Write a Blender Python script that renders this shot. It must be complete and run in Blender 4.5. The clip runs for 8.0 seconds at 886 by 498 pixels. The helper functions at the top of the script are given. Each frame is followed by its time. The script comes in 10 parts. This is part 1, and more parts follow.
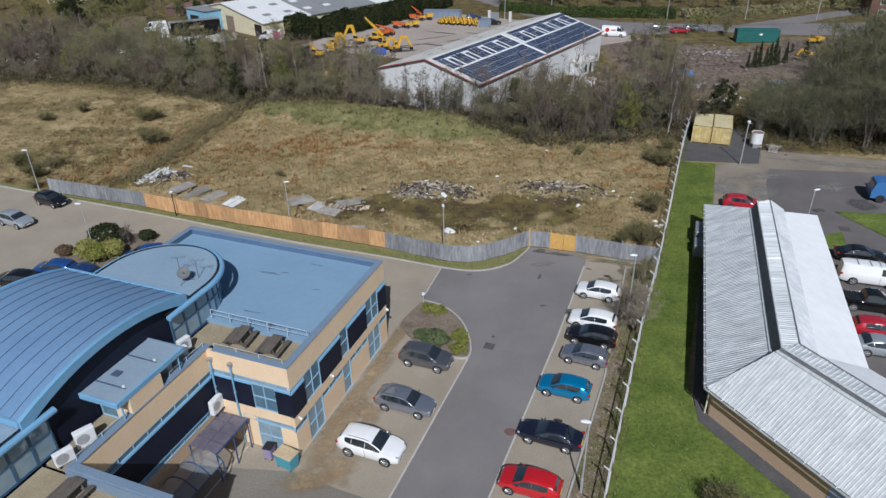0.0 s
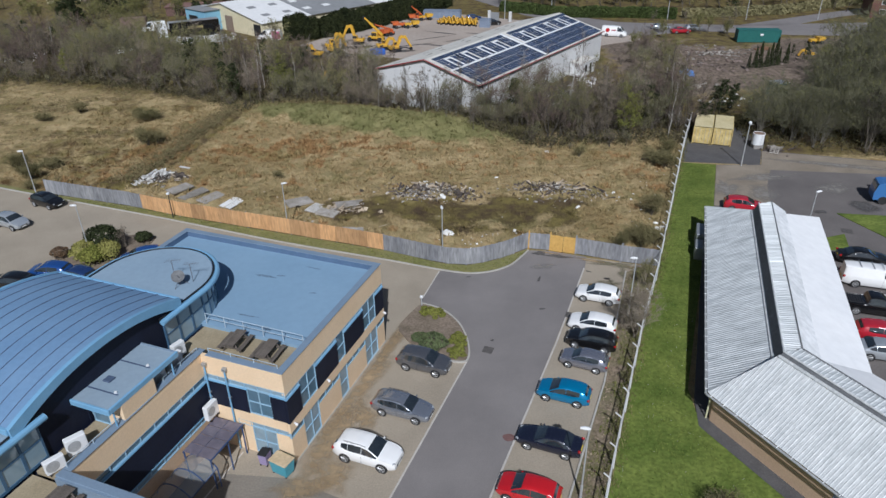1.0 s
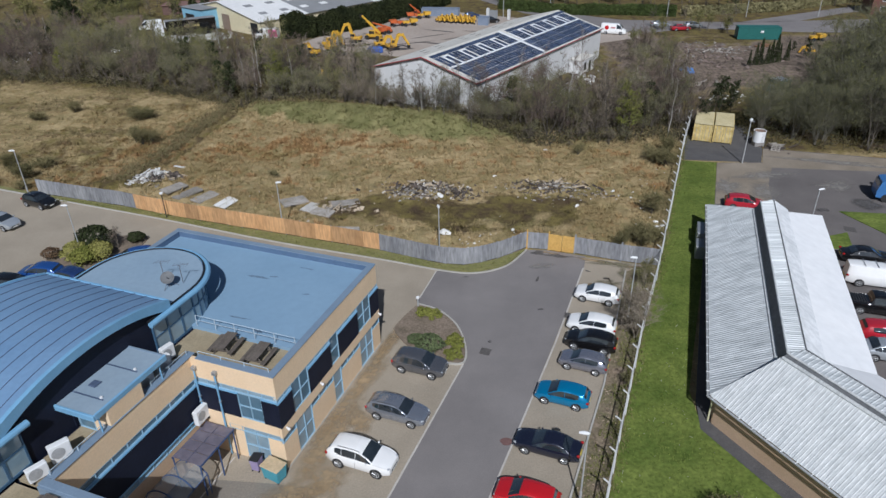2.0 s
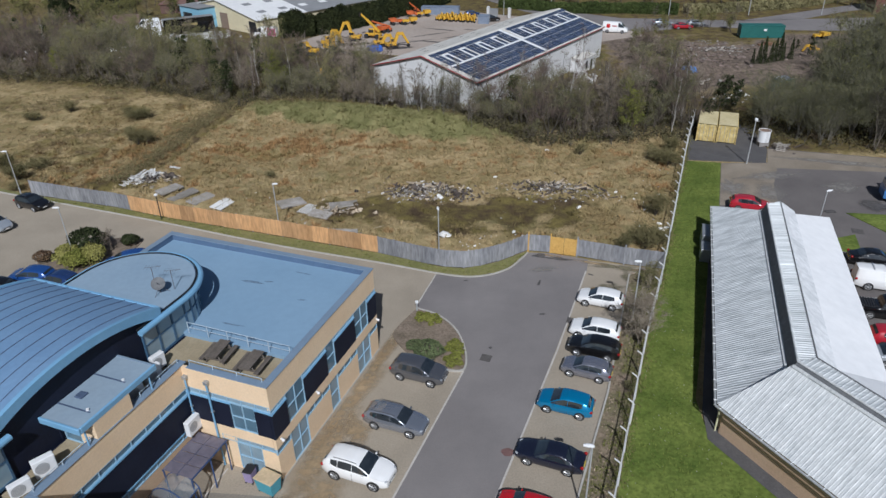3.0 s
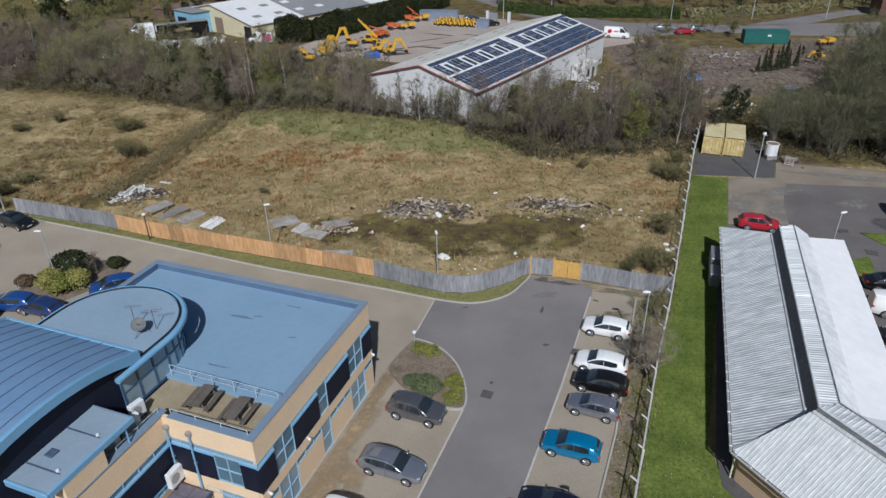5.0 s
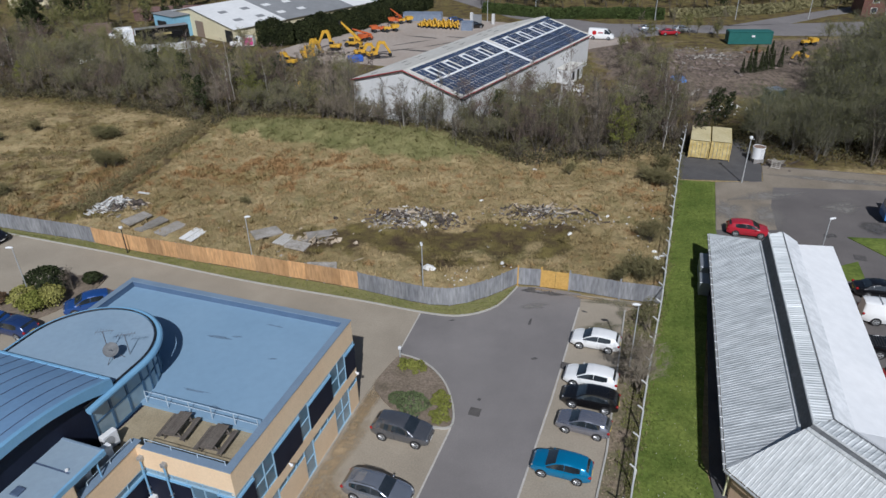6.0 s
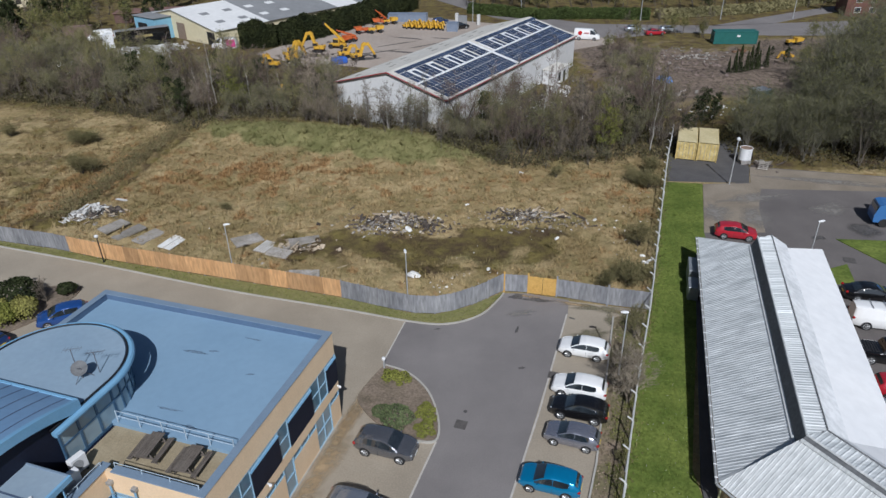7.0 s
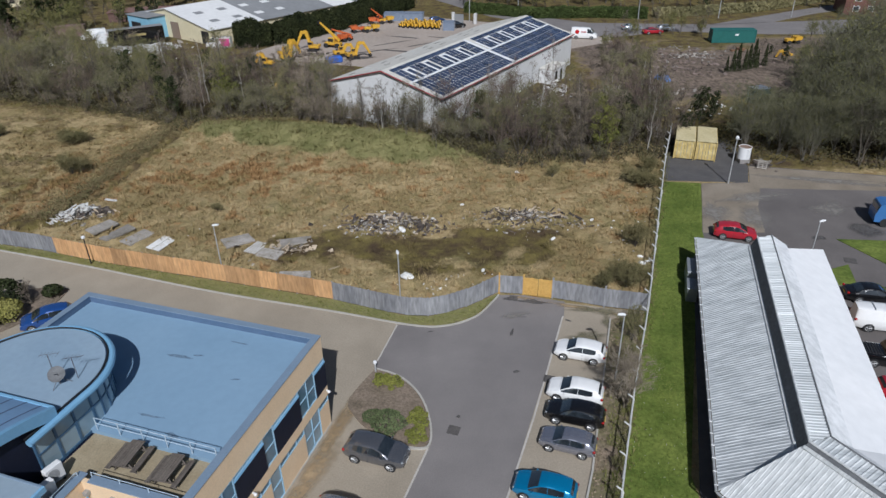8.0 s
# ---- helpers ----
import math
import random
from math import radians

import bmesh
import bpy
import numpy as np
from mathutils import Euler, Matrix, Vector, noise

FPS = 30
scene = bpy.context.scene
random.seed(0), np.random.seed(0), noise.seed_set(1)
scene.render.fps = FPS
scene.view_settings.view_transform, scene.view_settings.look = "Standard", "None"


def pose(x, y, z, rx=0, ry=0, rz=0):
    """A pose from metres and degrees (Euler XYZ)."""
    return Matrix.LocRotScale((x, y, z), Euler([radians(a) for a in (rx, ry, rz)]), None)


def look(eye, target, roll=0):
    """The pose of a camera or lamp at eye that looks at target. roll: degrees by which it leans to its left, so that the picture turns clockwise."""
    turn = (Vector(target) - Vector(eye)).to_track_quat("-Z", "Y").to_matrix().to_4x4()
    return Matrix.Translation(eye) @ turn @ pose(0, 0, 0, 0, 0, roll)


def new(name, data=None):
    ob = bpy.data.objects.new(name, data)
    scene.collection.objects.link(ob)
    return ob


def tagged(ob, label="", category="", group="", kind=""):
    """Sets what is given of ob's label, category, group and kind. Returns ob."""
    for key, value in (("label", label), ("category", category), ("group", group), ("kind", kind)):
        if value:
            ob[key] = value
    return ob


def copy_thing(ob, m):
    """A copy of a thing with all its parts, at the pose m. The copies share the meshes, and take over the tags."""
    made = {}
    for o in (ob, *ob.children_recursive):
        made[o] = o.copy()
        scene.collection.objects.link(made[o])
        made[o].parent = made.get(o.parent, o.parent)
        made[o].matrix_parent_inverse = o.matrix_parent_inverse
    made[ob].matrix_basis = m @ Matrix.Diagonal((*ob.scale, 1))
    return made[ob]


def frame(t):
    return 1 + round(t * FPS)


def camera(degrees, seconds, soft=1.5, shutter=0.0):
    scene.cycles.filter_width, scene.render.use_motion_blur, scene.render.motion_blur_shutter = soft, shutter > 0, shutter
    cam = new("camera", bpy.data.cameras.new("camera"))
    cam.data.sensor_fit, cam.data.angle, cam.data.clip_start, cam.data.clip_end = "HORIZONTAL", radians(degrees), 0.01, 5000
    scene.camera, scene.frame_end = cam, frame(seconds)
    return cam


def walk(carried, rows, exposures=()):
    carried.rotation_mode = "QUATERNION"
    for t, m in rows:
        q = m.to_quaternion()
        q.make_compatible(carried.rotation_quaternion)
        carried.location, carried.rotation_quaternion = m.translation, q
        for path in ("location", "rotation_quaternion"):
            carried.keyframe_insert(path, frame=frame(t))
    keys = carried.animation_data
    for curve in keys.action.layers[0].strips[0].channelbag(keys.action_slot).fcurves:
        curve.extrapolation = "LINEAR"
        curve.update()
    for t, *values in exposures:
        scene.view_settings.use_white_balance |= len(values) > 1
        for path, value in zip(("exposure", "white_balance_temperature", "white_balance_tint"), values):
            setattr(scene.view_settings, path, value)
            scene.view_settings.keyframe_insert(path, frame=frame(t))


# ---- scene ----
cam = camera(67.2, 8.0)
PATH = [
    (0, (-0.445, 0.137, 33.664), (-0.475, 1.886, 32.694), -0.8),
    (0.5, (-0.377, 0.446, 33.763), (-0.408, 2.195, 32.792), -0.8),
    (1, (-0.279, 0.768, 33.564), (-0.31, 2.517, 32.594), -0.8),
    (1.5, (-0.109, 1.179, 33.346), (-0.139, 2.927, 32.376), -0.9),
    (3, (0.053, 3.043, 32.8), (0.021, 4.789, 31.825), -1.0),
    (3.5, (0.02, 3.893, 32.942), (-0.013, 5.64, 31.968), -1.0),
    (4, (0.03, 4.769, 33.109), (-0.005, 6.515, 32.135), -1.0),
    (4.5, (0.036, 5.605, 33.338), (0.0, 7.35, 32.362), -1.0),
    (6, (0.24, 8.05, 33.93), (0.249, 9.793, 32.951), -1.1),
    (6.5, (0.435, 8.8, 33.809), (0.463, 10.544, 32.831), -1.2),
    (7, (0.623, 9.46, 33.788), (0.666, 11.203, 32.809), -1.1),
    (7.5, (0.895, 10.023, 33.525), (0.942, 11.767, 32.546), -1.2),
    (8, (1.082, 10.533, 33.197), (1.13, 12.277, 32.219), -1.1),
]
walk(cam, [(t, look(eye, target, roll)) for t, eye, target, roll in PATH],
     [(0.0, -0.35, 5840, 10), (4.0, -0.41, 5880, 10), (8.0, -0.38, 5920, 10)])

from mathutils.geometry import tessellate_polygon

# ---- world, sun and exposure ----
world = bpy.data.worlds.new("sky_world")
scene.world = world
world.use_nodes = True
wn = world.node_tree
sky = wn.nodes.new("ShaderNodeTexSky")
sky.sky_type, sky.sun_disc = "NISHITA", False
sky.sun_elevation, sky.sun_rotation = radians(43), radians(178)
sky.air_density, sky.dust_density = 1.0, 1.5
wn.nodes["Background"].inputs["Strength"].default_value = 0.051
wn.links.new(sky.outputs[0], wn.nodes["Background"].inputs["Color"])
sun = new("sun", bpy.data.lights.new("sun", "SUN"))
sun.data.energy, sun.data.angle, sun.data.color = 5.0, radians(0.6), (1.0, 0.975, 0.945)
sun.matrix_world = look((0, 0, 60), (-0.05, 1.0, 60 - 0.93))


# ---- materials ----
def surf(name, c1, c2, scale=1.0, rough=0.8, metal=0.0, fine=20.0, fine_amt=0.25, bump=0.3, coords="world", stretch=(1, 1, 1),
         spread=0.25, island=0.0, obj=0.0, spec=0.5, bump_dist=0.02, coat=0.0, turn=0.0):
    """Two colours mixed by broad noise, then varied by fine grain; optional variation from piece to piece."""
    m = bpy.data.materials.new(name)
    m.use_nodes = True
    nt = m.node_tree
    N, L = nt.nodes, nt.links
    bsdf = N["Principled BSDF"]
    if coords == "world":
        vec = N.new("ShaderNodeNewGeometry").outputs["Position"]
    else:
        vec = N.new("ShaderNodeTexCoord").outputs["Object"]
    mp = N.new("ShaderNodeMapping")
    mp.inputs["Scale"].default_value = stretch
    if turn:
        mp.vector_type = "TEXTURE"
        mp.inputs["Scale"].default_value, mp.inputs["Rotation"].default_value = [1 / v for v in stretch], (0, 0, radians(turn))
    L.new(vec, mp.inputs["Vector"])
    n1 = N.new("ShaderNodeTexNoise")
    n1.inputs["Scale"].default_value, n1.inputs["Detail"].default_value, n1.inputs["Roughness"].default_value = scale, 6, 0.62
    n2 = N.new("ShaderNodeTexNoise")
    n2.inputs["Scale"].default_value, n2.inputs["Detail"].default_value = fine, 4
    for n in (n1, n2):
        L.new(mp.outputs[0], n.inputs["Vector"])
    ramp = N.new("ShaderNodeMapRange")
    ramp.inputs["From Min"].default_value, ramp.inputs["From Max"].default_value = 0.5 - spread, 0.5 + spread
    L.new(n1.outputs["Fac"], ramp.inputs["Value"])
    mix = N.new("ShaderNodeMix")
    mix.data_type = "RGBA"
    mix.inputs[6].default_value, mix.inputs[7].default_value = (*c1, 1), (*c2, 1)
    L.new(ramp.outputs[0], mix.inputs[0])
    hsv = N.new("ShaderNodeHueSaturation")
    val = N.new("ShaderNodeMapRange")
    val.inputs["From Min"].default_value, val.inputs["From Max"].default_value = 0.25, 0.75
    val.inputs["To Min"].default_value, val.inputs["To Max"].default_value = 1 - fine_amt, 1 + fine_amt
    L.new(n2.outputs["Fac"], val.inputs["Value"])
    last = val.outputs[0]
    for amount, node, socket in ((island, "ShaderNodeNewGeometry", "Random Per Island"), (obj, "ShaderNodeObjectInfo", "Random")):
        if amount:
            src = N.new(node)
            mr = N.new("ShaderNodeMapRange")
            mr.inputs["To Min"].default_value, mr.inputs["To Max"].default_value = 1 - amount, 1 + amount
            L.new(src.outputs[socket], mr.inputs["Value"])
            mul = N.new("ShaderNodeMath")
            mul.operation = "MULTIPLY"
            L.new(last, mul.inputs[0]), L.new(mr.outputs[0], mul.inputs[1])
            last = mul.outputs[0]
    L.new(mix.outputs[2], hsv.inputs["Color"]), L.new(last, hsv.inputs["Value"])
    L.new(hsv.outputs[0], bsdf.inputs["Base Color"])
    bsdf.inputs["Roughness"].default_value, bsdf.inputs["Metallic"].default_value = rough, metal
    bsdf.inputs["Specular IOR Level"].default_value = spec
    if coat:
        bsdf.inputs["Coat Weight"].default_value, bsdf.inputs["Coat Roughness"].default_value = coat, 0.06
    if bump:
        b = N.new("ShaderNodeBump")
        b.inputs["Strength"].default_value, b.inputs["Distance"].default_value = bump, bump_dist
        L.new(n2.outputs["Fac"], b.inputs["Height"]), L.new(b.outputs[0], bsdf.inputs["Normal"])
    return m


def faded(m, power=1.6, ragged=5.0):
    """Lets a stain fade out towards its rim, raggedly."""
    N, L = m.node_tree.nodes, m.node_tree.links
    out = N["Material Output"]
    edge = N.new("ShaderNodeVertexColor")
    edge.layer_name = "rim"
    nz = N.new("ShaderNodeTexNoise")
    nz.inputs["Scale"].default_value, nz.inputs["Detail"].default_value = ragged, 6
    L.new(N.new("ShaderNodeNewGeometry").outputs["Position"], nz.inputs["Vector"])
    mul = N.new("ShaderNodeMath")
    mul.operation = "MULTIPLY"
    L.new(edge.outputs["Color"], mul.inputs[0]), L.new(nz.outputs["Fac"], mul.inputs[1])
    mr = N.new("ShaderNodeMapRange")
    mr.inputs["From Min"].default_value, mr.inputs["From Max"].default_value = 0.08, 0.08 + 0.45 / power * 1.2
    L.new(mul.outputs[0], mr.inputs["Value"])
    clear, mix_ = N.new("ShaderNodeBsdfTransparent"), N.new("ShaderNodeMixShader")
    L.new(mr.outputs[0], mix_.inputs[0]), L.new(clear.outputs[0], mix_.inputs[1]), L.new(N["Principled BSDF"].outputs[0], mix_.inputs[2])
    L.new(mix_.outputs[0], out.inputs["Surface"])
    return m


def stain_mesh(cx, cy, rx, ry, turn, z, mat, seed, n=24):
    """A thin uneven patch whose rim is marked for fading."""
    c_, s_ = math.cos(radians(turn)), math.sin(radians(turn))
    vs_, fs_, rim = [], [], []
    for ring, w_ in ((0.0, 1.0), (0.45, 0.8), (0.8, 0.35), (1.15, 0.0)):
        for k in range(n):
            a_ = k * math.tau / n
            q = ring * (1 + 0.7 * noise.noise(Vector((math.cos(a_) * 1.6, math.sin(a_) * 1.6, seed * 3.7))))
            u_, v_ = math.cos(a_) * rx * q, math.sin(a_) * ry * q
            vs_.append((cx + u_ * c_ - v_ * s_, cy + u_ * s_ + v_ * c_, z))
            rim.append((w_, w_, w_, 1.0))
    for r in range(3):
        for k in range(n):
            a, b = r * n + k, r * n + (k + 1) % n
            fs_.append((a, a + n, b + n, b) if r else (a, a + n, b + n))
    me_ = bpy.data.meshes.new("stain")
    me_.from_pydata(vs_, [], fs_)
    me_.color_attributes.new("rim", "FLOAT_COLOR", "POINT").data.foreach_set("color", np.array(rim, dtype=np.float32).ravel())
    me_.materials.append(mat)
    return me_


def glass(name, tint, rough=0.08):
    m = bpy.data.materials.new(name)
    m.use_nodes = True
    b = m.node_tree.nodes["Principled BSDF"]
    N, L = m.node_tree.nodes, m.node_tree.links
    n = N.new("ShaderNodeTexNoise")
    n.inputs["Scale"].default_value = 0.9
    L.new(N.new("ShaderNodeNewGeometry").outputs["Position"], n.inputs["Vector"])
    mx = N.new("ShaderNodeMix")
    mx.data_type = "RGBA"
    mx.inputs[6].default_value, mx.inputs[7].default_value = (*tint, 1), (*[c * 0.55 for c in tint], 1)
    L.new(n.outputs["Fac"], mx.inputs[0]), L.new(mx.outputs[2], b.inputs["Base Color"])
    b.inputs["Roughness"].default_value, b.inputs["Specular IOR Level"].default_value = rough, 0.9
    return m


M_cream = surf("cream_render", (0.74, 0.545, 0.345), (0.80, 0.615, 0.415), 0.5, 0.9, fine=9, fine_amt=0.07, bump=0.1)
M_navy = surf("navy_cladding", (0.007, 0.009, 0.021), (0.012, 0.016, 0.034), 0.6, 0.6, fine=6, fine_amt=0.15, bump=0.03, spec=0.25)
M_blue = surf("sky_blue_paint", (0.165, 0.345, 0.53), (0.21, 0.41, 0.60), 0.8, 0.45, fine=12, fine_amt=0.06, bump=0.03)
M_membrane = surf("blue_roof_membrane", (0.195, 0.310, 0.430), (0.228, 0.348, 0.470), 0.16, 0.75, fine=2.2, fine_amt=0.035, bump=0.06, spread=0.3)
M_membrane_grey = surf("grey_blue_felt", (0.235, 0.310, 0.385), (0.290, 0.365, 0.435), 0.4, 0.7, fine=4, fine_amt=0.05, bump=0.05, spread=0.25)
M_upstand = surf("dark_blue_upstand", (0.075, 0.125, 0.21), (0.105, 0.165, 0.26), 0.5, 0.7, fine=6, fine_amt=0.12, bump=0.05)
M_coping = surf("grey_blue_coping", (0.165, 0.225, 0.300), (0.205, 0.275, 0.360), 0.5, 0.55, fine=8, fine_amt=0.08, bump=0.03)
M_seam = surf("blue_metal_roof", (0.165, 0.285, 0.46), (0.215, 0.345, 0.52), 0.3, 0.5, metal=0.15, fine=4, fine_amt=0.06, bump=0.03)
M_mullion = surf("deep_blue_mullion", (0.045, 0.105, 0.185), (0.065, 0.135, 0.225), 1, 0.5, fine=8, bump=0)
M_pale_rail = surf("pale_blue_rail", (0.40, 0.50, 0.58), (0.50, 0.58, 0.64), 2, 0.5, fine=10, bump=0)
M_seam_dark = surf("dark_roof_seam", (0.06, 0.09, 0.15), (0.08, 0.11, 0.18), 1, 0.6, fine=8, bump=0)
M_frame = surf("pale_blue_frame", (0.26, 0.42, 0.55), (0.33, 0.49, 0.61), 0.8, 0.45, fine=12, fine_amt=0.06, bump=0.02)
M_glass = glass("facade_glass", (0.13, 0.23, 0.31))
M_glass_lt = glass("pale_glass", (0.31, 0.43, 0.51))
M_deck = surf("tan_paving_slab", (0.26, 0.21, 0.13), (0.36, 0.30, 0.20), 0.8, 0.92, fine=14, fine_amt=0.2, bump=0.3)
M_white_metal = surf("white_enamel", (0.78, 0.78, 0.77), (0.70, 0.71, 0.72), 1.5, 0.5, fine=10, fine_amt=0.05, bump=0.02)
M_grey_metal = surf("galvanised_steel", (0.36, 0.38, 0.40), (0.46, 0.48, 0.50), 3, 0.45, metal=0.6, fine=25, fine_amt=0.1, bump=0.03)
M_black = surf("black_plastic", (0.012, 0.012, 0.014), (0.02, 0.02, 0.022), 3, 0.6, fine=20, bump=0.05)
M_asphalt = surf("worn_asphalt", (0.160, 0.147, 0.143), (0.236, 0.217, 0.208), 0.15, 0.93, fine=14, fine_amt=0.14, bump=0.4, spread=0.26)
M_asphalt_brown = surf("brown_worn_asphalt", (0.104, 0.093, 0.089), (0.168, 0.151, 0.142), 0.12, 0.93, fine=9, fine_amt=0.18, bump=0.4, spread=0.2)
M_paving = surf("block_paving", (0.262, 0.224, 0.172), (0.375, 0.322, 0.250), 0.22, 0.93, fine=9, fine_amt=0.16, bump=0.3, spread=0.3)
M_pave_grey = surf("grey_paving", (0.145, 0.132, 0.112), (0.235, 0.208, 0.172), 0.12, 0.93, fine=7, fine_amt=0.16, bump=0.3)
M_apron = surf("tan_worn_paving", (0.190, 0.156, 0.116), (0.290, 0.246, 0.192), 0.25, 0.93, fine=6, fine_amt=0.2, bump=0.3, spread=0.2)
M_dark_pave = surf("dark_paving", (0.066, 0.063, 0.064), (0.108, 0.103, 0.102), 0.5, 0.9, fine=10, fine_amt=0.2, bump=0.3)
M_kerb = surf("concrete_kerb", (0.36, 0.34, 0.30), (0.46, 0.44, 0.40), 0.8, 0.9, fine=12, fine_amt=0.12, bump=0.2)
M_line = surf("worn_line_paint", (0.40, 0.37, 0.33), (0.52, 0.49, 0.45), 0.9, 0.85, fine=8, fine_amt=0.15, bump=0.1)
M_lawn = surf("mown_lawn", (0.070, 0.108, 0.020), (0.178, 0.216, 0.050), 0.34, 0.95, fine=3.5, fine_amt=0.34, bump=0.8, bump_dist=0.06, spread=0.20, spec=0.15)
M_verge = surf("rough_verge", (0.140, 0.145, 0.048), (0.235, 0.215, 0.088), 0.5, 0.95, fine=5, fine_amt=0.2, bump=0.4, bump_dist=0.05)
M_strip = surf("mossy_litter", (0.115, 0.112, 0.044), (0.235, 0.180, 0.130), 0.45, 0.97, fine=6, fine_amt=0.4, bump=0.9, bump_dist=0.06, spread=0.16)
M_soil = surf("mulched_soil", (0.130, 0.104, 0.070), (0.250, 0.195, 0.150), 0.6, 0.97, fine=6, fine_amt=0.4, bump=0.9, bump_dist=0.06)
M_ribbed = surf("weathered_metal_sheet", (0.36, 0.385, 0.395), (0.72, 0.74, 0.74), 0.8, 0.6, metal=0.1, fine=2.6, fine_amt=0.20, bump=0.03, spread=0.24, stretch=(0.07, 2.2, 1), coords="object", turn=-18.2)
# paler sheet, streaks turned to the second wing's slope
M_ribbed_b = surf("paler_metal_sheet", (0.50, 0.52, 0.52), (0.73, 0.74, 0.73), 0.8, 0.6, metal=0.1, fine=4.0, fine_amt=0.20, bump=0.03, spread=0.24, stretch=(0.04, 3.0, 1), coords="object", turn=28.3)
# greyer than the white roof: dirt, plus the slope's soft shading as colour
M_grey_membrane = surf("dirty_shaded_membrane", (0.60, 0.62, 0.63), (0.78, 0.79, 0.80), 0.5, 0.75, fine=2.0, fine_amt=0.12, bump=0.05, spread=0.2)
M_white_roof = surf("white_roof_membrane", (0.76, 0.77, 0.78), (0.85, 0.85, 0.85), 0.18, 0.7, fine=1.3, fine_amt=0.05, bump=0.05)
M_brown_wall = surf("buff_brick_wall", (0.50, 0.345, 0.220), (0.57, 0.410, 0.275), 0.5, 0.92, fine=10, fine_amt=0.1, bump=0.15)


# ---- mesh helpers ----
def part(name, bm, material, parent, label="", smooth=False):
    me = bpy.data.meshes.new(name)
    bmesh.ops.recalc_face_normals(bm, faces=bm.faces)
    bm.to_mesh(me)
    bm.free()
    if smooth:
        me.shade_smooth()
    me.materials.append(material)
    ob = new(name, me)
    ob.parent = parent
    return tagged(ob, label)


def single(name, bm, material, label, category, kind="", group="", smooth=False, at=None):
    ob = part(name, bm, material, None, "", smooth)
    if at is not None:
        ob.matrix_basis = at
    return tagged(ob, label, category, group, kind)


def root(name, m, label, category, group="", kind=""):
    ob = new(name)
    ob.empty_display_size = 0.3
    ob.matrix_basis = m
    return tagged(ob, label, category, group, kind)


def rise(p, z):
    return Vector((p[0], p[1], z))


def box(bm, x0, x1, y0, y1, z0, z1, bevel=0.0):
    v = [bm.verts.new(p) for p in ((x0, y0, z0), (x1, y0, z0), (x1, y1, z0), (x0, y1, z0), (x0, y0, z1), (x1, y0, z1), (x1, y1, z1), (x0, y1, z1))]
    f = [bm.faces.new([v[i] for i in q]) for q in ((0, 3, 2, 1), (4, 5, 6, 7), (0, 1, 5, 4), (1, 2, 6, 5), (2, 3, 7, 6), (3, 0, 4, 7))]
    if bevel:
        edges = list({e for q in f for e in q.edges})
        bmesh.ops.bevel(bm, geom=edges, offset=bevel, segments=1, affect="EDGES")
    return bm


def boxed(x0, x1, y0, y1, z0, z1, bevel=0.0):
    return box(bmesh.new(), x0, x1, y0, y1, z0, z1, bevel)


def prism(bm, pts, z0, z1):
    """An upright slab over a plan polygon; z1 may be a function of (x, y)."""
    top = z1 if callable(z1) else (lambda x, y: z1)
    lo = [bm.verts.new((x, y, z0)) for x, y in pts]
    hi = [bm.verts.new((x, y, top(x, y))) for x, y in pts]
    n = len(pts)
    for i in range(n):
        bm.faces.new((lo[i], lo[(i + 1) % n], hi[(i + 1) % n], hi[i]))
    for tri in tessellate_polygon([[Vector((x, y, 0)) for x, y in pts]]):
        bm.faces.new([hi[k] for k in tri]), bm.faces.new([lo[k] for k in reversed(tri)])
    return bm


def slab(pts, z0, z1):
    return prism(bmesh.new(), pts, z0, z1)


def tube(bm, pts, radii, sides=8, caps=True):
    """A round tube along points, with a radius for all or for each."""
    pts = [Vector(p) for p in pts]
    if not hasattr(radii, "__len__"):
        radii = [radii] * len(pts)
    rings = []
    for i, p in enumerate(pts):
        d = (pts[min(i + 1, len(pts) - 1)] - pts[max(i - 1, 0)]).normalized()
        a = d.orthogonal().normalized() if abs(d.z) > 0.95 else d.cross(Vector((0, 0, 1))).normalized()
        b = d.cross(a)
        rings.append([bm.verts.new(p + (a * math.cos(k * math.tau / sides) + b * math.sin(k * math.tau / sides)) * radii[i]) for k in range(sides)])
    for r, s in zip(rings, rings[1:]):
        for k in range(sides):
            bm.faces.new((r[k], r[(k + 1) % sides], s[(k + 1) % sides], s[k]))
    if caps:
        bm.faces.new(rings[0][::-1]), bm.faces.new(rings[-1])
    return bm


def tubed(pts, radii, sides=8):
    return tube(bmesh.new(), pts, radii, sides)


def ribbon(path, width, z0, z1):
    """A flat strip of given width along a plan path."""
    pts = [Vector((p[0], p[1])) for p in path]
    left, right = [], []
    for i, p in enumerate(pts):
        d = (pts[min(i + 1, len(pts) - 1)] - pts[max(i - 1, 0)]).normalized()
        n = Vector((-d.y, d.x)) * width / 2
        left.append(p + n), right.append(p - n)
    bm = bmesh.new()
    rows = [[bm.verts.new((q.x, q.y, z)) for q, z in ((a, z0), (a, z1), (b, z1), (b, z0))] for a, b in zip(left, right)]
    for r, s in zip(rows, rows[1:]):
        for k in range(4):
            bm.faces.new((r[k], r[(k + 1) % 4], s[(k + 1) % 4], s[k]))
    bm.faces.new(rows[0]), bm.faces.new(rows[-1][::-1])
    return bm


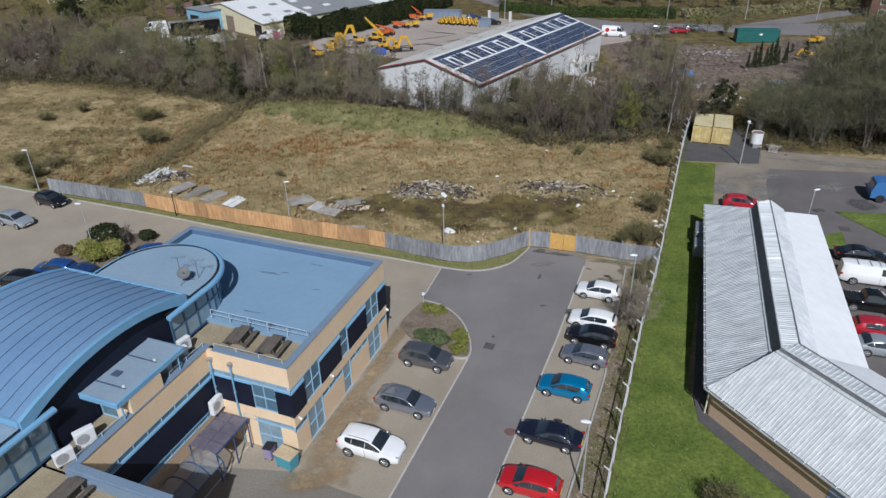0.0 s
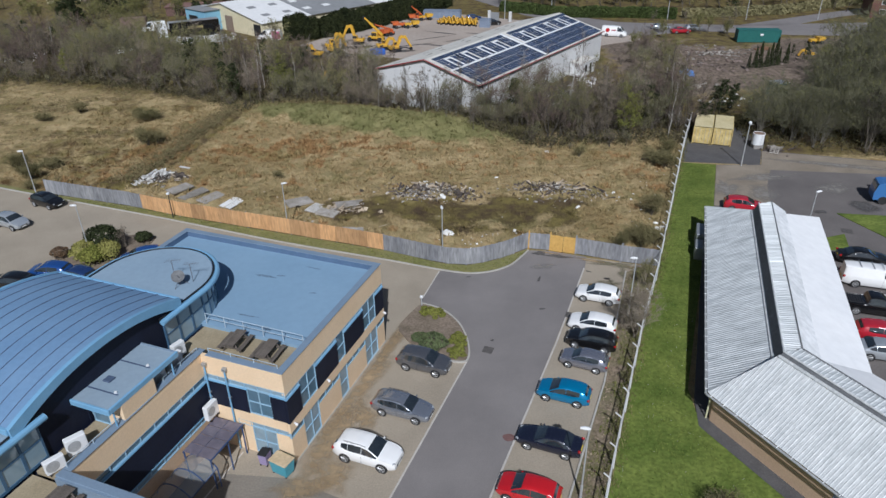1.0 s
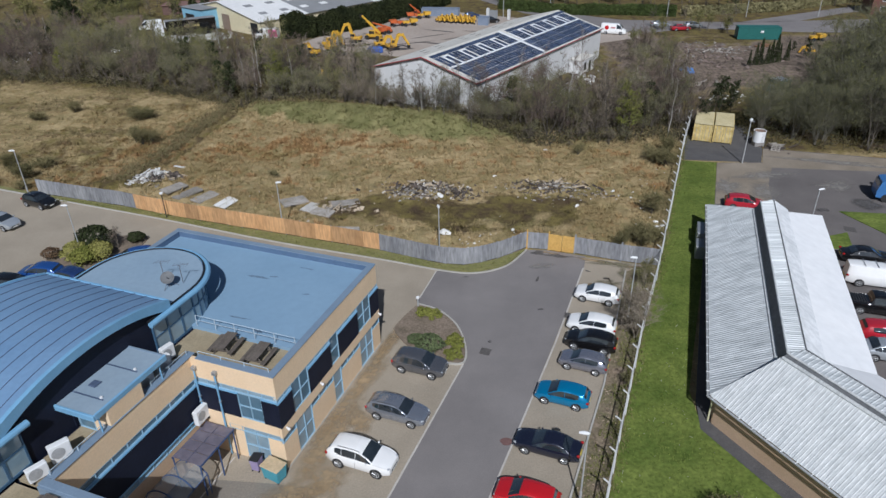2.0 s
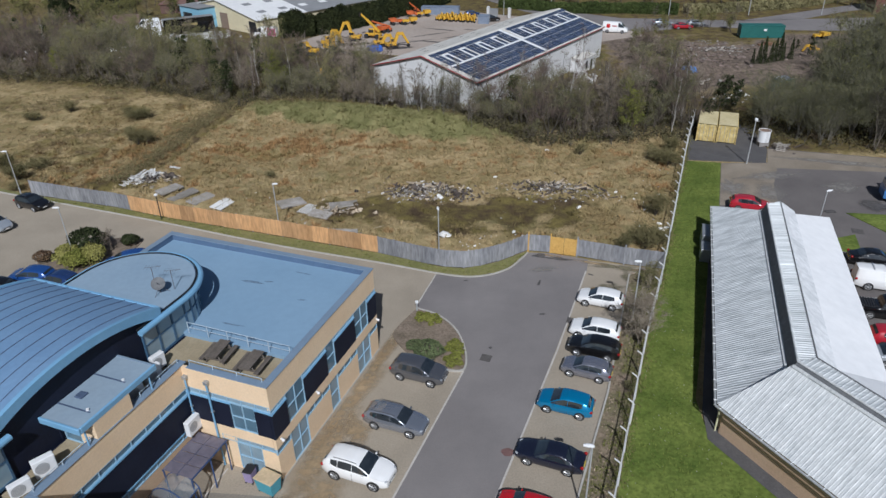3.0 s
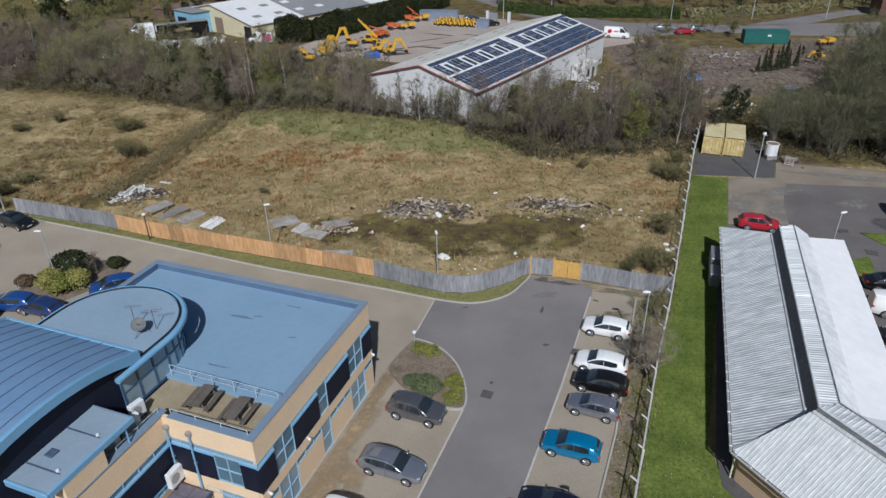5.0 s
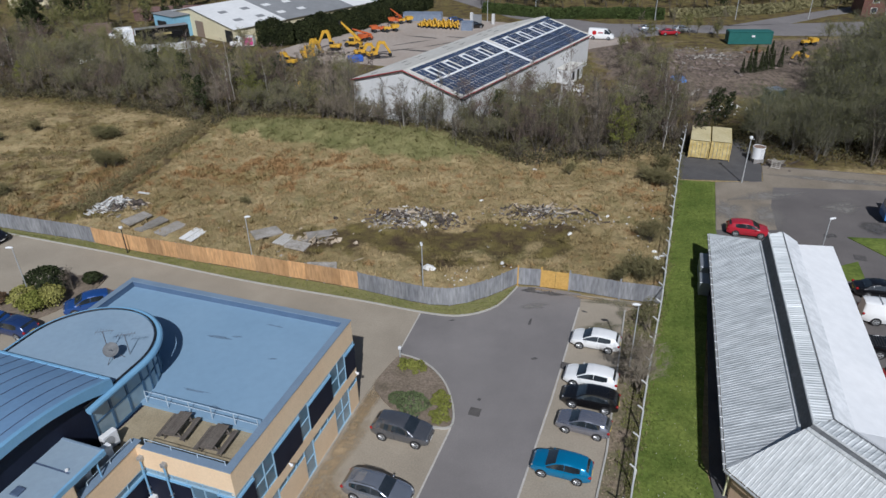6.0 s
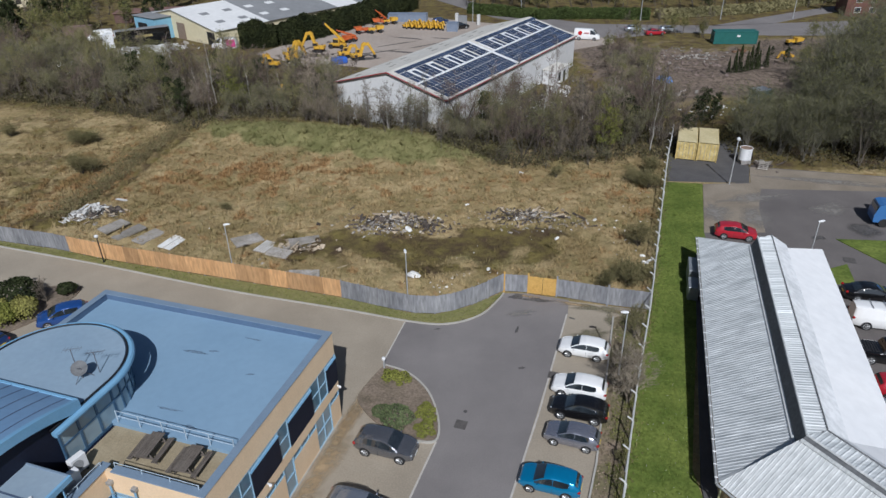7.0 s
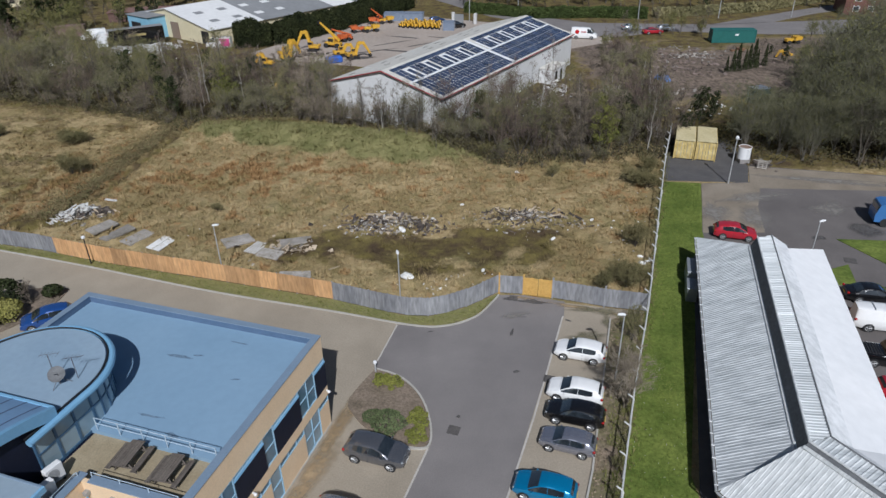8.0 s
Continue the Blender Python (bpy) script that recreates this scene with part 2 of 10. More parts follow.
def smooth_path(pts, steps=6):
    """A rounded path through plan points."""
    out = []
    p = [Vector((*q, 0)[:3]) for q in pts]
    for i in range(len(p) - 1):
        a, b, c, d = p[max(i - 1, 0)], p[i], p[i + 1], p[min(i + 2, len(p) - 1)]
        for k in range(steps):
            t = k / steps
            q = 0.5 * (2 * b + (c - a) * t + (2 * a - 5 * b + 4 * c - d) * t * t + (3 * b - a - 3 * c + d) * t ** 3)
            out.append((q.x, q.y))
    return out + [(p[-1].x, p[-1].y)]


def frame_grid(axis_, at, back, xs_, zs_):
    """A window frame as one connected piece. xs_, zs_: edges of bars and lights in turn, beginning and ending with a bar."""
    bm = bmesh.new()
    grid = {}

    def vert(i, j, d):
        if (i, j, d) not in grid:
            depth = at if d else back
            grid[i, j, d] = bm.verts.new((depth, xs_[i], zs_[j]) if axis_ == "x" else (xs_[i], -depth, zs_[j]))
        return grid[i, j, d]

    solid = {(i, j) for i in range(len(xs_) - 1) for j in range(len(zs_) - 1) if i % 2 == 0 or j % 2 == 0}
    for i, j in solid:
        for d in (0, 1):
            q = [vert(i, j, d), vert(i + 1, j, d), vert(i + 1, j + 1, d), vert(i, j + 1, d)]
            bm.faces.new(q if d else q[::-1])
        for (di, dj), (e0, e1) in (((-1, 0), ((0, 0), (0, 1))), ((1, 0), ((1, 0), (1, 1))), ((0, -1), ((0, 0), (1, 0))), ((0, 1), ((0, 1), (1, 1)))):
            if (i + di, j + dj) not in solid:
                a, b = (i + e0[0], j + e0[1]), (i + e1[0], j + e1[1])
                bm.faces.new((vert(*a, 0), vert(*b, 0), vert(*b, 1), vert(*a, 1)))
    bmesh.ops.recalc_face_normals(bm, faces=bm.faces)
    return bm


def bar_edges(a, b, n, w_):
    """Edges of n lights between a and b with bars of width w_."""
    out = [a]
    for k in range(n + 1):
        c = a + (b - a) * k / n
        out += [a + w_] if k == 0 else [b - w_, b] if k == n else [c - w_ / 2, c + w_ / 2]
    return out


# ---- ground ----
def bump_at(x, y, cx, cy, rx, ry, h):
    q = ((x - cx) / rx) ** 2 + ((y - cy) / ry) ** 2
    return h * math.exp(-q * 1.2)


def soft(v, a, b):
    t = min(1, max(0, (v - a) / (b - a)))
    return t * t * (3 - 2 * t)


FENCE = [(-50.7, 76.0), (-38.2, 72.0), (-32.5, 69.6), (-19.0, 65.0), (-7.6, 61.1), (-1.4, 58.3), (1.1, 57.9), (4.0, 58.9), (7.5, 61.3)]
GATE_LINE = [(7.5, 61.3), (9.65, 60.9), (12.15, 60.15), (16.4, 58.5), (19.8, 57.5)]


def field_side(x, y):
    """Metres beyond the timber fence line, and the steel fence on the far side, to the open field."""
    if x < 7.5:
        d = y - (58.0 - 0.36 * (x + 0.5) if x < -0.5 else 58.2 + 0.4 * (x + 0.5))
    else:
        d = y - (61.3 - 0.31 * (x - 7.5))
    return min(d, (19.8 + (y - 57.5) * 0.386) - x)


def ground_height(x, y):
    f = soft(field_side(x, y), 0.5, 5) * (1 - soft(y, 128, 137))
    z = -0.06
    n = noise.noise(Vector((x * 0.09, y * 0.09, 0))) * 0.35 + noise.noise(Vector((x * 0.4, y * 0.4, 3))) * 0.13
    z += f * (0.1 + n)
    if f > 0.05:
        clump = max(0, noise.noise(Vector((x * 0.85, y * 0.85, 12))) + 0.1) * 0.50 + abs(noise.noise(Vector((x * 1.7, y * 1.7, 15)))) * 0.16
        z += f * clump * (1 - 0.8 * soft(bump_at(x, y, 4, 70.5, 13, 4.5, 1), 0.3, 0.8))
    z += f * (bump_at(x, y + 0.36 * (x + 12), -12, 102.5, 21, 6.0, 2.0) + bump_at(x, y, -1, 98.5, 8, 4, 0.7))
    z -= f * 0.45 * math.exp(-((x + 39.2 - (y - 84) * 0.16) / 0.8) ** 2) * soft(y, 78, 84) * (1 - soft(y, 108, 116))
    z += 1.0 * f * bump_at(x, y, -4, 75, 4.5, 2.2, 0.6) + f * bump_at(x, y, 11.5, 75.5, 4.5, 1.6, 0.5)
    rough_far = soft(y, 112, 125) * (1 - soft(y, 150, 158)) * soft(x, 33, 38)
    z += rough_far * (0.5 + 1.2 * noise.noise(Vector((x * 0.11, y * 0.11, 7))) + 0.5 * noise.noise(Vector((x * 0.4, y * 0.4, 9))))
    z += soft(y, 96, 105) * soft(x, 40, 46) * (1 - soft(y, 114, 122)) * 0.4
    return z


def ground_zones(x, y):
    """Weights of green grass, rusty bracken, bare mud and red spoil; under the trees the mud weight also paints shade.
    """
    n = noise.noise(Vector((x * 0.13, y * 0.13, 20)))
    m = noise.noise(Vector((x * 0.35, y * 0.35, 30)))
    clump = noise.noise(Vector((x * 0.8, y * 0.8, 40)))
    green = 0.95 * soft(bump_at(x, y + 0.36 * (x + 12), -12, 102.5, 24, 7.6, 1) + 0.22 * m, 0.24, 0.50)
    green = max(green, 0.40 * soft(n + 0.5 * m, 0.16, 0.55), 0.6 * soft(bump_at(x, y, 4, 69.5, 14, 6, 1) + 0.5 * m, 0.4, 0.8))
    rust = soft(bump_at(x, y, -23, 91.5, 18, 7.0, 1.05) + bump_at(x, y, -44, 90, 5, 17, 0.9) + bump_at(x, y, -52, 80, 9, 7, 0.6) + bump_at(x, y, 8, 84, 14, 4, 0.5) + bump_at(x, y, 26, 80, 6, 8, 0.5) + 0.6 * n + 1.0 * m + 1.3 * clump, 0.40, 1.30)
    mud = soft(bump_at(x, y, 3, 70.8, 15, 4.6, 1.15) + bump_at(x, y, -12, 71, 9, 3.5, 0.6) + bump_at(x, y, 3, 65, 10, 3, 0.55) + bump_at(x, y, -42, 78.5, 6, 3.4, 1.1) + bump_at(x, y, 26, 73, 3, 10, 0.4) + 0.6 * m + 0.3 * n, 0.35, 1.0)
    # woodland floor: takes the mud colour to paint the dark gaps between trunks
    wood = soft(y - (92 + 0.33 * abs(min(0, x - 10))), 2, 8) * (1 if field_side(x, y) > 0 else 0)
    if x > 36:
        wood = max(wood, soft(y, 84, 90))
    spoil = soft(y + 3 * n, 113, 121) * (1 - soft(y, 158, 166)) * soft(x + 4 * m, 31, 36) * (1 - soft(x, 92, 100))
    turf = soft(bump_at(x, y, 60, 157, 17, 8, 1.1) + bump_at(x, y, 84, 140, 14, 12, 0.9) + 0.6 * m, 0.35, 0.8)
    spoil *= 1 - 0.85 * turf
    ditch = math.exp(-((x + 39.0 - (y - 84) * 0.16) / 0.9) ** 2) * soft(y, 80, 84) * (1 - soft(y, 108, 114))
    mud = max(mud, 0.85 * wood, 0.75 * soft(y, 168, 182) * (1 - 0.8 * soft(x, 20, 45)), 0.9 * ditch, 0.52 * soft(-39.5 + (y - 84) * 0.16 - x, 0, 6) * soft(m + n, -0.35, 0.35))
    return max(green * (1 - spoil), 0.6 * turf), rust * (1 - wood), mud * (1 - spoil), spoil


def axis(lo, hi, step, far, fine):
    inner = np.concatenate([np.arange(lo, fine[0], step), np.arange(fine[0], fine[1], 0.5), np.arange(fine[1], hi + step / 2, step)])
    steps = [3, 8, 20, 45, 100, 200, 400, 800, far]
    return np.concatenate([[lo - s for s in reversed(steps)], inner, [hi + s for s in steps]])


gx, gy = axis(-110, 110, 1.1, 1500, (-64, 33)), axis(20, 215, 1.2, 1500, (57, 112))
verts, faces, zones = [], [], []
for yy in gy:
    for xx in gx:
        inside = -112 < xx < 112 and 18 < yy < 217
        verts.append((xx, yy, ground_height(xx, yy) if inside else -0.06))
        zones.append((*(ground_zones(xx, yy) if inside else (0.4, 0.1, 0.7, 0.0)),))
w = len(gx)
for j in range(len(gy) - 1):
    for i in range(w - 1):
        faces.append((j * w + i, j * w + i + 1, (j + 1) * w + i + 1, (j + 1) * w + i))
me = bpy.data.meshes.new("ground")
me.from_pydata(verts, [], faces)
att = me.color_attributes.new("zones", "FLOAT_COLOR", "POINT")
att.data.foreach_set("color", np.array(zones, dtype=np.float32).ravel())
me.shade_smooth()


def ground_material(name, gain=1.0, vary=0.0):
    """Colours of the field by zone, with clump shadows painted into the straw; the standing grass takes the same
    colours as the ground that it grows on.
    """
    m = bpy.data.materials.new(name)
    m.use_nodes = True
    N, L = m.node_tree.nodes, m.node_tree.links
    bsdf = N["Principled BSDF"]
    bsdf.inputs["Roughness"].default_value, bsdf.inputs["Specular IOR Level"].default_value = 0.97, 0.15
    pos = N.new("ShaderNodeNewGeometry").outputs["Position"]

    def nz(scale, detail=6, rough=0.65):
        n = N.new("ShaderNodeTexNoise")
        n.inputs["Scale"].default_value, n.inputs["Detail"].default_value, n.inputs["Roughness"].default_value = scale, detail, rough
        L.new(pos, n.inputs["Vector"])
        return n.outputs["Fac"]

    def span(value, a, b, lo=0.0, hi=1.0):
        r = N.new("ShaderNodeMapRange")
        r.inputs["From Min"].default_value, r.inputs["From Max"].default_value = a, b
        r.inputs["To Min"].default_value, r.inputs["To Max"].default_value = lo, hi
        L.new(value, r.inputs["Value"])
        return r.outputs[0]

    def math_node(op, a, b):
        n = N.new("ShaderNodeMath")
        n.operation = op
        for k, v in enumerate((a, b)):
            if isinstance(v, (int, float)):
                n.inputs[k].default_value = v
            else:
                L.new(v, n.inputs[k])
        return n.outputs[0]

    def blend(fac, a, b):
        n = N.new("ShaderNodeMix")
        n.data_type = "RGBA"
        L.new(fac, n.inputs[0])
        for k, v in ((6, a), (7, b)):
            if isinstance(v, tuple):
                n.inputs[k].default_value = (*v, 1)
            else:
                L.new(v, n.inputs[k])
        return n.outputs[2]

    zone = N.new("ShaderNodeVertexColor")
    zone.layer_name = "zones"
    sep = N.new("ShaderNodeSeparateColor")
    L.new(zone.outputs["Color"], sep.inputs[0])
    mid, small, grain = nz(0.42), nz(1.25), nz(9, 3)
    broad = nz(0.11, 5)
    straw = blend(span(broad, 0.40, 0.60), (0.296, 0.224, 0.110), (0.448, 0.346, 0.186))
    straw = blend(span(mid, 0.44, 0.64, 0, 0.68), straw, (0.222, 0.188, 0.084))
    # clump-sized darker blotches paint the shadows of grass clumps
    straw = blend(span(small, 0.46, 0.64, 0, 0.42), straw, (0.182, 0.140, 0.066))

    def masked(channel, ragged=1.3):
        return span(math_node("ADD", channel, math_node("MULTIPLY", math_node("SUBTRACT", small, 0.5), ragged)), 0.22, 0.72)

    c = blend(masked(sep.outputs[1], 3.2), straw, blend(span(small, 0.35, 0.65), (0.245, 0.136, 0.054), (0.365, 0.238, 0.114)))
    c = blend(masked(sep.outputs[0]), c, blend(span(mid, 0.35, 0.65), (0.148, 0.147, 0.056), (0.258, 0.237, 0.106)))
    # bare mud, and the painted shade of the woodland floor
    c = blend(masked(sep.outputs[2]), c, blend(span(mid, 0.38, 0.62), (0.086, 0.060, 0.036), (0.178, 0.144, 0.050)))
    c = blend(masked(zone.outputs["Alpha"]), c, blend(span(small, 0.35, 0.65), (0.088, 0.070, 0.054), (0.250, 0.195, 0.155)))
    hsv = N.new("ShaderNodeHueSaturation")
    tone = span(grain, 0.3, 0.7, 0.76 * gain, 1.24 * gain)
    if vary:
        tone = math_node("MULTIPLY", tone, span(N.new("ShaderNodeNewGeometry").outputs["Random Per Island"], 0, 1, 1 - vary, 1 + vary))
    L.new(c, hsv.inputs["Color"]), L.new(tone, hsv.inputs["Value"])
    L.new(hsv.outputs[0], bsdf.inputs["Base Color"])
    b = N.new("ShaderNodeBump")
    b.inputs["Strength"].default_value, b.inputs["Distance"].default_value = 0.9, 0.25
    L.new(math_node("ADD", small, math_node("MULTIPLY", grain, 0.4)), b.inputs["Height"]), L.new(b.outputs[0], bsdf.inputs["Normal"])
    return m


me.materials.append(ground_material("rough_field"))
tagged(new("ground", me), "rough ground of straw-coloured grass, bracken, mud and spoil, shade-darkened under the trees", "ground", kind="structure")

# paved surfaces, each a thin slab that lies on the ground
ROAD = [(12.65, 57.3), (13.15, 59.45), (11.9, 59.9), (9.6, 60.75), (7.45, 60.9), (6.75, 59.7), (5.1, 57.6), (2.5, 56.45), (-0.6, 56.75), (-1.65, 56.9), (-3.15, 52.0), (-3.2, 51.1), (-1.3, 50.0), (0.2, 47.8),
        (0.9, 44.9), (0.72, 42.75), (-4.5, 28.9), (-16.0, 0), (-14, -14), (-9, -14), (-6.4, 8.4), (1.8, 28.9)]
CARPARK = [(-70, 82), (-45.0, 73.1), (-33.1, 68.7), (-18.7, 63.0), (-7.5, 59.2), (-0.6, 56.7), (2.5, 56.4), (5.1, 57.6), (6.7, 59.7), (7.4, 60.9), (19.7, 57.4), (16.4, 56.4), (11.1, 40.2), (6.6, 28.9), (-9, -14), (-80, -14), (-80, 82)]
single("car_park", slab(CARPARK, -0.35, 0.0), M_paving, "tan block-paved car park with tyre stains", "car park", "structure")
single("road", slab(ROAD, -0.30, 0.006), M_asphalt, "grey worn asphalt drive between the parking bays", "road", "structure")
single("forecourt", slab([(-4.75, 28.4), (-16.2, 0), (-45, 0), (-45, 34), (-11.0, 31.0), (-7.6, 29.5)], -0.30, 0.004), M_pave_grey, "grey-brown paved yard beside the office", "paving", "structure")
VERGE = [(-62, 79.5), (-45.0, 73.2), (-33.1, 68.8), (-18.7, 63.1), (-7.5, 59.3), (-0.6, 56.85), (2.5, 56.55), (5.0, 57.75), (6.6, 59.8), (7.35, 61.0), (4.0, 58.8), (1.1, 57.8), (-1.4, 58.2), (-7.6, 61.0), (-19.0, 64.9), (-32.5, 69.5), (-38.2, 71.9), (-50.7, 75.9), (-62, 80.3)]
single("verge", slab(VERGE, -0.3, 0.09), M_verge, "narrow rough grass verge along the timber fence", "grass verge", "structure")
for path in ([(-60, 78.7), (-45.0, 73.1), (-33.1, 68.7), (-18.7, 63.0), (-7.5, 59.2), (-0.6, 56.72), (2.5, 56.42), (5.1, 57.62), (6.72, 59.7), (7.42, 60.85)],):
    single("kerb", ribbon(smooth_path(path), 0.14, -0.2, 0.11), M_kerb, "pale concrete kerb along the grass verge", "kerb", "structure")
ISLAND = [(-3.2, 51.0), (-4.2, 49.3), (-5.0, 47.4), (-4.4, 46.0), (-3.6, 44.9), (-2.2, 43.8), (-0.8, 42.9), (0.6, 42.85), (0.85, 44.9), (0.2, 47.7), (-1.3, 49.9)]
single("planting_island", slab(smooth_path(ISLAND + ISLAND[:1], 4)[:-1], -0.2, 0.12), M_soil, "raised planting bed of brown mulch in the car park", "planting bed", "structure")
single("kerb", ribbon(smooth_path([(-3.2, 51.1), (-1.25, 50.0), (0.25, 47.8), (0.93, 44.9), (0.7, 42.8), (-0.8, 42.85)], 5), 0.14, -0.2, 0.14), M_kerb, "pale concrete kerb round the planting bed", "kerb", "structure")
single("planting_strip", slab([(16.5, 56.4), (11.2, 40.2), (6.7, 28.9), (0, 12), (2.6, 11), (8.9, 28.7), (13.2, 40.2), (18.9, 55.3), (19.4, 57.0)], -0.3, 0.08), M_strip, "strip of bare soil and leaf litter beside the bays", "planting strip", "structure")
single("kerb", ribbon([(16.45, 56.5), (11.12, 40.2), (6.62, 28.9), (-1.5, 8)], 0.13, -0.2, 0.13), M_kerb, "concrete kerb edging at the heads of the bays", "kerb", "structure")
LAWN = [(2.6, 11), (8.9, 28.7), (13.2, 40.2), (18.9, 55.3), (24, 68.3), (30.3, 84.8), (34.6, 83.9), (30.1, 71.6), (29.3, 68.6), (27.6, 66.5), (17.2, 39.5), (16.9, 35.65), (20.3, 29.2), (27.2, 16.6), (26, 6), (4, 4)]
single("lawn", slab(LAWN, -0.3, 0.05), M_lawn, "mown green lawn with daisies along the steel fence", "lawn", "structure")
single("road_marking", ribbon([(12.55, 57.25), (8.2, 45.3), (3.4, 33.2), (-4.2, 14)], 0.13, -0.1, 0.012), M_line, "pale edge line between drive and bays", "road marking", "structure")
single("road_marking", ribbon([(-1.65, 56.85), (-3.1, 52.1)], 0.12, -0.1, 0.012), M_line, "pale edge line at the drive's mouth", "road marking", "structure")
single("road_marking", ribbon([(0.7, 42.7), (-4.5, 28.9), (-11.5, 11)], 0.13, -0.1, 0.012), M_line, "pale edge line between drive and bays", "road marking", "structure")
# neighbouring yard on the far side of the lawn
single("neighbour_car_park", slab([(34.7, 83.9), (40.6, 83.9), (42.7, 89.0), (57.8, 84.6), (95, 73), (80, 10), (26, 8), (22, 26), (17.5, 37), (27.4, 66.3), (30.0, 71.3)], -0.35, 0.0), M_asphalt_brown, "grey asphalt car park of the neighbouring unit", "car park", "structure")
single("paved_apron", slab([(30.1, 71.4), (34.6, 83.8), (40.5, 83.7), (42.6, 88.8), (57.6, 84.4), (70, 80.6), (69.3, 78.4), (41.0, 82.0), (38.5, 77), (36.5, 71.0)], -0.3, 0.006), M_apron, "weathered paved apron at the edge of the neighbouring car park", "paving", "structure")
single("dark_pad", slab([(30.6, 85.2), (40.4, 83.85), (42.5, 88.7), (44.0, 98.5), (36.0, 100.5)], -0.3, 0.03), M_dark_pave, "dark asphalt pad under the storage containers", "paving", "structure")
single("footpath", slab([(17.3, 38.3), (16.75, 35.6), (20.07, 29.3), (26.05, 18.17), (27.1, 18.7), (18.2, 35.3), (28, 66.5), (27.3, 66.6)], -0.3, 0.07), M_dark_pave, "dark paved path round the brick unit", "footpath", "structure")
single("grass_patch", slab([(43.0, 69.0), (45.4, 62.8), (52, 58.5), (60, 58), (64, 63), (50, 68)], -0.3, 0.08), M_lawn, "kerbed grass patch in the neighbouring car park", "grass", "structure")
single("grass_patch", slab([(40.1, 60.5), (41.3, 64.0), (38.4, 63.0), (37.6, 60.6)], -0.3, 0.08), M_lawn, "small grass corner beside the white roof", "grass", "structure")
single("yard_surface", slab([(-28.5, 153), (-10.5, 145.5), (2, 137), (22, 150), (36, 158), (44, 162), (46, 172), (12, 192), (-5, 203), (-14, 198), (-36, 160)], -0.3, 0.02), surf("pale_yard_concrete", (0.33, 0.275, 0.23), (0.42, 0.36, 0.31), 0.1, 0.95, fine=1.5, fine_amt=0.12, bump=0.2), "pale brown concrete plant-hire yard", "yard", "structure")
single("distant_road", slab([(40, 171), (44, 166), (60, 172), (81, 166), (103, 163.5), (160, 158), (160, 176), (125, 181), (72, 178.5), (44, 184), (30, 196), (12, 230), (4, 230), (20, 196)], -0.3, 0.03), M_asphalt, "grey asphalt road beyond the yards", "road", "structure")
single("distant_road", slab([(72, 178), (98, 192), (130, 208), (170, 216), (170, 210), (132, 201), (104, 189), (88, 179)], -0.3, 0.03), M_asphalt, "grey asphalt side road climbing away", "road", "structure")

# dark joints and oil stains on the plant yard, tar patches and tyre scuffs on the drive
M_tar_solid = surf("tar_joint_strip", (0.10, 0.085, 0.07), (0.16, 0.14, 0.12), 1.2, 0.9, fine=5, bump=0.1)
M_tar = surf("tar_joint", (0.060, 0.055, 0.052), (0.10, 0.09, 0.085), 1.2, 0.9, fine=5, fine_amt=0.3, bump=0.1)
faded(M_tar, 2.2, 1.5)
M_scuff = faded(surf("damp_stain", (0.060, 0.056, 0.054), (0.115, 0.108, 0.104), 0.9, 0.9, fine=6, fine_amt=0.25, bump=0.1), 1.6, 6)


def blot(cx, cy, rx, ry, turn, z, mat, label, seed, n=24):
    """A flat uneven stain on a paved surface."""
    return tagged(new("surface_stain", stain_mesh(cx, cy, rx, ry, turn, z + 0.0007 * (seed % 17), mat, seed, n)), label, "stain", kind="structure")


for k, (x_, y_, rx_, ry_, tn) in enumerate(((-2, 172, 5.5, 0.5, -28), (-6, 166, 6, 0.45, 30), (-10, 158.5, 7, 0.6, 24), (1, 164, 5, 0.45, 35), (-3, 158, 6.5, 0.5, -20), (-12, 152.5, 4, 1.2, 20), (6, 171, 6, 0.4, -24))):
    blot(x_, y_, rx_, ry_, tn, 0.028, M_tar, "dark stained joint across the yard concrete", k)
for k, (x_, y_, rx_, ry_, tn, z_) in enumerate(((7.9, 55.2, 0.12, 0.75, -20, 0.013), (10.4, 59.6, 1.6, 0.4, -14, 0.013), (8.3, 60.2, 0.6, 0.3, 0, 0.013), (12.9, 56.6, 0.45, 0.13, -30, 0.010), (7.6, 50.2, 0.3, 0.16, 10, 0.013), (1.2, 55.7, 0.35, 0.12, 10, 0.013), (3.4, 57.0, 0.3, 0.10, 25, 0.013), (2.9, 45.6, 0.22, 0.16, 0, 0.013))):
    blot(x_, y_, rx_, ry_, tn, z_, M_scuff, "dark scuff or damp stain on the paving", 20 + k, 16)

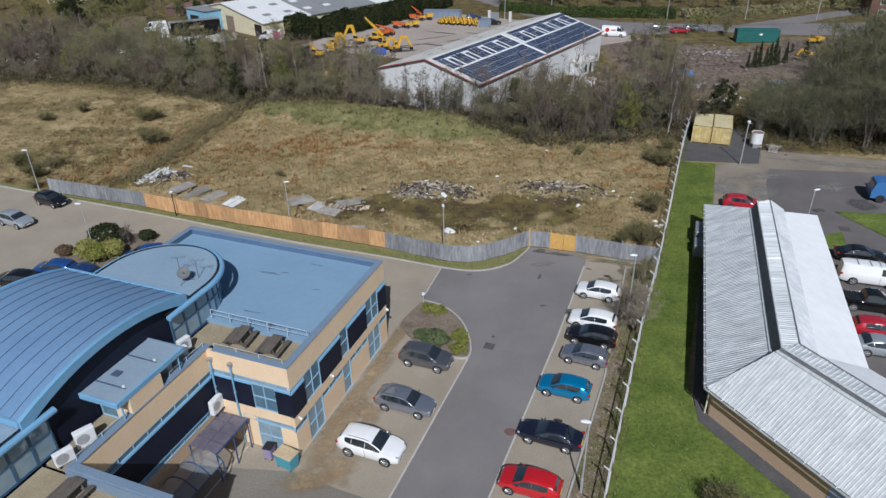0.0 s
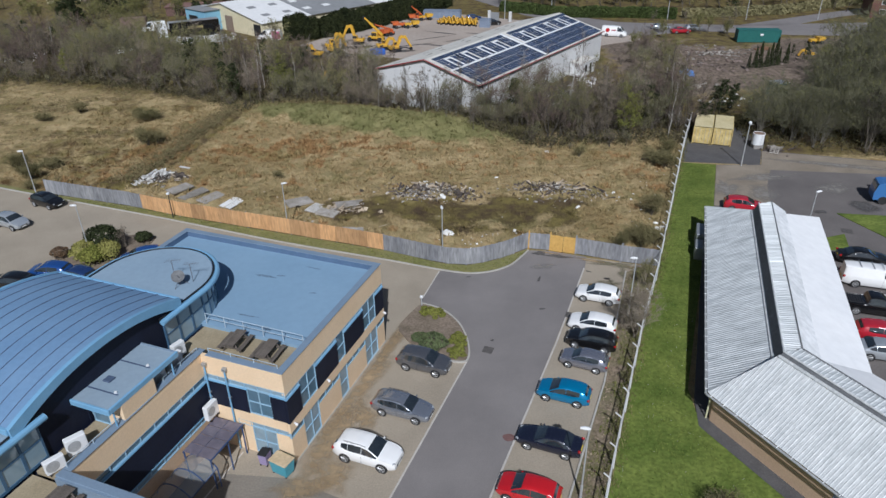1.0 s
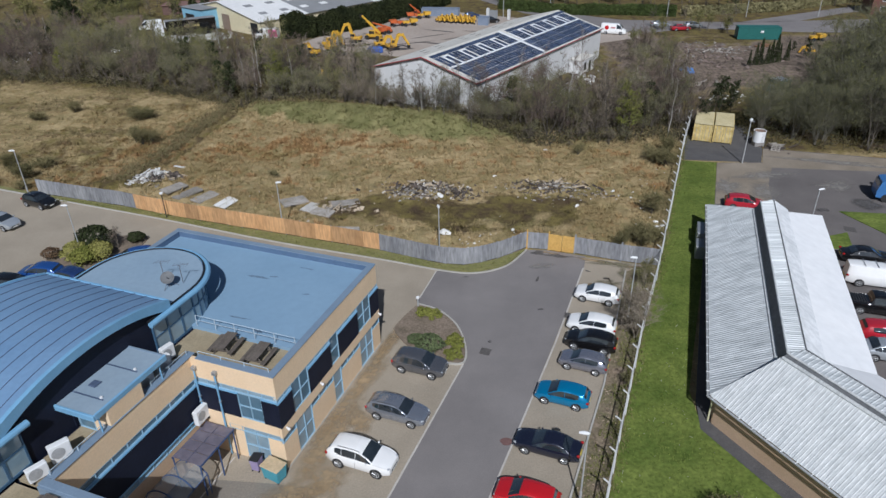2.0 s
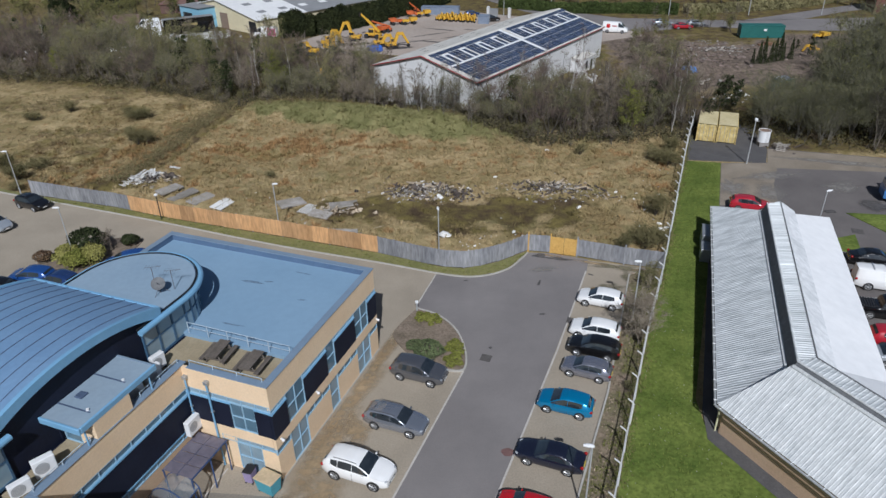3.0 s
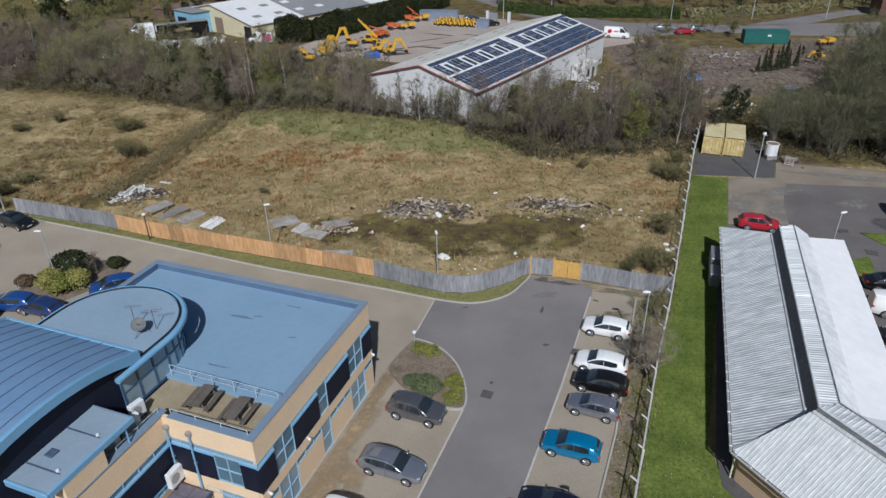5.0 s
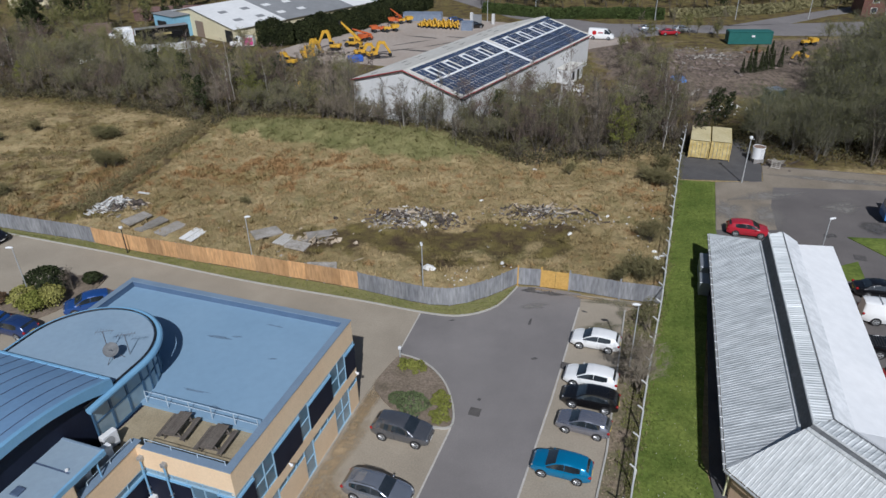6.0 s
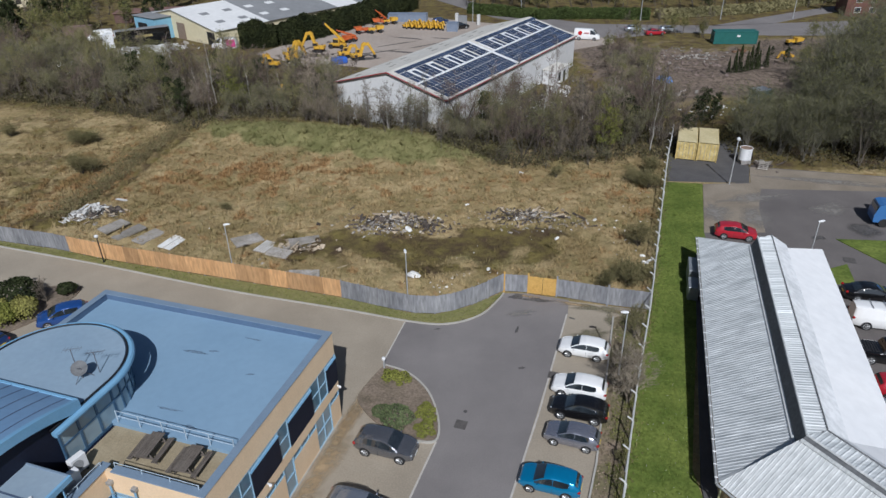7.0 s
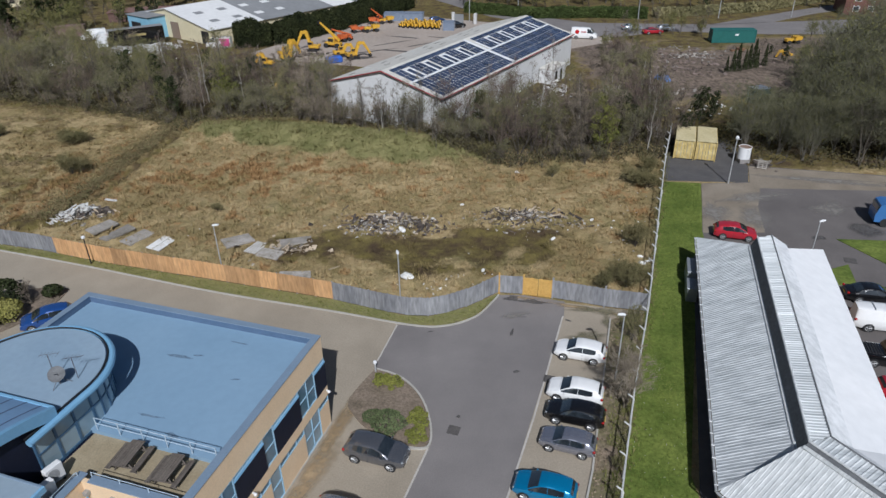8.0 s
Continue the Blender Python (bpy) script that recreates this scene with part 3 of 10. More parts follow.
M_tan_dirt = faded(surf("tan_silt", (0.300, 0.215, 0.120), (0.385, 0.290, 0.175), 0.7, 0.95, fine=7, fine_amt=0.2, bump=0.2), 1.0, 1.8)
M_moss = faded(surf("greenish_grime", (0.140, 0.130, 0.078), (0.200, 0.180, 0.115), 0.7, 0.95, fine=7, fine_amt=0.2, bump=0.2), 1.0, 1.5)
M_bleach = faded(surf("pale_worn_surface", (0.230, 0.215, 0.195), (0.290, 0.270, 0.245), 0.5, 0.95, fine=7, fine_amt=0.15, bump=0.2), 0.9, 1.2)
for k, (x_, y_, rx_, ry_, tn) in enumerate(((-7.0, 40.6, 0.9, 5.6, -20), (-8.7, 34.4, 1.3, 4.0, -20), (-8.2, 31.0, 1.6, 1.6, 10), (-5.5, 44.8, 0.7, 3.2, -20), (-4.6, 47.4, 0.6, 2.2, -20), (-6.6, 36.6, 1.2, 1.4, 0), (-10, 30.2, 2.2, 0.9, 10), (13.6, 58.7, 2.0, 0.45, -17), (17.4, 57.3, 1.8, 0.4, -17), (9.6, 60.3, 1.6, 0.25, -14))):
    blot(x_, y_, rx_, ry_, tn, 0.009, M_tan_dirt, "tan silt washed over the paving along the office", 50 + k, 34)
for k, (x_, y_, rx_, ry_, tn) in enumerate(((15.5, 57.9, 2.4, 0.8, -14), (14.0, 54.2, 1.8, 1.0, 10), (16.2, 56.0, 0.7, 1.2, 10))):
    blot(x_, y_, rx_, ry_, tn, 0.013, M_moss, "greenish grime on the paving", 60 + k, 28)
for k, (x_, y_, rx_, ry_, tn) in enumerate(((37.0, 74.5, 3.5, 1.6, 70), (39.0, 79.5, 4.5, 1.5, 10), (50, 83.5, 8, 1.1, -17), (33.2, 76.5, 1.6, 3.5, -20), (46.5, 76.0, 3.5, 1.5, 10), (60, 81.0, 6, 0.8, -17), (8.6, 57.6, 1.4, 0.5, 10))):
    blot(x_, y_, rx_, ry_, tn, 0.013, M_bleach, "pale worn patch on the asphalt", 75 + k, 28)
for k, (x_, y_, rx_, ry_, tn) in enumerate(((47, 71, 2.2, 1.4, 20), (41.5, 69.5, 0.8, 0.5, 10), (36.8, 66.0, 0.4, 1.8, -20))):
    blot(x_, y_, rx_, ry_, tn, 0.022, M_scuff, "dark oil stain on the asphalt", 90 + k, 28)


# ---- office building with blue roofs ----
SITE = -19.8
office = root("office_building", pose(-5.97, 45.5, 0, 0, 0, SITE), "cream and navy two-storey office with blue membrane roofs", "building")
TOP, ROOF, DECK = 7.5, 7.0, 6.75


def wall_run(name, axis_, at, a, b, z0, z1, thick, material, label=""):
    """A straight wall on x = at (axis_ x) or y = at, from a to b, thick towards the inside (negative x, positive y)."""
    bm = boxed(at - thick, at, a, b, z0, z1) if axis_ == "x" else boxed(a, b, at, at + thick, z0, z1)
    return part(name, bm, material, office, label)


def glazing(parent, axis_, at, a, b, z0, z1, cols, rows, pane=None, frame_w=0.05, name="window"):
    """A framed window standing a little back from the face: frame bars and one pane for each light."""
    pane = pane or M_glass
    d0, d1 = at - 0.10, at + 0.012

    def put(bm, p0, p1, q0, q1, e0, e1):
        if axis_ == "x":
            box(bm, e0, e1, p0, p1, q0, q1)
        else:
            box(bm, p0, p1, -e1, -e0, q0, q1)
    fr = frame_grid(axis_, d1, d0, bar_edges(a, b, cols, frame_w), bar_edges(z0, z1, rows, frame_w))
    win = part(name, fr, M_frame, parent, "window with sky-blue frame")
    for i in range(cols):
        for j in range(rows):
            bm = bmesh.new()
            put(bm, a + (b - a) * i / cols + 0.02, a + (b - a) * (i + 1) / cols - 0.02, z0 + (z1 - z0) * j / rows + 0.02, z0 + (z1 - z0) * (j + 1) / rows - 0.02, at - 0.07, at - 0.05)
            part("pane", bm, pane, win)
    return win


# solid core under the roofs, set back from the cladding
part("core", boxed(-18.2, -0.14, -13.9, -0.14, 0, ROOF - 0.3), M_navy, office)
part("core", boxed(-18.2, -6.14, -24.3, -13.92, 0, DECK - 0.2), M_navy, office)
part("core", boxed(-18.2, -0.2, -34, -24.64, 0, DECK - 0.2), M_navy, office)
# east front, bands of render and cladding
EY = -14.05
wall_run("render_band", "x", 0, EY, 0, 5.72, TOP - 0.06, 0.2, M_cream, "cream rendered parapet band")
wall_run("render_band", "x", 0.03, EY - 0.03, 0.03, 2.62, 3.42, 0.2, M_cream, "cream rendered floor band")
for a, b in ((-1.4, 0.02), (-6.45, -3.5), (-10.5, -7.6), (EY - 0.02, -12.5)):
    part("cladding_panel", boxed(-0.1, 0.05, a, b, 3.42, 5.36), M_navy, office, "dark navy cladding panel")
    part("panel_trim", boxed(-0.1, 0.09, a - 0.02, b + 0.02, 5.36, 5.44), M_blue, office, "sky-blue metal trim")
    glazing(office, "x", 0, a, b, 5.44, 5.72, max(1, round((b - a) / 1.0)), 1, M_glass_lt)
for a, b, c in ((-3.5, -1.4, 2), (-7.6, -6.45, 1), (-12.5, -10.5, 2)):
    glazing(office, "x", 0, a, b, 3.42, 5.72, c, 2, M_glass)
for a, b, c in ((-3.4, -1.3, 2), (-7.55, -6.4, 1), (-12.5, -10.55, 2)):
    glazing(office, "x", -0.02, a, b, 0.05, 2.62, c, 2, M_glass_lt)
for a, b in ((-1.3, 0), (-6.4, -3.4), (-10.55, -7.55), (EY, -12.5)):
    part("render_panel", boxed(-0.2, 0, a, b, 0, 2.12), M_cream, office, "cream rendered wall panel")
    glazing(office, "x", -0.02, a, b, 2.12, 2.62, max(1, round((b - a) / 1.1)), 1, M_glass)
part("plinth", boxed(-0.2, 0.06, EY - 0.05, 0.0, 0, 0.09), M_kerb, office)
# north wall, in shade
part("render_band", boxed(-18.3, -0.2, -0.2, 0, 5.72, TOP - 0.06), M_cream, office)
part("cladding_panel", boxed(-18.3, -0.1, -0.2, 0.0, 0, 5.72), M_navy, office)
part("wall", boxed(-18.4, -18.2, -34, 0, 0, TOP - 0.06), M_navy, office)
# south face of the terrace block
SX = -6.0
part("render_band", boxed(SX, -0.2, EY, EY + 0.2, 5.95, TOP - 0.06), M_cream, office, "cream rendered parapet band")
part("render_band", boxed(SX, -0.2, EY - 0.03, EY + 0.2, 2.72, 3.5), M_cream, office, "cream rendered floor band")
for a, b in ((-6.0, -2.9), (-1.15, -0.1)):
    part("cladding_panel", boxed(a, b, EY - 0.05, EY + 0.1, 3.5, 5.45), M_navy, office, "dark navy cladding panel")
    part("panel_trim", boxed(a, b + 0.1, EY - 0.09, EY + 0.1, 5.45, 5.53), M_blue, office, "sky-blue metal trim")


def glazing_s(a, b, z0, z1, cols, rows, pane=None, at=EY):
    return glazing(office, "y", -at, a, b, z0, z1, cols, rows, pane)


glazing_s(-6.0, -0.05, 5.53, 5.95, 6, 1, M_glass_lt)
glazing_s(-2.9, -1.15, 3.5, 5.53, 2, 2, M_glass)
glazing_s(-4.0, -0.1, 2.3, 2.72, 4, 1, M_glass_lt)
glazing_s(-2.95, -1.15, 0.1, 2.3, 2, 2, M_glass_lt)
part("render_panel", boxed(-1.15, -0.2, EY, EY + 0.2, 0, 2.3), M_cream, office, "cream rendered wall panel")
part("render_panel", boxed(-6.0, -2.95, EY, EY + 0.2, 0, 2.72), M_cream, office, "cream rendered wall panel")
# recess wall facing the courtyard
part("render_band", boxed(SX - 0.2, SX, -24.4, EY, 5.75, TOP - 0.06), M_cream, office, "cream rendered parapet band")
part("cladding_panel", boxed(SX - 0.15, SX + 0.05, -24.6, EY, 3.05, 5.2), M_navy, office, "dark navy cladding panel")
part("panel_trim", boxed(SX - 0.15, SX + 0.10, -24.6, EY, 5.2, 5.3), M_blue, office, "sky-blue metal trim")
glazing(office, "x", SX, -24.5, EY, 5.3, 5.75, 9, 1, M_glass)
part("render_panel", boxed(SX - 0.2, SX, -24.6, EY, 0, 2.5), M_brown_wall, office, "buff rendered lower wall")
part("panel_trim", boxed(SX - 0.15, SX + 0.08, -24.6, EY, 2.95, 3.05), M_blue, office)
glazing(office, "x", SX, -24.5, EY, 2.5, 2.95, 9, 1, M_glass_lt)
# south wing, its courtyard wall and parapet
part("render_band", boxed(-6.4, 0, -24.64, -24.4, 0, TOP - 0.06), M_cream, office)
part("wall", boxed(-0.2, 0, -34, -24.64, 0, TOP - 0.06), M_cream, office)

# roof sheets and upstands
part("roof", boxed(-18.2, -0.2, -10.7, -0.2, ROOF - 0.28, ROOF), M_membrane, office, "pale blue felt roof with stains")
part("terrace_floor", boxed(-8.4, -0.2, -13.85, -10.7, DECK - 0.2, DECK), M_deck, office, "tan slab terrace floor")
part("terrace_floor", boxed(-8.4, -6.2, -24.4, -13.85, DECK - 0.2, DECK), M_deck, office, "tan gravel roof strip")
part("terrace_floor", boxed(-8.4, -0.2, -34, -24.64, DECK - 0.2, DECK), M_deck, office, "tan slab terrace floor")


def parapet(x0, x1, y0, y1):
    part("coping", boxed(x0 - 0.04, x1 + 0.04, y0 - 0.04, y1 + 0.04, TOP - 0.06, TOP, 0.015), M_coping, office, "grey-blue metal coping")


parapet(-0.42, 0.0, EY, 0.0)
parapet(-18.4, -0.5, -0.42, 0.0)
parapet(-18.4, -18.0, -10.7, -0.5)
parapet(-5.55, -0.5, EY, EY + 0.42)
parapet(-6.45, -5.98, -20.4, EY + 0.42)
parapet(-6.45, -5.98, -24.2, -20.5)
parapet(-6.45, 0, -24.7, -24.3)
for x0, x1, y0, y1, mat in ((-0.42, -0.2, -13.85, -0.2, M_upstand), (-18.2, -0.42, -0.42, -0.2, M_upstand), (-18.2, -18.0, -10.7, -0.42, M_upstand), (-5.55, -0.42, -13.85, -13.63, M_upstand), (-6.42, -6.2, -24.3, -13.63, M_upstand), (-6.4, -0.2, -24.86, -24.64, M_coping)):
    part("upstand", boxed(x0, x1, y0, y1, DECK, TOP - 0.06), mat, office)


# rounded stair drums with gutter rims and curved glazing
M_drum_felt = surf("grey_blue_drum_felt", (0.225, 0.315, 0.405), (0.270, 0.362, 0.450), 0.3, 0.75, fine=3, fine_amt=0.05, bump=0.06)


def drum(cy, side):
    """side 1: the straight part of the rim runs towards the vault at smaller y; -1: mirrored."""
    cx, r = -12.6, 4.35
    rim = [(cx + r, cy - side * 4.05)]
    rim += [(cx + r * math.cos(a), cy + side * r * math.sin(a)) for a in np.linspace(0, math.pi, 37)]
    rim += [(cx - r, cy - side * 2.2)]
    plan = rim if side < 0 else rim[::-1]
    plan = [(x, min(y, 99)) for x, y in plan]
    inner = [(cx + (x - cx) * 0.93, cy + (y - cy) * (0.93 if (y - cy) * side > 0 else 0.995)) for x, y in plan]
    d = part("drum_roof", slab([(x, y if (y - cy) * side > -2.2 else cy - side * 2.2) for x, y in inner], 9.2, 9.62), M_drum_felt, office, "rounded pale blue felt roof")
    part("rim_trim", tubed([(cx + (x - cx) * 0.955, cy + (y - cy) * (0.955 if (y - cy) * side > 0 else 1), 9.64) for x, y in rim], 0.05, 6), M_black, d, "dark rubber edge trim")
    part("gutter", tubed([(x, y, 9.43) for x, y in rim], 0.20, 10), M_blue, d, "rounded sky-blue gutter")
    # curved wall of glass panes and posts
    rw = 3.98
    pts = [(cx + rw, cy - side * 3.7), (cx + rw, cy - side * 2.45), (cx + rw, cy - side * 1.2)] + [(cx + rw * math.cos(a), cy + side * rw * math.sin(a)) for a in np.linspace(0, math.pi, 19)]
    part("drum_wall", slab([(cx + (x - cx) * 0.95, cy + (y - cy) * 0.98) for x, y in (pts if side < 0 else pts[::-1])], DECK - 0.2, 9.2), M_navy, office)
    for (xa, ya), (xb, yb) in zip(pts, pts[1:]):
        u = Vector((xb - xa, yb - ya, 0))
        length, ang = u.length, math.degrees(math.atan2(u.y, u.x))
        here = pose(xa, ya, 0, 0, 0, ang)
        fr = frame_grid("y", 0.06, -0.06, [0, 0.10, length - 0.06, length], [DECK, DECK + 0.16, 8.05, 8.14, 9.16, 9.3])
        wob = part("window", fr, M_mullion, office, "curved glazing with deep blue frame")
        wob.matrix_basis = here
        for z0, z1 in ((DECK + 0.15, 8.06), (8.14, 9.16)):
            part("pane", boxed(0.04, length - 0.04, -0.02, 0.02, z0, z1), M_glass_lt, wob)
    return d


drum(-10.2, 1)
drum(-27.1, -1)

# barrel-vaulted hall roof between the drums
VX0, VX1, VY0, VY1 = -18.6, -8.4, -24.9, -12.35


def vault_z(y):
    t = (y - (VY0 + VY1) / 2) / ((VY1 - VY0) / 2)
    return 10.05 + 1.2 * (1 - t * t)


ys = np.linspace(VY0, VY1, 33)
bm = bmesh.new()
for lift, flip in ((0.0, 1), (-0.3, -1)):
    rows = [[bm.verts.new((x, y, vault_z(y) + lift)) for x in (VX0, VX1)] for y in ys]
    for r, s in zip(rows, rows[1:]):
        bm.faces.new((r[0], r[1], s[1], s[0]))
vault = part("vault_roof", bm, M_seam, office, "curved blue standing-seam metal roof", True)
for i, x in enumerate(np.arange(VX0 + 0.35, VX1 - 0.1, 0.92)):
    part("seam", tubed([(x, y, vault_z(y) + 0.015) for y in ys], 0.026, 4), M_seam_dark, vault)
for x in (VX0, VX1):
    bm = bmesh.new()
    prof = [(y, vault_z(y) + 0.06) for y in ys] + [(y, vault_z(y) - 0.46 - 0.25 * abs((y + 18.6) / 6.2) ** 3) for y in ys[::-1]]
    a = [bm.verts.new((x - 0.12, y, z)) for y, z in prof]
    b = [bm.verts.new((x + 0.14, y, z)) for y, z in prof]
    n = len(prof)
    for k in range(n):
        bm.faces.new((a[k], a[(k + 1) % n], b[(k + 1) % n], b[k]))
    for k in range(32):
        bm.faces.new((a[k], a[k + 1], a[n - 2 - k], a[n - 1 - k])), bm.faces.new((b[k], b[k + 1], b[n - 2 - k], b[n - 1 - k]))
    part("fascia", bm, M_blue, office, "curved sky-blue fascia")
for y in (VY0, VY1):
    part("eave_trim", boxed(VX0, VX1, y - 0.1, y + 0.1, 9.75, 10.12, 0.03), M_blue, office)
bm = bmesh.new()
prof = [(VY0 + 0.3, DECK - 0.3)] + [(y, vault_z(y) - 0.32) for y in ys[1:-1]] + [(VY1 - 0.3, DECK - 0.3)]
for x in (VX0 + 0.3, VX1 - 0.3):
    bm.faces.new([bm.verts.new((x, y, z)) for y, z in prof])
vs = list(bm.verts)
n = len(prof)
for k in range(n):
    bm.faces.new((vs[k], vs[(k + 1) % n], vs[n + (k + 1) % n], vs[n + k]))
part("gable_wall", bm, M_navy, office, "dark navy gable wall")

# plant room on the roof strip
part("plant_room_wall", boxed(-8.9, -8.6, -20.5, -16.2, DECK, 8.55), M_navy, office)
part("plant_room_wall", boxed(-6.25, -6.0, -20.4, -17.9, TOP - 0.06, 8.55), M_cream, office, "cream rendered plant room wall")
part("plant_room_wall", boxed(-8.6, -6.25, -17.9, -17.7, DECK, 8.55), M_cream, office)
glazing(office, "y", 20.4, -8.4, -7.2, DECK, 8.5, 1, 2, M_glass)
part("plant_room_wall", boxed(-7.2, -6.25, -20.4, -20.2, DECK, 8.55), M_cream, office)
for p in ((-6.1, -20.9), (-6.1, -16.3)):
    part("post", tubed([(*p, TOP if p[1] > -17 or p[1] < -20 else DECK), (*p, 8.6)], 0.05, 6), M_blue, office)
part("plant_room_roof", boxed(-9.0, -6.15, -21.1, -15.85, 8.72, 8.84), M_membrane_grey, office, "weathered grey-blue flat roof")
for x0, x1, y0, y1, mat in ((-9.1, -6.0, -21.25, -21.1, M_blue), (-6.15, -6.0, -21.1, -15.7, M_blue), (-9.1, -6.15, -15.85, -15.7, M_coping), (-9.1, -9.0, -21.1, -15.85, M_coping)):
    part("roof_edge", boxed(x0, x1, y0, y1, 8.5, 8.88, 0.03), mat, office, "sky-blue roof edge" if mat == M_blue else "grey-blue roof edge")
for y_ in (-17.5, -20.0):
    part("felt_lap", boxed(-9.0, -6.5, y_ - 0.05, y_ + 0.05, 8.838, 8.852), M_seam_dark, office, "dark lap joint in the felt")
    part("roof_outlet", tubed([(-6.75, y_ + 0.1, 8.83), (-6.75, y_ + 0.1, 8.93)], 0.09, 8), M_white_metal, office, "small white roof outlet")
part("roof_hatch", boxed(-8.2, -7.7, -19.4, -18.9, 8.84, 8.95, 0.03), M_seam_dark, office)


# ---- neighbouring brick unit with a bent ribbed roof ----
unit = root("brick_unit", pose(17.08, 36.13, 0), "low buff-walled unit with pale ribbed metal roof", "building")
A1, N1 = Vector((0.3126, 0.950)), Vector((0.950, -0.3126))
A2, N2 = Vector((0.4735, -0.881)), Vector((0.881, 0.4735))


def clip_span(poly, a):
    """The range of d inside a convex plan polygon of (a, d) at a."""
    hits = []
    for (a0, d0), (a1, d1) in zip(poly, poly[1:] + poly[:1]):
        if (a0 - a) * (a1 - a) <= 0 and abs(a1 - a0) > 1e-9:
            hits.append(d0 + (d1 - d0) * (a - a0) / (a1 - a0))
    return (min(hits), max(hits)) if len(hits) > 1 else None


def ribbed(ax, nm, poly, zf, pitch, h, name, material, label):
    """A trapezoidal metal sheet over a polygon in (along, across) coordinates; ribs run across."""
    bm = bmesh.new()
    lo, hi = min(p[0] for p in poly) + 1e-4, max(p[0] for p in poly) - 1e-4
    samples, k = [], 0
    a = lo
    cycle = ((0.0, 0.0), (0.30, 0.0), (0.42, 1.0), (0.58, 1.0), (0.70, 0.0))
    while a < hi:
        for off, up in cycle:
            if a + off * pitch < hi:
                samples.append((a + off * pitch, up * h))
        a += pitch
    samples.append((hi, 0.0))
    prev = None
    for a, up in samples:
        span = clip_span(poly, a)
        if not span or span[1] - span[0] < 0.01:
            prev = None
            continue
        row = []
        for d in np.linspace(span[0], span[1], 3):
            p = ax * a + nm * d
            row.append(bm.verts.new((p.x, p.y, zf(d) + up)))
        if prev:
            for q in range(2):
                bm.faces.new((prev[q], row[q], row[q + 1], prev[q + 1]))
        prev = row
    bmesh.ops.recalc_face_normals(bm, faces=bm.faces)
    return part(name, bm, material, unit, label)


LEN1, LEN2, D1, D2, D3 = 31.2, 26.0, 3.9, 5.8, 10.3
zlow = lambda d: 2.6 + 2.25 * d / D1
zup = lambda d: 5.75 - (d - 4.25) * 0.46
hip = 1.55  # metres by which the ridge is shorter than the eave at the bend
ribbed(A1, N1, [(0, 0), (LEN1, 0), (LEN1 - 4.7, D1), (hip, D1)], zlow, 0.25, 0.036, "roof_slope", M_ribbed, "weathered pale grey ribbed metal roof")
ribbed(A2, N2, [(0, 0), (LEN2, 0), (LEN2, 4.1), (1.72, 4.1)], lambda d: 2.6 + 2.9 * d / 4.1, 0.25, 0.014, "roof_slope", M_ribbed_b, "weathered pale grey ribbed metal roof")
zup = lambda d: 5.74 + (d - 4.25) * 0.14
bend = lambda d: 0.43 * d  # plan line on which the two wings meet
ribbed(A1, N1, [(bend(4.25), 4.25), (LEN1 - 5.1, 4.25), (LEN1 - 4.6, 5.4), (bend(5.4), 5.4)], zup, 0.25, 0.06, "upper_slope", M_ribbed, "narrow ribbed upper roof slope")
ribbed(A2, N2, [(bend(4.25), 4.25), (LEN2, 4.25), (LEN2, 5.4), (bend(5.4), 5.4)], zup, 0.30, 0.045, "upper_slope", M_ribbed, "narrow ribbed upper roof slope")


def unit_sheet(name, ax, nm, quad, material, label=""):
    """A thin plate through four (along, across, height) corners."""
    bm = bmesh.new()
    top = [bm.verts.new((*(ax * a + nm * d), z)) for a, d, z in quad]
    bot = [bm.verts.new((*(ax * a + nm * d), z - 0.08)) for a, d, z in quad]
    bm.faces.new(top), bm.faces.new(bot[::-1])
    for k in range(4):
        bm.faces.new((top[k], bot[k], bot[(k + 1) % 4], top[(k + 1) % 4]))
    return part(name, bm, material, unit, label)


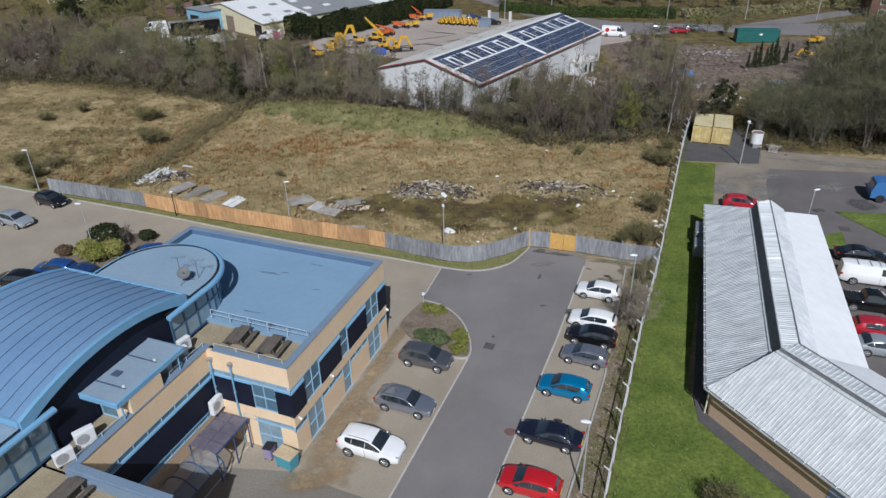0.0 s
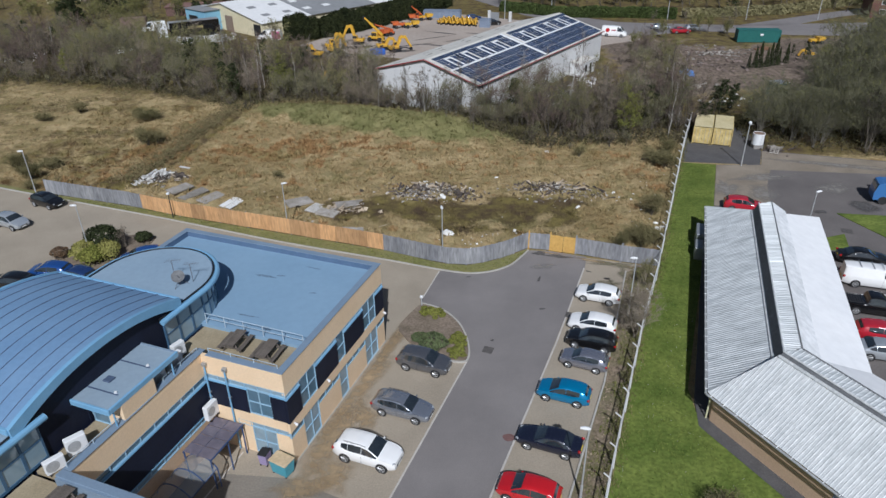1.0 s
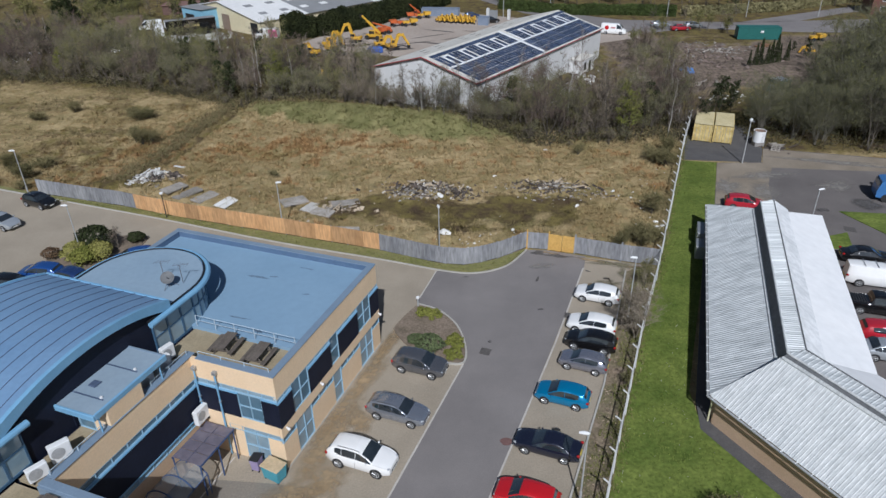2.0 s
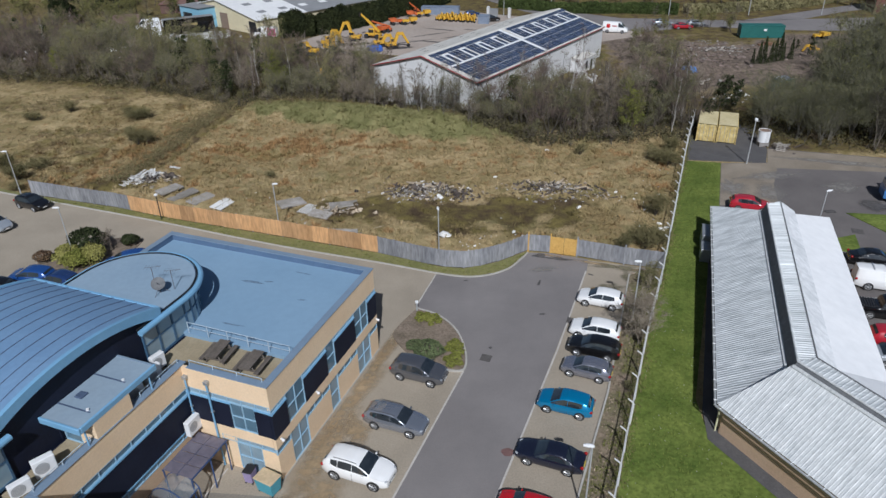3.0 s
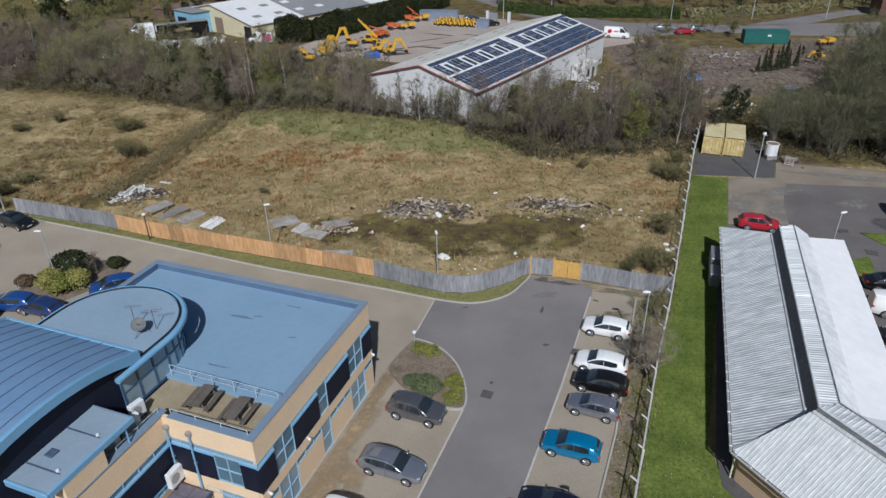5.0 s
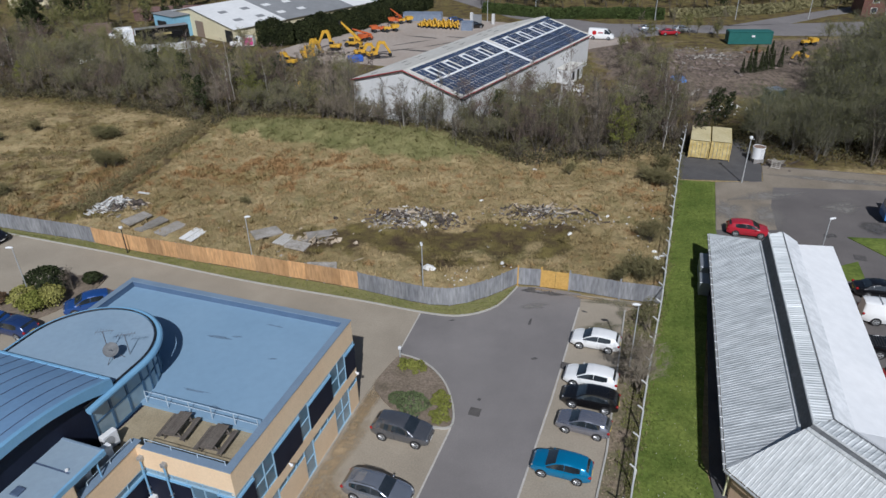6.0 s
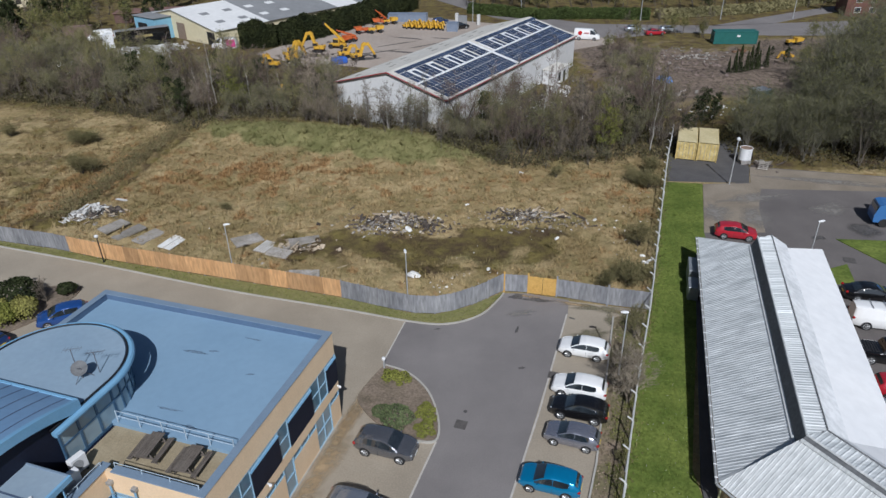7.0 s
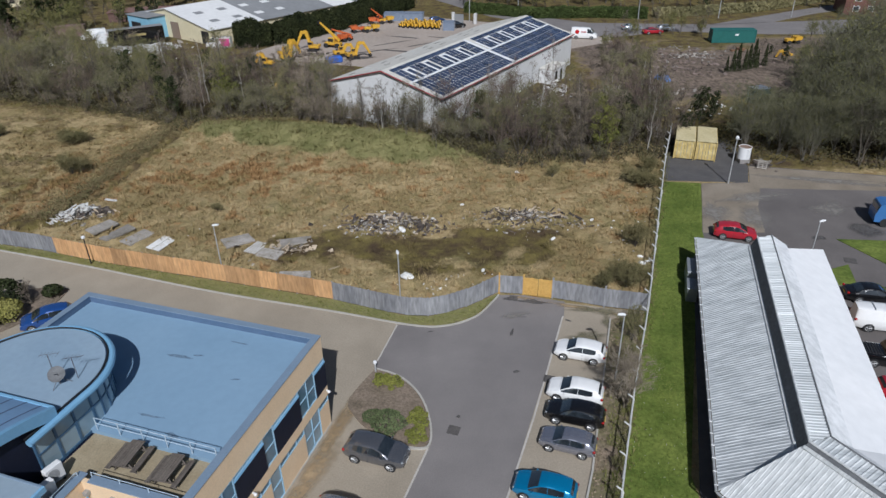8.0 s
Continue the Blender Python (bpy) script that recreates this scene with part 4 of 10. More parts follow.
# on the ridge upstands this dark grey paints an unlit face and its shadow
M_clerestory = surf("grey_flashing", (0.115, 0.120, 0.125), (0.185, 0.19, 0.195), 0.8, 0.7, fine=5, bump=0.03)
for ax, nm, ln, n_end, d_low, z_low in ((A1, N1, LEN1, 4.9, D1, 4.82), (A2, N2, LEN2, 0.0, 4.1, 5.48)):
    unit_sheet("ridge_upstand", ax, nm, [(bend(d_low), d_low, z_low), (ln - n_end, d_low, z_low), (ln - n_end, 4.25, 5.72), (bend(4.25), 4.25, 5.72)], M_clerestory, "ridge upstand, its unlit face and shadow put into dark grey")
    p0, p1 = ax * bend(4.25) + nm * 4.27, ax * (ln - n_end) + nm * 4.27
    part("ridge_cap", tubed([(*p0, 5.77), (*p1, 5.77)], 0.075, 6), M_ribbed_b, unit, "pale ridge capping")
    p0, p1 = ax * bend(d_low) + nm * (d_low - 0.12), ax * (ln - n_end) + nm * (d_low - 0.12)
    part("flashing", tubed([(*p0, z_low - 0.02), (*p1, z_low - 0.02)], 0.07 if n_end else 0.12, 6), M_ribbed_b, unit)
    unit_sheet("flat_roof", ax, nm, [(bend(6.85), 6.85, 4.85), (ln - (4.6 if n_end else 0), 6.85, 4.85), (ln - (1.2 if n_end else 0), D3 + 0.3, 3.4), (bend(10.6) if not n_end else bend(10.6), D3 + 0.3, 3.4)], M_white_roof, "white membrane roof")
    # sloping strip whose grey holds dirt and painted soft shading
    unit_sheet("roof_flashing", ax, nm, [(bend(5.38), 5.38, 5.92), (ln - (4.5 if n_end else 0), 5.38, 5.92), (ln - (4.1 if n_end else 0), 6.88, 4.88), (bend(6.88), 6.88, 4.88)], M_grey_membrane, "pale membrane strip with dirt and soft shading in its colour")
    q0, q1 = ax * bend(5.4) + nm * 5.4, ax * (ln - (4.5 if n_end else 0)) + nm * 5.4
    part("dirt_line", tubed([(*q0, 5.94), (*q1, 5.94)], 0.05, 5), M_clerestory, unit, "dirty grey joint between sheets and membrane")
unit_sheet("hip_cap", A1, N1, [(0, 0, 2.68), (0.25, 0, 2.68), (hip + 0.25, D1, 4.93), (hip, D1, 4.93)], M_ribbed)
# eaves gutters with brackets, fascia
M_gutter = surf("grey_gutter", (0.30, 0.31, 0.31), (0.42, 0.43, 0.43), 1, 0.5, fine=9, bump=0.03)
for ax, nm, ln, d, z, sgn in ((A1, N1, LEN1, -0.1, 2.52, 1), (A2, N2, LEN2, -0.1, 2.52, 1), (A1, N1, LEN1 - 1.4, D3 + 0.1, 3.3, -1)):
    start = 0 if sgn > 0 else -3.0
    p0, p1 = ax * start + nm * d, ax * ln + nm * d
    part("gutter", tubed([(*p0, z), (*p1, z)], 0.085, 8), M_gutter, unit, "grey eaves gutter")
    for a in np.arange(start + 0.4, ln, 1.05):
        q0, q1 = ax * a + nm * (d + 0.12 * sgn), ax * a + nm * (d - 0.1 * sgn)
        part("gutter_bracket", tubed([(*q0, z + 0.1), (*q1, z + 0.1)], 0.03, 4), M_white_metal, unit)
# walls set back below the eaves
for ax, nm, ln in ((A1, N1, LEN1 - 1.0), (A2, N2, LEN2)):
    bm = bmesh.new()
    q = [ax * 0.25 + nm * 0.5, ax * ln + nm * 0.5, ax * ln + nm * 0.75, ax * 0.25 + nm * 0.75]
    prism(bm, [(v.x, v.y) for v in q], 0, 2.75)
    part("wall", bm, M_brown_wall, unit, "buff rendered wall")
bm = bmesh.new()
q = [A1 * -3.0 + N1 * (D3 - 0.3), A1 * (LEN1 - 1.8) + N1 * (D3 - 0.3), A1 * (LEN1 - 1.8) + N1 * (D3 - 0.05), A1 * -3.0 + N1 * (D3 - 0.05)]
prism(bm, [(v.x, v.y) for v in q], 0, 3.3)
part("wall", bm, M_brown_wall, unit)
bm = bmesh.new()
q = [A1 * (LEN1 - 1.0) + N1 * 0.5, A1 * (LEN1 - 5.2) + N1 * 4.3, A1 * (LEN1 - 2.2) + N1 * 6.0, A1 * (LEN1 - 1.8) + N1 * (D3 - 0.3), A1 * (LEN1 - 2.1) + N1 * (D3 - 0.3), A1 * (LEN1 - 2.5) + N1 * 6.0, A1 * (LEN1 - 5.5) + N1 * 4.3, A1 * (LEN1 - 1.3) + N1 * 0.5]
prism(bm, [(v.x, v.y) for v in q], 0, lambda x, y: 2.7 + 0.0 * x)
part("wall", bm, M_brown_wall, unit)
post = A1 * 0.35 + N1 * 0.30
part("corner_post", tubed([(*post, 0), (*post, 2.7)], 0.06, 8), surf("pale_yellow_paint", (0.6, 0.58, 0.36), (0.66, 0.64, 0.42), 2, 0.5, bump=0), unit, "pale yellow downpipe")
dq = [A2 * 9.3 + N2 * 0.47, A2 * 10.2 + N2 * 0.47, A2 * 10.2 + N2 * 0.55, A2 * 9.3 + N2 * 0.55]
bm = bmesh.new()
prism(bm, [(v.x, v.y) for v in dq], 0.05, 2.45)
part("door", bm, surf("lilac_paint", (0.33, 0.36, 0.55), (0.38, 0.41, 0.60), 2, 0.4, bump=0), unit, "lilac-blue painted door")
# service cabinets in the shade of the long wall
for a, ln, dep, hh in ((27.3, 2.6, 0.8, 1.6), (24.5, 1.8, 0.9, 1.3)):
    cab = root("service_cabinet", pose(*(Vector((17.08, 36.13)) + A1 * a + N1 * -0.35), 0.05, 0, 0, math.degrees(math.atan2(A1.y, A1.x))), "grey steel service cabinet against the long wall", "cabinet", "service cabinets")
    part("body", boxed(-ln / 2, ln / 2, -dep / 2, dep / 2, 0, hh, 0.03), M_grey_metal, cab)
    part("lid", boxed(-ln / 2 - 0.04, ln / 2 + 0.04, -dep / 2 - 0.04, dep / 2 + 0.04, hh, hh + 0.06, 0.02), M_grey_metal, cab)
    part("door", boxed(-ln / 2 + 0.1, -0.02, dep / 2, dep / 2 + 0.03, 0.15, hh - 0.1), M_grey_metal, cab)
    part("door", boxed(0.02, ln / 2 - 0.1, dep / 2, dep / 2 + 0.03, 0.15, hh - 0.1), M_grey_metal, cab)


# ---- solar shed in the plant yard ----
shed = root("solar_shed", pose(3.7, 102.4, 0, 0, 0, 56.2), "white steel shed with solar panels on its roof", "building")
# local x runs along the shed, local y across towards the ridge
SL, SW, SE, SR = 48.5, 20.2, 5.8, 8.45
M_shed_wall = surf("pale_steel_cladding", (0.60, 0.60, 0.60), (0.70, 0.70, 0.69), 0.3, 0.6, fine=3, fine_amt=0.05, bump=0.05)
M_shed_roof = surf("pale_roof_sheet", (0.56, 0.54, 0.49), (0.66, 0.63, 0.57), 0.15, 0.7, fine=1.2, fine_amt=0.1, bump=0.05)
M_red_trim = surf("red_trim", (0.26, 0.045, 0.045), (0.32, 0.06, 0.06), 1, 0.5, bump=0)
bm = bmesh.new()
for x in (0.1, SL - 0.1):
    bm.faces.new([bm.verts.new(p) for p in ((x, 0.1, 0), (x, SW - 0.1, 0), (x, SW - 0.1, SE), (x, SW / 2, SR), (x, 0.1, SE))])
vs = list(bm.verts)
for k in range(5):
    bm.faces.new((vs[k], vs[(k + 1) % 5], vs[5 + (k + 1) % 5], vs[5 + k]))
part("wall", bm, M_shed_wall, shed, "pale steel clad wall")
for y0, y1 in ((-0.2, SW / 2), (SW + 0.2, SW / 2)):
    bm = bmesh.new()
    a = [bm.verts.new(p) for p in ((-0.2, y0, SE - 0.02), (SL + 0.2, y0, SE - 0.02), (SL + 0.2, y1, SR + 0.06), (-0.2, y1, SR + 0.06))]
    b = [bm.verts.new(v.co + Vector((0, 0, 0.12))) for v in a]
    bm.faces.new(a[::-1]), bm.faces.new(b)
    for k in range(4):
        bm.faces.new((a[k], a[(k + 1) % 4], b[(k + 1) % 4], b[k]))
    part("roof", bm, M_shed_roof, shed, "pale grey sheet roof")
part("roof_trim", tubed([(-0.25, -0.2, SE), (-0.25, SW / 2, SR + 0.1), (-0.25, SW + 0.2, SE)], 0.10, 6), M_red_trim, shed, "red verge trim")
part("roof_trim", tubed([(-0.2, -0.25, SE), (SL + 0.2, -0.25, SE)], 0.085, 6), M_red_trim, shed, "red eaves trim")
for x in (4.0, 9.0):
    part("shutter", boxed(-0.06, 0.1, x, x + 3.6, 0, 4), M_shed_wall, shed)
M_pv = surf("solar_cell", (0.038, 0.054, 0.098), (0.062, 0.082, 0.135), 0.2, 0.25, fine=0.9, fine_amt=0.25, bump=0, obj=0.18)
pv, pv_wide = bpy.data.meshes.new("solar_panel"), bpy.data.meshes.new("solar_panel_wide")
for mesh_, bm in ((pv, boxed(0.08, 0.92, 0.04, 1.62, 0, 0.04)), (pv_wide, boxed(0.05, 1.95, 0.05, 0.92, 0, 0.04))):
    bm.to_mesh(mesh_)
    bm.free()
    mesh_.materials.append(M_pv)
slope = math.atan2(SR + 0.06 - SE, SW / 2 + 0.2)
M_rooflight = surf("white_rooflight", (0.72, 0.74, 0.76), (0.8, 0.8, 0.8), 1, 0.6, bump=0)
light_mesh, light_cap = bpy.data.meshes.new("rooflight"), bpy.data.meshes.new("rooflight_cap")
for mesh_, bm in ((light_mesh, boxed(0, 0.30, 0, 3.0, 0.02, 0.08)), (light_cap, boxed(0, 1.8, 0, 0.32, 0.02, 0.08))):
    bm.to_mesh(mesh_)
    bm.free()
    mesh_.materials.append(M_rooflight)


def on_slope(mesh, name, x, d):
    ob = new(name, mesh)
    ob.parent = shed
    ob.matrix_basis = Matrix.Translation((x, -0.2 + d * math.cos(slope), SE + 0.12 + d * math.sin(slope))) @ Matrix.Rotation(slope, 4, "X")
    return ob


for i in range(47):
    x = 0.9 + i * 1.0
    if 22.6 < x < 23.9:
        continue
    lit = i % 5 in (2, 3) and 1 < i < 45
    for d in (0.30, 1.98, 3.66):
        on_slope(pv, "solar_panel", x, d)
    if not lit:
        for d in (5.74, 7.42):
            on_slope(pv, "solar_panel", x, d)
    if i % 2 == 0 and i != 22:
        on_slope(pv_wide, "solar_panel", x, 9.12)
    if i % 5 == 2 and lit:
        on_slope(light_mesh, "rooflight", x + 0.05, 5.80)
        on_slope(light_cap, "rooflight", x + 0.05, 8.56)
        on_slope(pv, "solar_panel", x + 0.5, 5.74)
        on_slope(pv, "solar_panel", x + 0.5, 6.94)
    if i % 5 == 3 and lit and i % 2:
        on_slope(light_mesh, "rooflight", x + 0.55, 5.80)
part("walkway", boxed(0.3, SL - 0.3, 0.02, 0.34, 0, 0.05), M_rooflight, shed, "white roof walkway").matrix_basis = Matrix.Translation((0, -0.2 + 5.35 * math.cos(slope), SE + 0.13 + 5.35 * math.sin(slope))) @ Matrix.Rotation(slope, 4, "X")
part("walkway", boxed(0.1, 0.75, 0.3, 10.3, 0, 0.05), M_rooflight, shed, "white roof walkway").matrix_basis = Matrix.Translation((22.9, -0.2, SE + 0.135)) @ Matrix.Rotation(slope, 4, "X")

# translucent strips along the yard-side slope
for k in range(22):
    st = part("roof_strip", boxed(0, 1.5, 0, 0.22, 0, 0.03), M_tar_solid if k % 3 else M_shed_wall, shed)
    xx_, fr_ = 1.5 + (k // 2) * 4.1, (0.30 if k % 2 else 0.66)
    st.matrix_basis = Matrix.Translation((xx_, SW + 0.2 - fr_ * (SW / 2 + 0.2), SE + 0.11 + fr_ * (SR + 0.08 - SE))) @ Matrix.Rotation(-slope, 4, "X")

# dark streaks on the office roofs
M_roof_mark = faded(surf("roof_stain", (0.115, 0.175, 0.245), (0.165, 0.245, 0.335), 1.5, 0.8, fine=5, fine_amt=0.3, bump=0.05), 1.6, 4)
marks = [(x_, y_, rx_, ry_, tn, ROOF + 0.006, M_roof_mark, "dark streak on the felt") for x_, y_, rx_, ry_, tn in ((-6.2, -8.9, 0.9, 0.10, 3), (-4.0, -9.8, 0.5, 0.12, -8), (-8.0, -3.9, 1.1, 0.12, 5), (-6.9, -3.5, 0.45, 0.08, 12), (-3.2, -4.8, 0.3, 0.08, 20), (-5.0, -1.6, 0.6, 0.08, 0), (-13.5, -4.6, 0.5, 0.08, 0))]
for k, (x_, y_, rx_, ry_, tn, z_, mat_, words_) in enumerate(marks):
    ob = new("roof_stain", stain_mesh(x_, y_, rx_, ry_, tn, z_ + 0.0004 * k, mat_, k + 3))
    ob.parent = office
    tagged(ob, words_)


# ---- timber fence, gate and steel fence ----
M_fence_new = surf("orange_timber", (0.45, 0.250, 0.108), (0.59, 0.360, 0.180), 0.6, 0.85, fine=5, fine_amt=0.28, bump=0.2, island=0.22, obj=0.30, stretch=(1, 1, 0.2))
M_fence_old = surf("silvered_timber", (0.19, 0.195, 0.215), (0.33, 0.33, 0.335), 0.6, 0.9, fine=5, fine_amt=0.35, bump=0.2, island=0.22, obj=0.15, stretch=(1, 1, 0.2))
M_yellow_ply = surf("yellow_board", (0.48, 0.28, 0.07), (0.64, 0.40, 0.12), 1.5, 0.7, fine=6, fine_amt=0.1, bump=0.1)


def along(path, spacing):
    """Points at even steps along a plan path, with their headings in degrees."""
    out, left = [], 0.0
    for (ax, ay), (bx, by) in zip(path, path[1:]):
        length = math.hypot(bx - ax, by - ay)
        while left < length:
            t = left / length
            out.append((ax + (bx - ax) * t, ay + (by - ay) * t, math.degrees(math.atan2(by - ay, bx - ax))))
            left += spacing
        left -= length
    return out


def fence_panel_mesh(length, boards, seed):
    """One close-boarded panel: a folded sheet whose boards stand proud in turn, with uneven tops."""
    rng = random.Random(seed)
    bm = bmesh.new()
    cols = []
    for i in range(boards):
        h, d = 1.86 + rng.uniform(-0.03, 0.02), -0.022 - 0.018 * (i % 2) - rng.uniform(0, 0.006)
        for x in (length * i / boards, length * (i + 1) / boards):
            cols.append([bm.verts.new((x, y, z)) for y, z in ((d, 0.06), (d, h), (0.01, h), (0.01, 0.06))])
    for r, s in zip(cols, cols[1:]):
        for k in range(4):
            bm.faces.new((r[k], s[k], s[(k + 1) % 4], r[(k + 1) % 4]))
    bm.faces.new(cols[0]), bm.faces.new(cols[-1][::-1])
    bmesh.ops.recalc_face_normals(bm, faces=bm.faces)
    me = bpy.data.meshes.new("fence_panel")
    bm.to_mesh(me)
    bm.free()
    return me


fence_path = FENCE[:5] + smooth_path(FENCE[4:], 5)[1:]
stations = along(fence_path, 1.83)[:-1]
fence = root("timber_fence", pose(*FENCE[0], 0), "close-boarded timber fence, part new orange and part silvered", "fence")
fence_meshes = {}
for kind, mat in (("new", M_fence_new), ("old", M_fence_old)):
    for k in range(3):
        me = fence_panel_mesh(1.83, 13, k)
        me.materials.append(mat)
        fence_meshes[kind, k] = me
post_mesh = bpy.data.meshes.new("post")
bm = boxed(-0.05, 0.05, 0.012, 0.11, -0.1, 1.9, 0.01)
bm.to_mesh(post_mesh)
bm.free()
post_mesh.materials.append(M_fence_old)
for i, ((x, y, a), nxt) in enumerate(zip(stations, stations[1:] + [(*FENCE[-1], 0)])):
    a = math.degrees(math.atan2(nxt[1] - y, nxt[0] - x))
    kind = "new" if -38.0 < x < -8.0 else "old"
    ob = new("fence_panel", fence_meshes[kind, i % 3])
    ob.parent = fence
    wob = random.uniform(-0.03, 0.03)
    ob.matrix_basis = pose(x - FENCE[0][0], y - FENCE[0][1], 0.06 + wob, 0, 0, a)
    tagged(ob, "orange new timber fence panel" if kind == "new" else "silver-grey weathered fence panel")
    po = new("post", post_mesh)
    po.parent = fence
    po.matrix_basis = pose(x - FENCE[0][0], y - FENCE[0][1], 0.03, 0, 0, a)
gate = root("gate_hoarding", pose(*GATE_LINE[0], 0), "boarded site gate with yellow panels in a grey fence", "gate")
for (ax, ay), (bx, by), style in zip(GATE_LINE, GATE_LINE[1:], ("old", "yellow", "old", "old")):
    length, ang = math.hypot(bx - ax, by - ay), math.degrees(math.atan2(by - ay, bx - ax))
    if style == "yellow":
        for k in range(2):
            leaf_mesh = fence_panel_mesh(length / 2 - 0.04, 7, 60 + k)
            leaf_mesh.materials.append(M_yellow_ply)
            p = new("gate_leaf", leaf_mesh)
            p.parent = gate
            p.matrix_basis = pose(ax + (bx - ax) * (k / 2 + 0.008) - GATE_LINE[0][0], ay + (by - ay) * (k / 2 + 0.008) - GATE_LINE[0][1], -0.06, 0, 0, ang)
            tagged(p, "yellow-stained boarded gate leaf")
    else:
        n = max(1, round(length / 1.4))
        for k in range(n):
            me = fence_panel_mesh(length / n, 8, 40 + k)
            me.materials.append(M_fence_old)
            ob = new("fence_panel", me)
            ob.parent = gate
            t = k / n
            ob.matrix_basis = pose(ax + (bx - ax) * t - GATE_LINE[0][0], ay + (by - ay) * t - GATE_LINE[0][1], 0, 0, 0, ang)
    po = part("post", boxed(-0.07, 0.07, -0.07, 0.07, -0.1, 2.1, 0.01), M_yellow_ply if style == "yellow" or (ax, ay) == GATE_LINE[0] else M_fence_old, gate)
    po.matrix_basis = pose(ax - GATE_LINE[0][0], ay - GATE_LINE[0][1], 0, 0, 0, ang)

STEEL = [(2.6, 11), (8.9, 28.9), (15.3, 46.0), (19.1, 55.3), (31.4, 88.2), (36.3, 100.3)]
M_pale_post = surf("pale_concrete_post", (0.52, 0.52, 0.51), (0.62, 0.62, 0.60), 2, 0.8, fine=15, fine_amt=0.1, bump=0.1)
steel = root("boundary_fence", pose(*STEEL[0], 0), "pale posted wire boundary fence with cranked tops", "fence")
spots = along(STEEL, 2.75)
pm = bpy.data.meshes.new("post")
bm = boxed(-0.055, 0.055, -0.055, 0.055, -0.1, 1.98, 0.01)
tube(bm, [(0, 0, 1.95), (-0.12, 0.02, 2.12), (-0.42, 0.05, 2.38)], 0.05, 5)
bm.to_mesh(pm)
bm.free()
pm.materials.append(M_pale_post)
base = Vector((*STEEL[0], 0))
for x, y, a in spots:
    po = new("post", pm)
    po.parent = steel
    po.matrix_basis = pose(x - base.x, y - base.y, 0, random.uniform(-2, 2), random.uniform(-2, 2), a - 70)
for z, r in ((2.0, 0.05), (1.05, 0.018), (0.15, 0.018)):
    part("rail" if r > 0.03 else "line_wire", tubed([(x - base.x, y - base.y, z) for x, y in STEEL], r, 5), M_pale_post if r > 0.03 else M_grey_metal, steel)
bm = bmesh.new()
for (ax, ay), (bx, by) in zip(STEEL[1:], STEEL[2:]):
    length = math.hypot(bx - ax, by - ay)
    n = int(length / 0.28)
    for k in range(n):
        for s in (-1, 1):
            t0, t1 = k / n, min(1, max(0, (k + s * 6) / n))
            p, q = Vector((ax + (bx - ax) * t0 - base.x, ay + (by - ay) * t0 - base.y, 0.1)), Vector((ax + (bx - ax) * t1 - base.x, ay + (by - ay) * t1 - base.y, 1.95))
            w_ = Vector((0.006, 0.006, 0))
            bm.faces.new([bm.verts.new(v) for v in (p - w_, p + w_, q + w_, q - w_)])
part("wire_mesh", bm, M_grey_metal, steel, "thin galvanised wire mesh")


# ---- lamp columns ----
M_lamp_col = surf("grey_column_paint", (0.42, 0.43, 0.44), (0.50, 0.51, 0.51), 2, 0.5, metal=0.3, fine=15, fine_amt=0.06, bump=0)
lamp = root("street_lamp", pose(-18.2, 65.0, 0.05), "slim grey steel lamp column with a white head", "street lamp", "lamp columns")
part("column", tubed([(0, 0, 0), (0, 0, 1.2), (0, 0, 1.25), (0, 0, 5.8)], [0.085, 0.085, 0.055, 0.045], 8), M_lamp_col, lamp)
part("base_door", boxed(-0.05, 0.05, -0.095, -0.07, 0.4, 0.9), M_lamp_col, lamp)
bm = bmesh.new()
tube(bm, [(-0.10, 0, 5.82), (0.0, 0, 5.85), (0.26, 0, 5.88), (0.50, 0, 5.88)], [0.05, 0.095, 0.11, 0.06], 8)
bmesh.ops.scale(bm, vec=(1, 1.15, 1), verts=bm.verts)
part("lamp_head", bm, M_white_metal, lamp, "white plastic lamp head")
for x, y, a in ((-51.5, 75.2, 200), (-1.35, 58.7, 100), (14.9, 48.9, 180), (7.45, 29.3, 175), (36.0, 62.0, 10), (-37.5, 59.9, 190)):
    copy_thing(lamp, pose(x, y, 0.05, 0, 0, a))
post_lamp = root("post_lamp", pose(-32.3, 68.9, 0.08), "short black lamp post with white lantern by the timber fence", "street lamp")
part("column", tubed([(0, 0, 0), (0, 0, 2.9)], [0.07, 0.05], 8), M_black, post_lamp)
part("lantern", tubed([(0, 0, 2.85), (0, 0, 2.95), (0, 0, 3.08), (0, 0, 3.14)], [0.1, 0.2, 0.2, 0.08], 10), M_white_metal, post_lamp, "white lantern")
bollard = root("bollard_light", pose(-3.15, 50.7, 0.1), "low bollard light with a white cap in the planting bed", "bollard")
part("column", tubed([(0, 0, 0), (0, 0, 0.8)], 0.07, 8), M_lamp_col, bollard)
part("cap", tubed([(0, 0, 0.78), (0, 0, 0.9), (0, 0, 1.0), (0, 0, 1.04)], [0.13, 0.16, 0.14, 0.05], 10), M_white_metal, bollard, "white cap")
mast = root("security_mast", pose(37.8, 83.6, 0.0), "grey steel mast with a round camera head", "mast")
part("pole", tubed([(0, 0, 0), (0, 0, 5.7)], [0.08, 0.06], 8), M_lamp_col, mast)
part("camera_head", tubed([(0, 0, 5.65), (0, 0, 5.75), (0, 0, 5.95), (0, 0, 6.05)], [0.08, 0.2, 0.2, 0.08], 10), M_white_metal, mast, "white round head")
part("bracket", tubed([(0, 0, 5.6), (0.5, 0.1, 5.6)], 0.03, 5), M_lamp_col, mast)


# ---- vehicles ----
PAINTS = {}


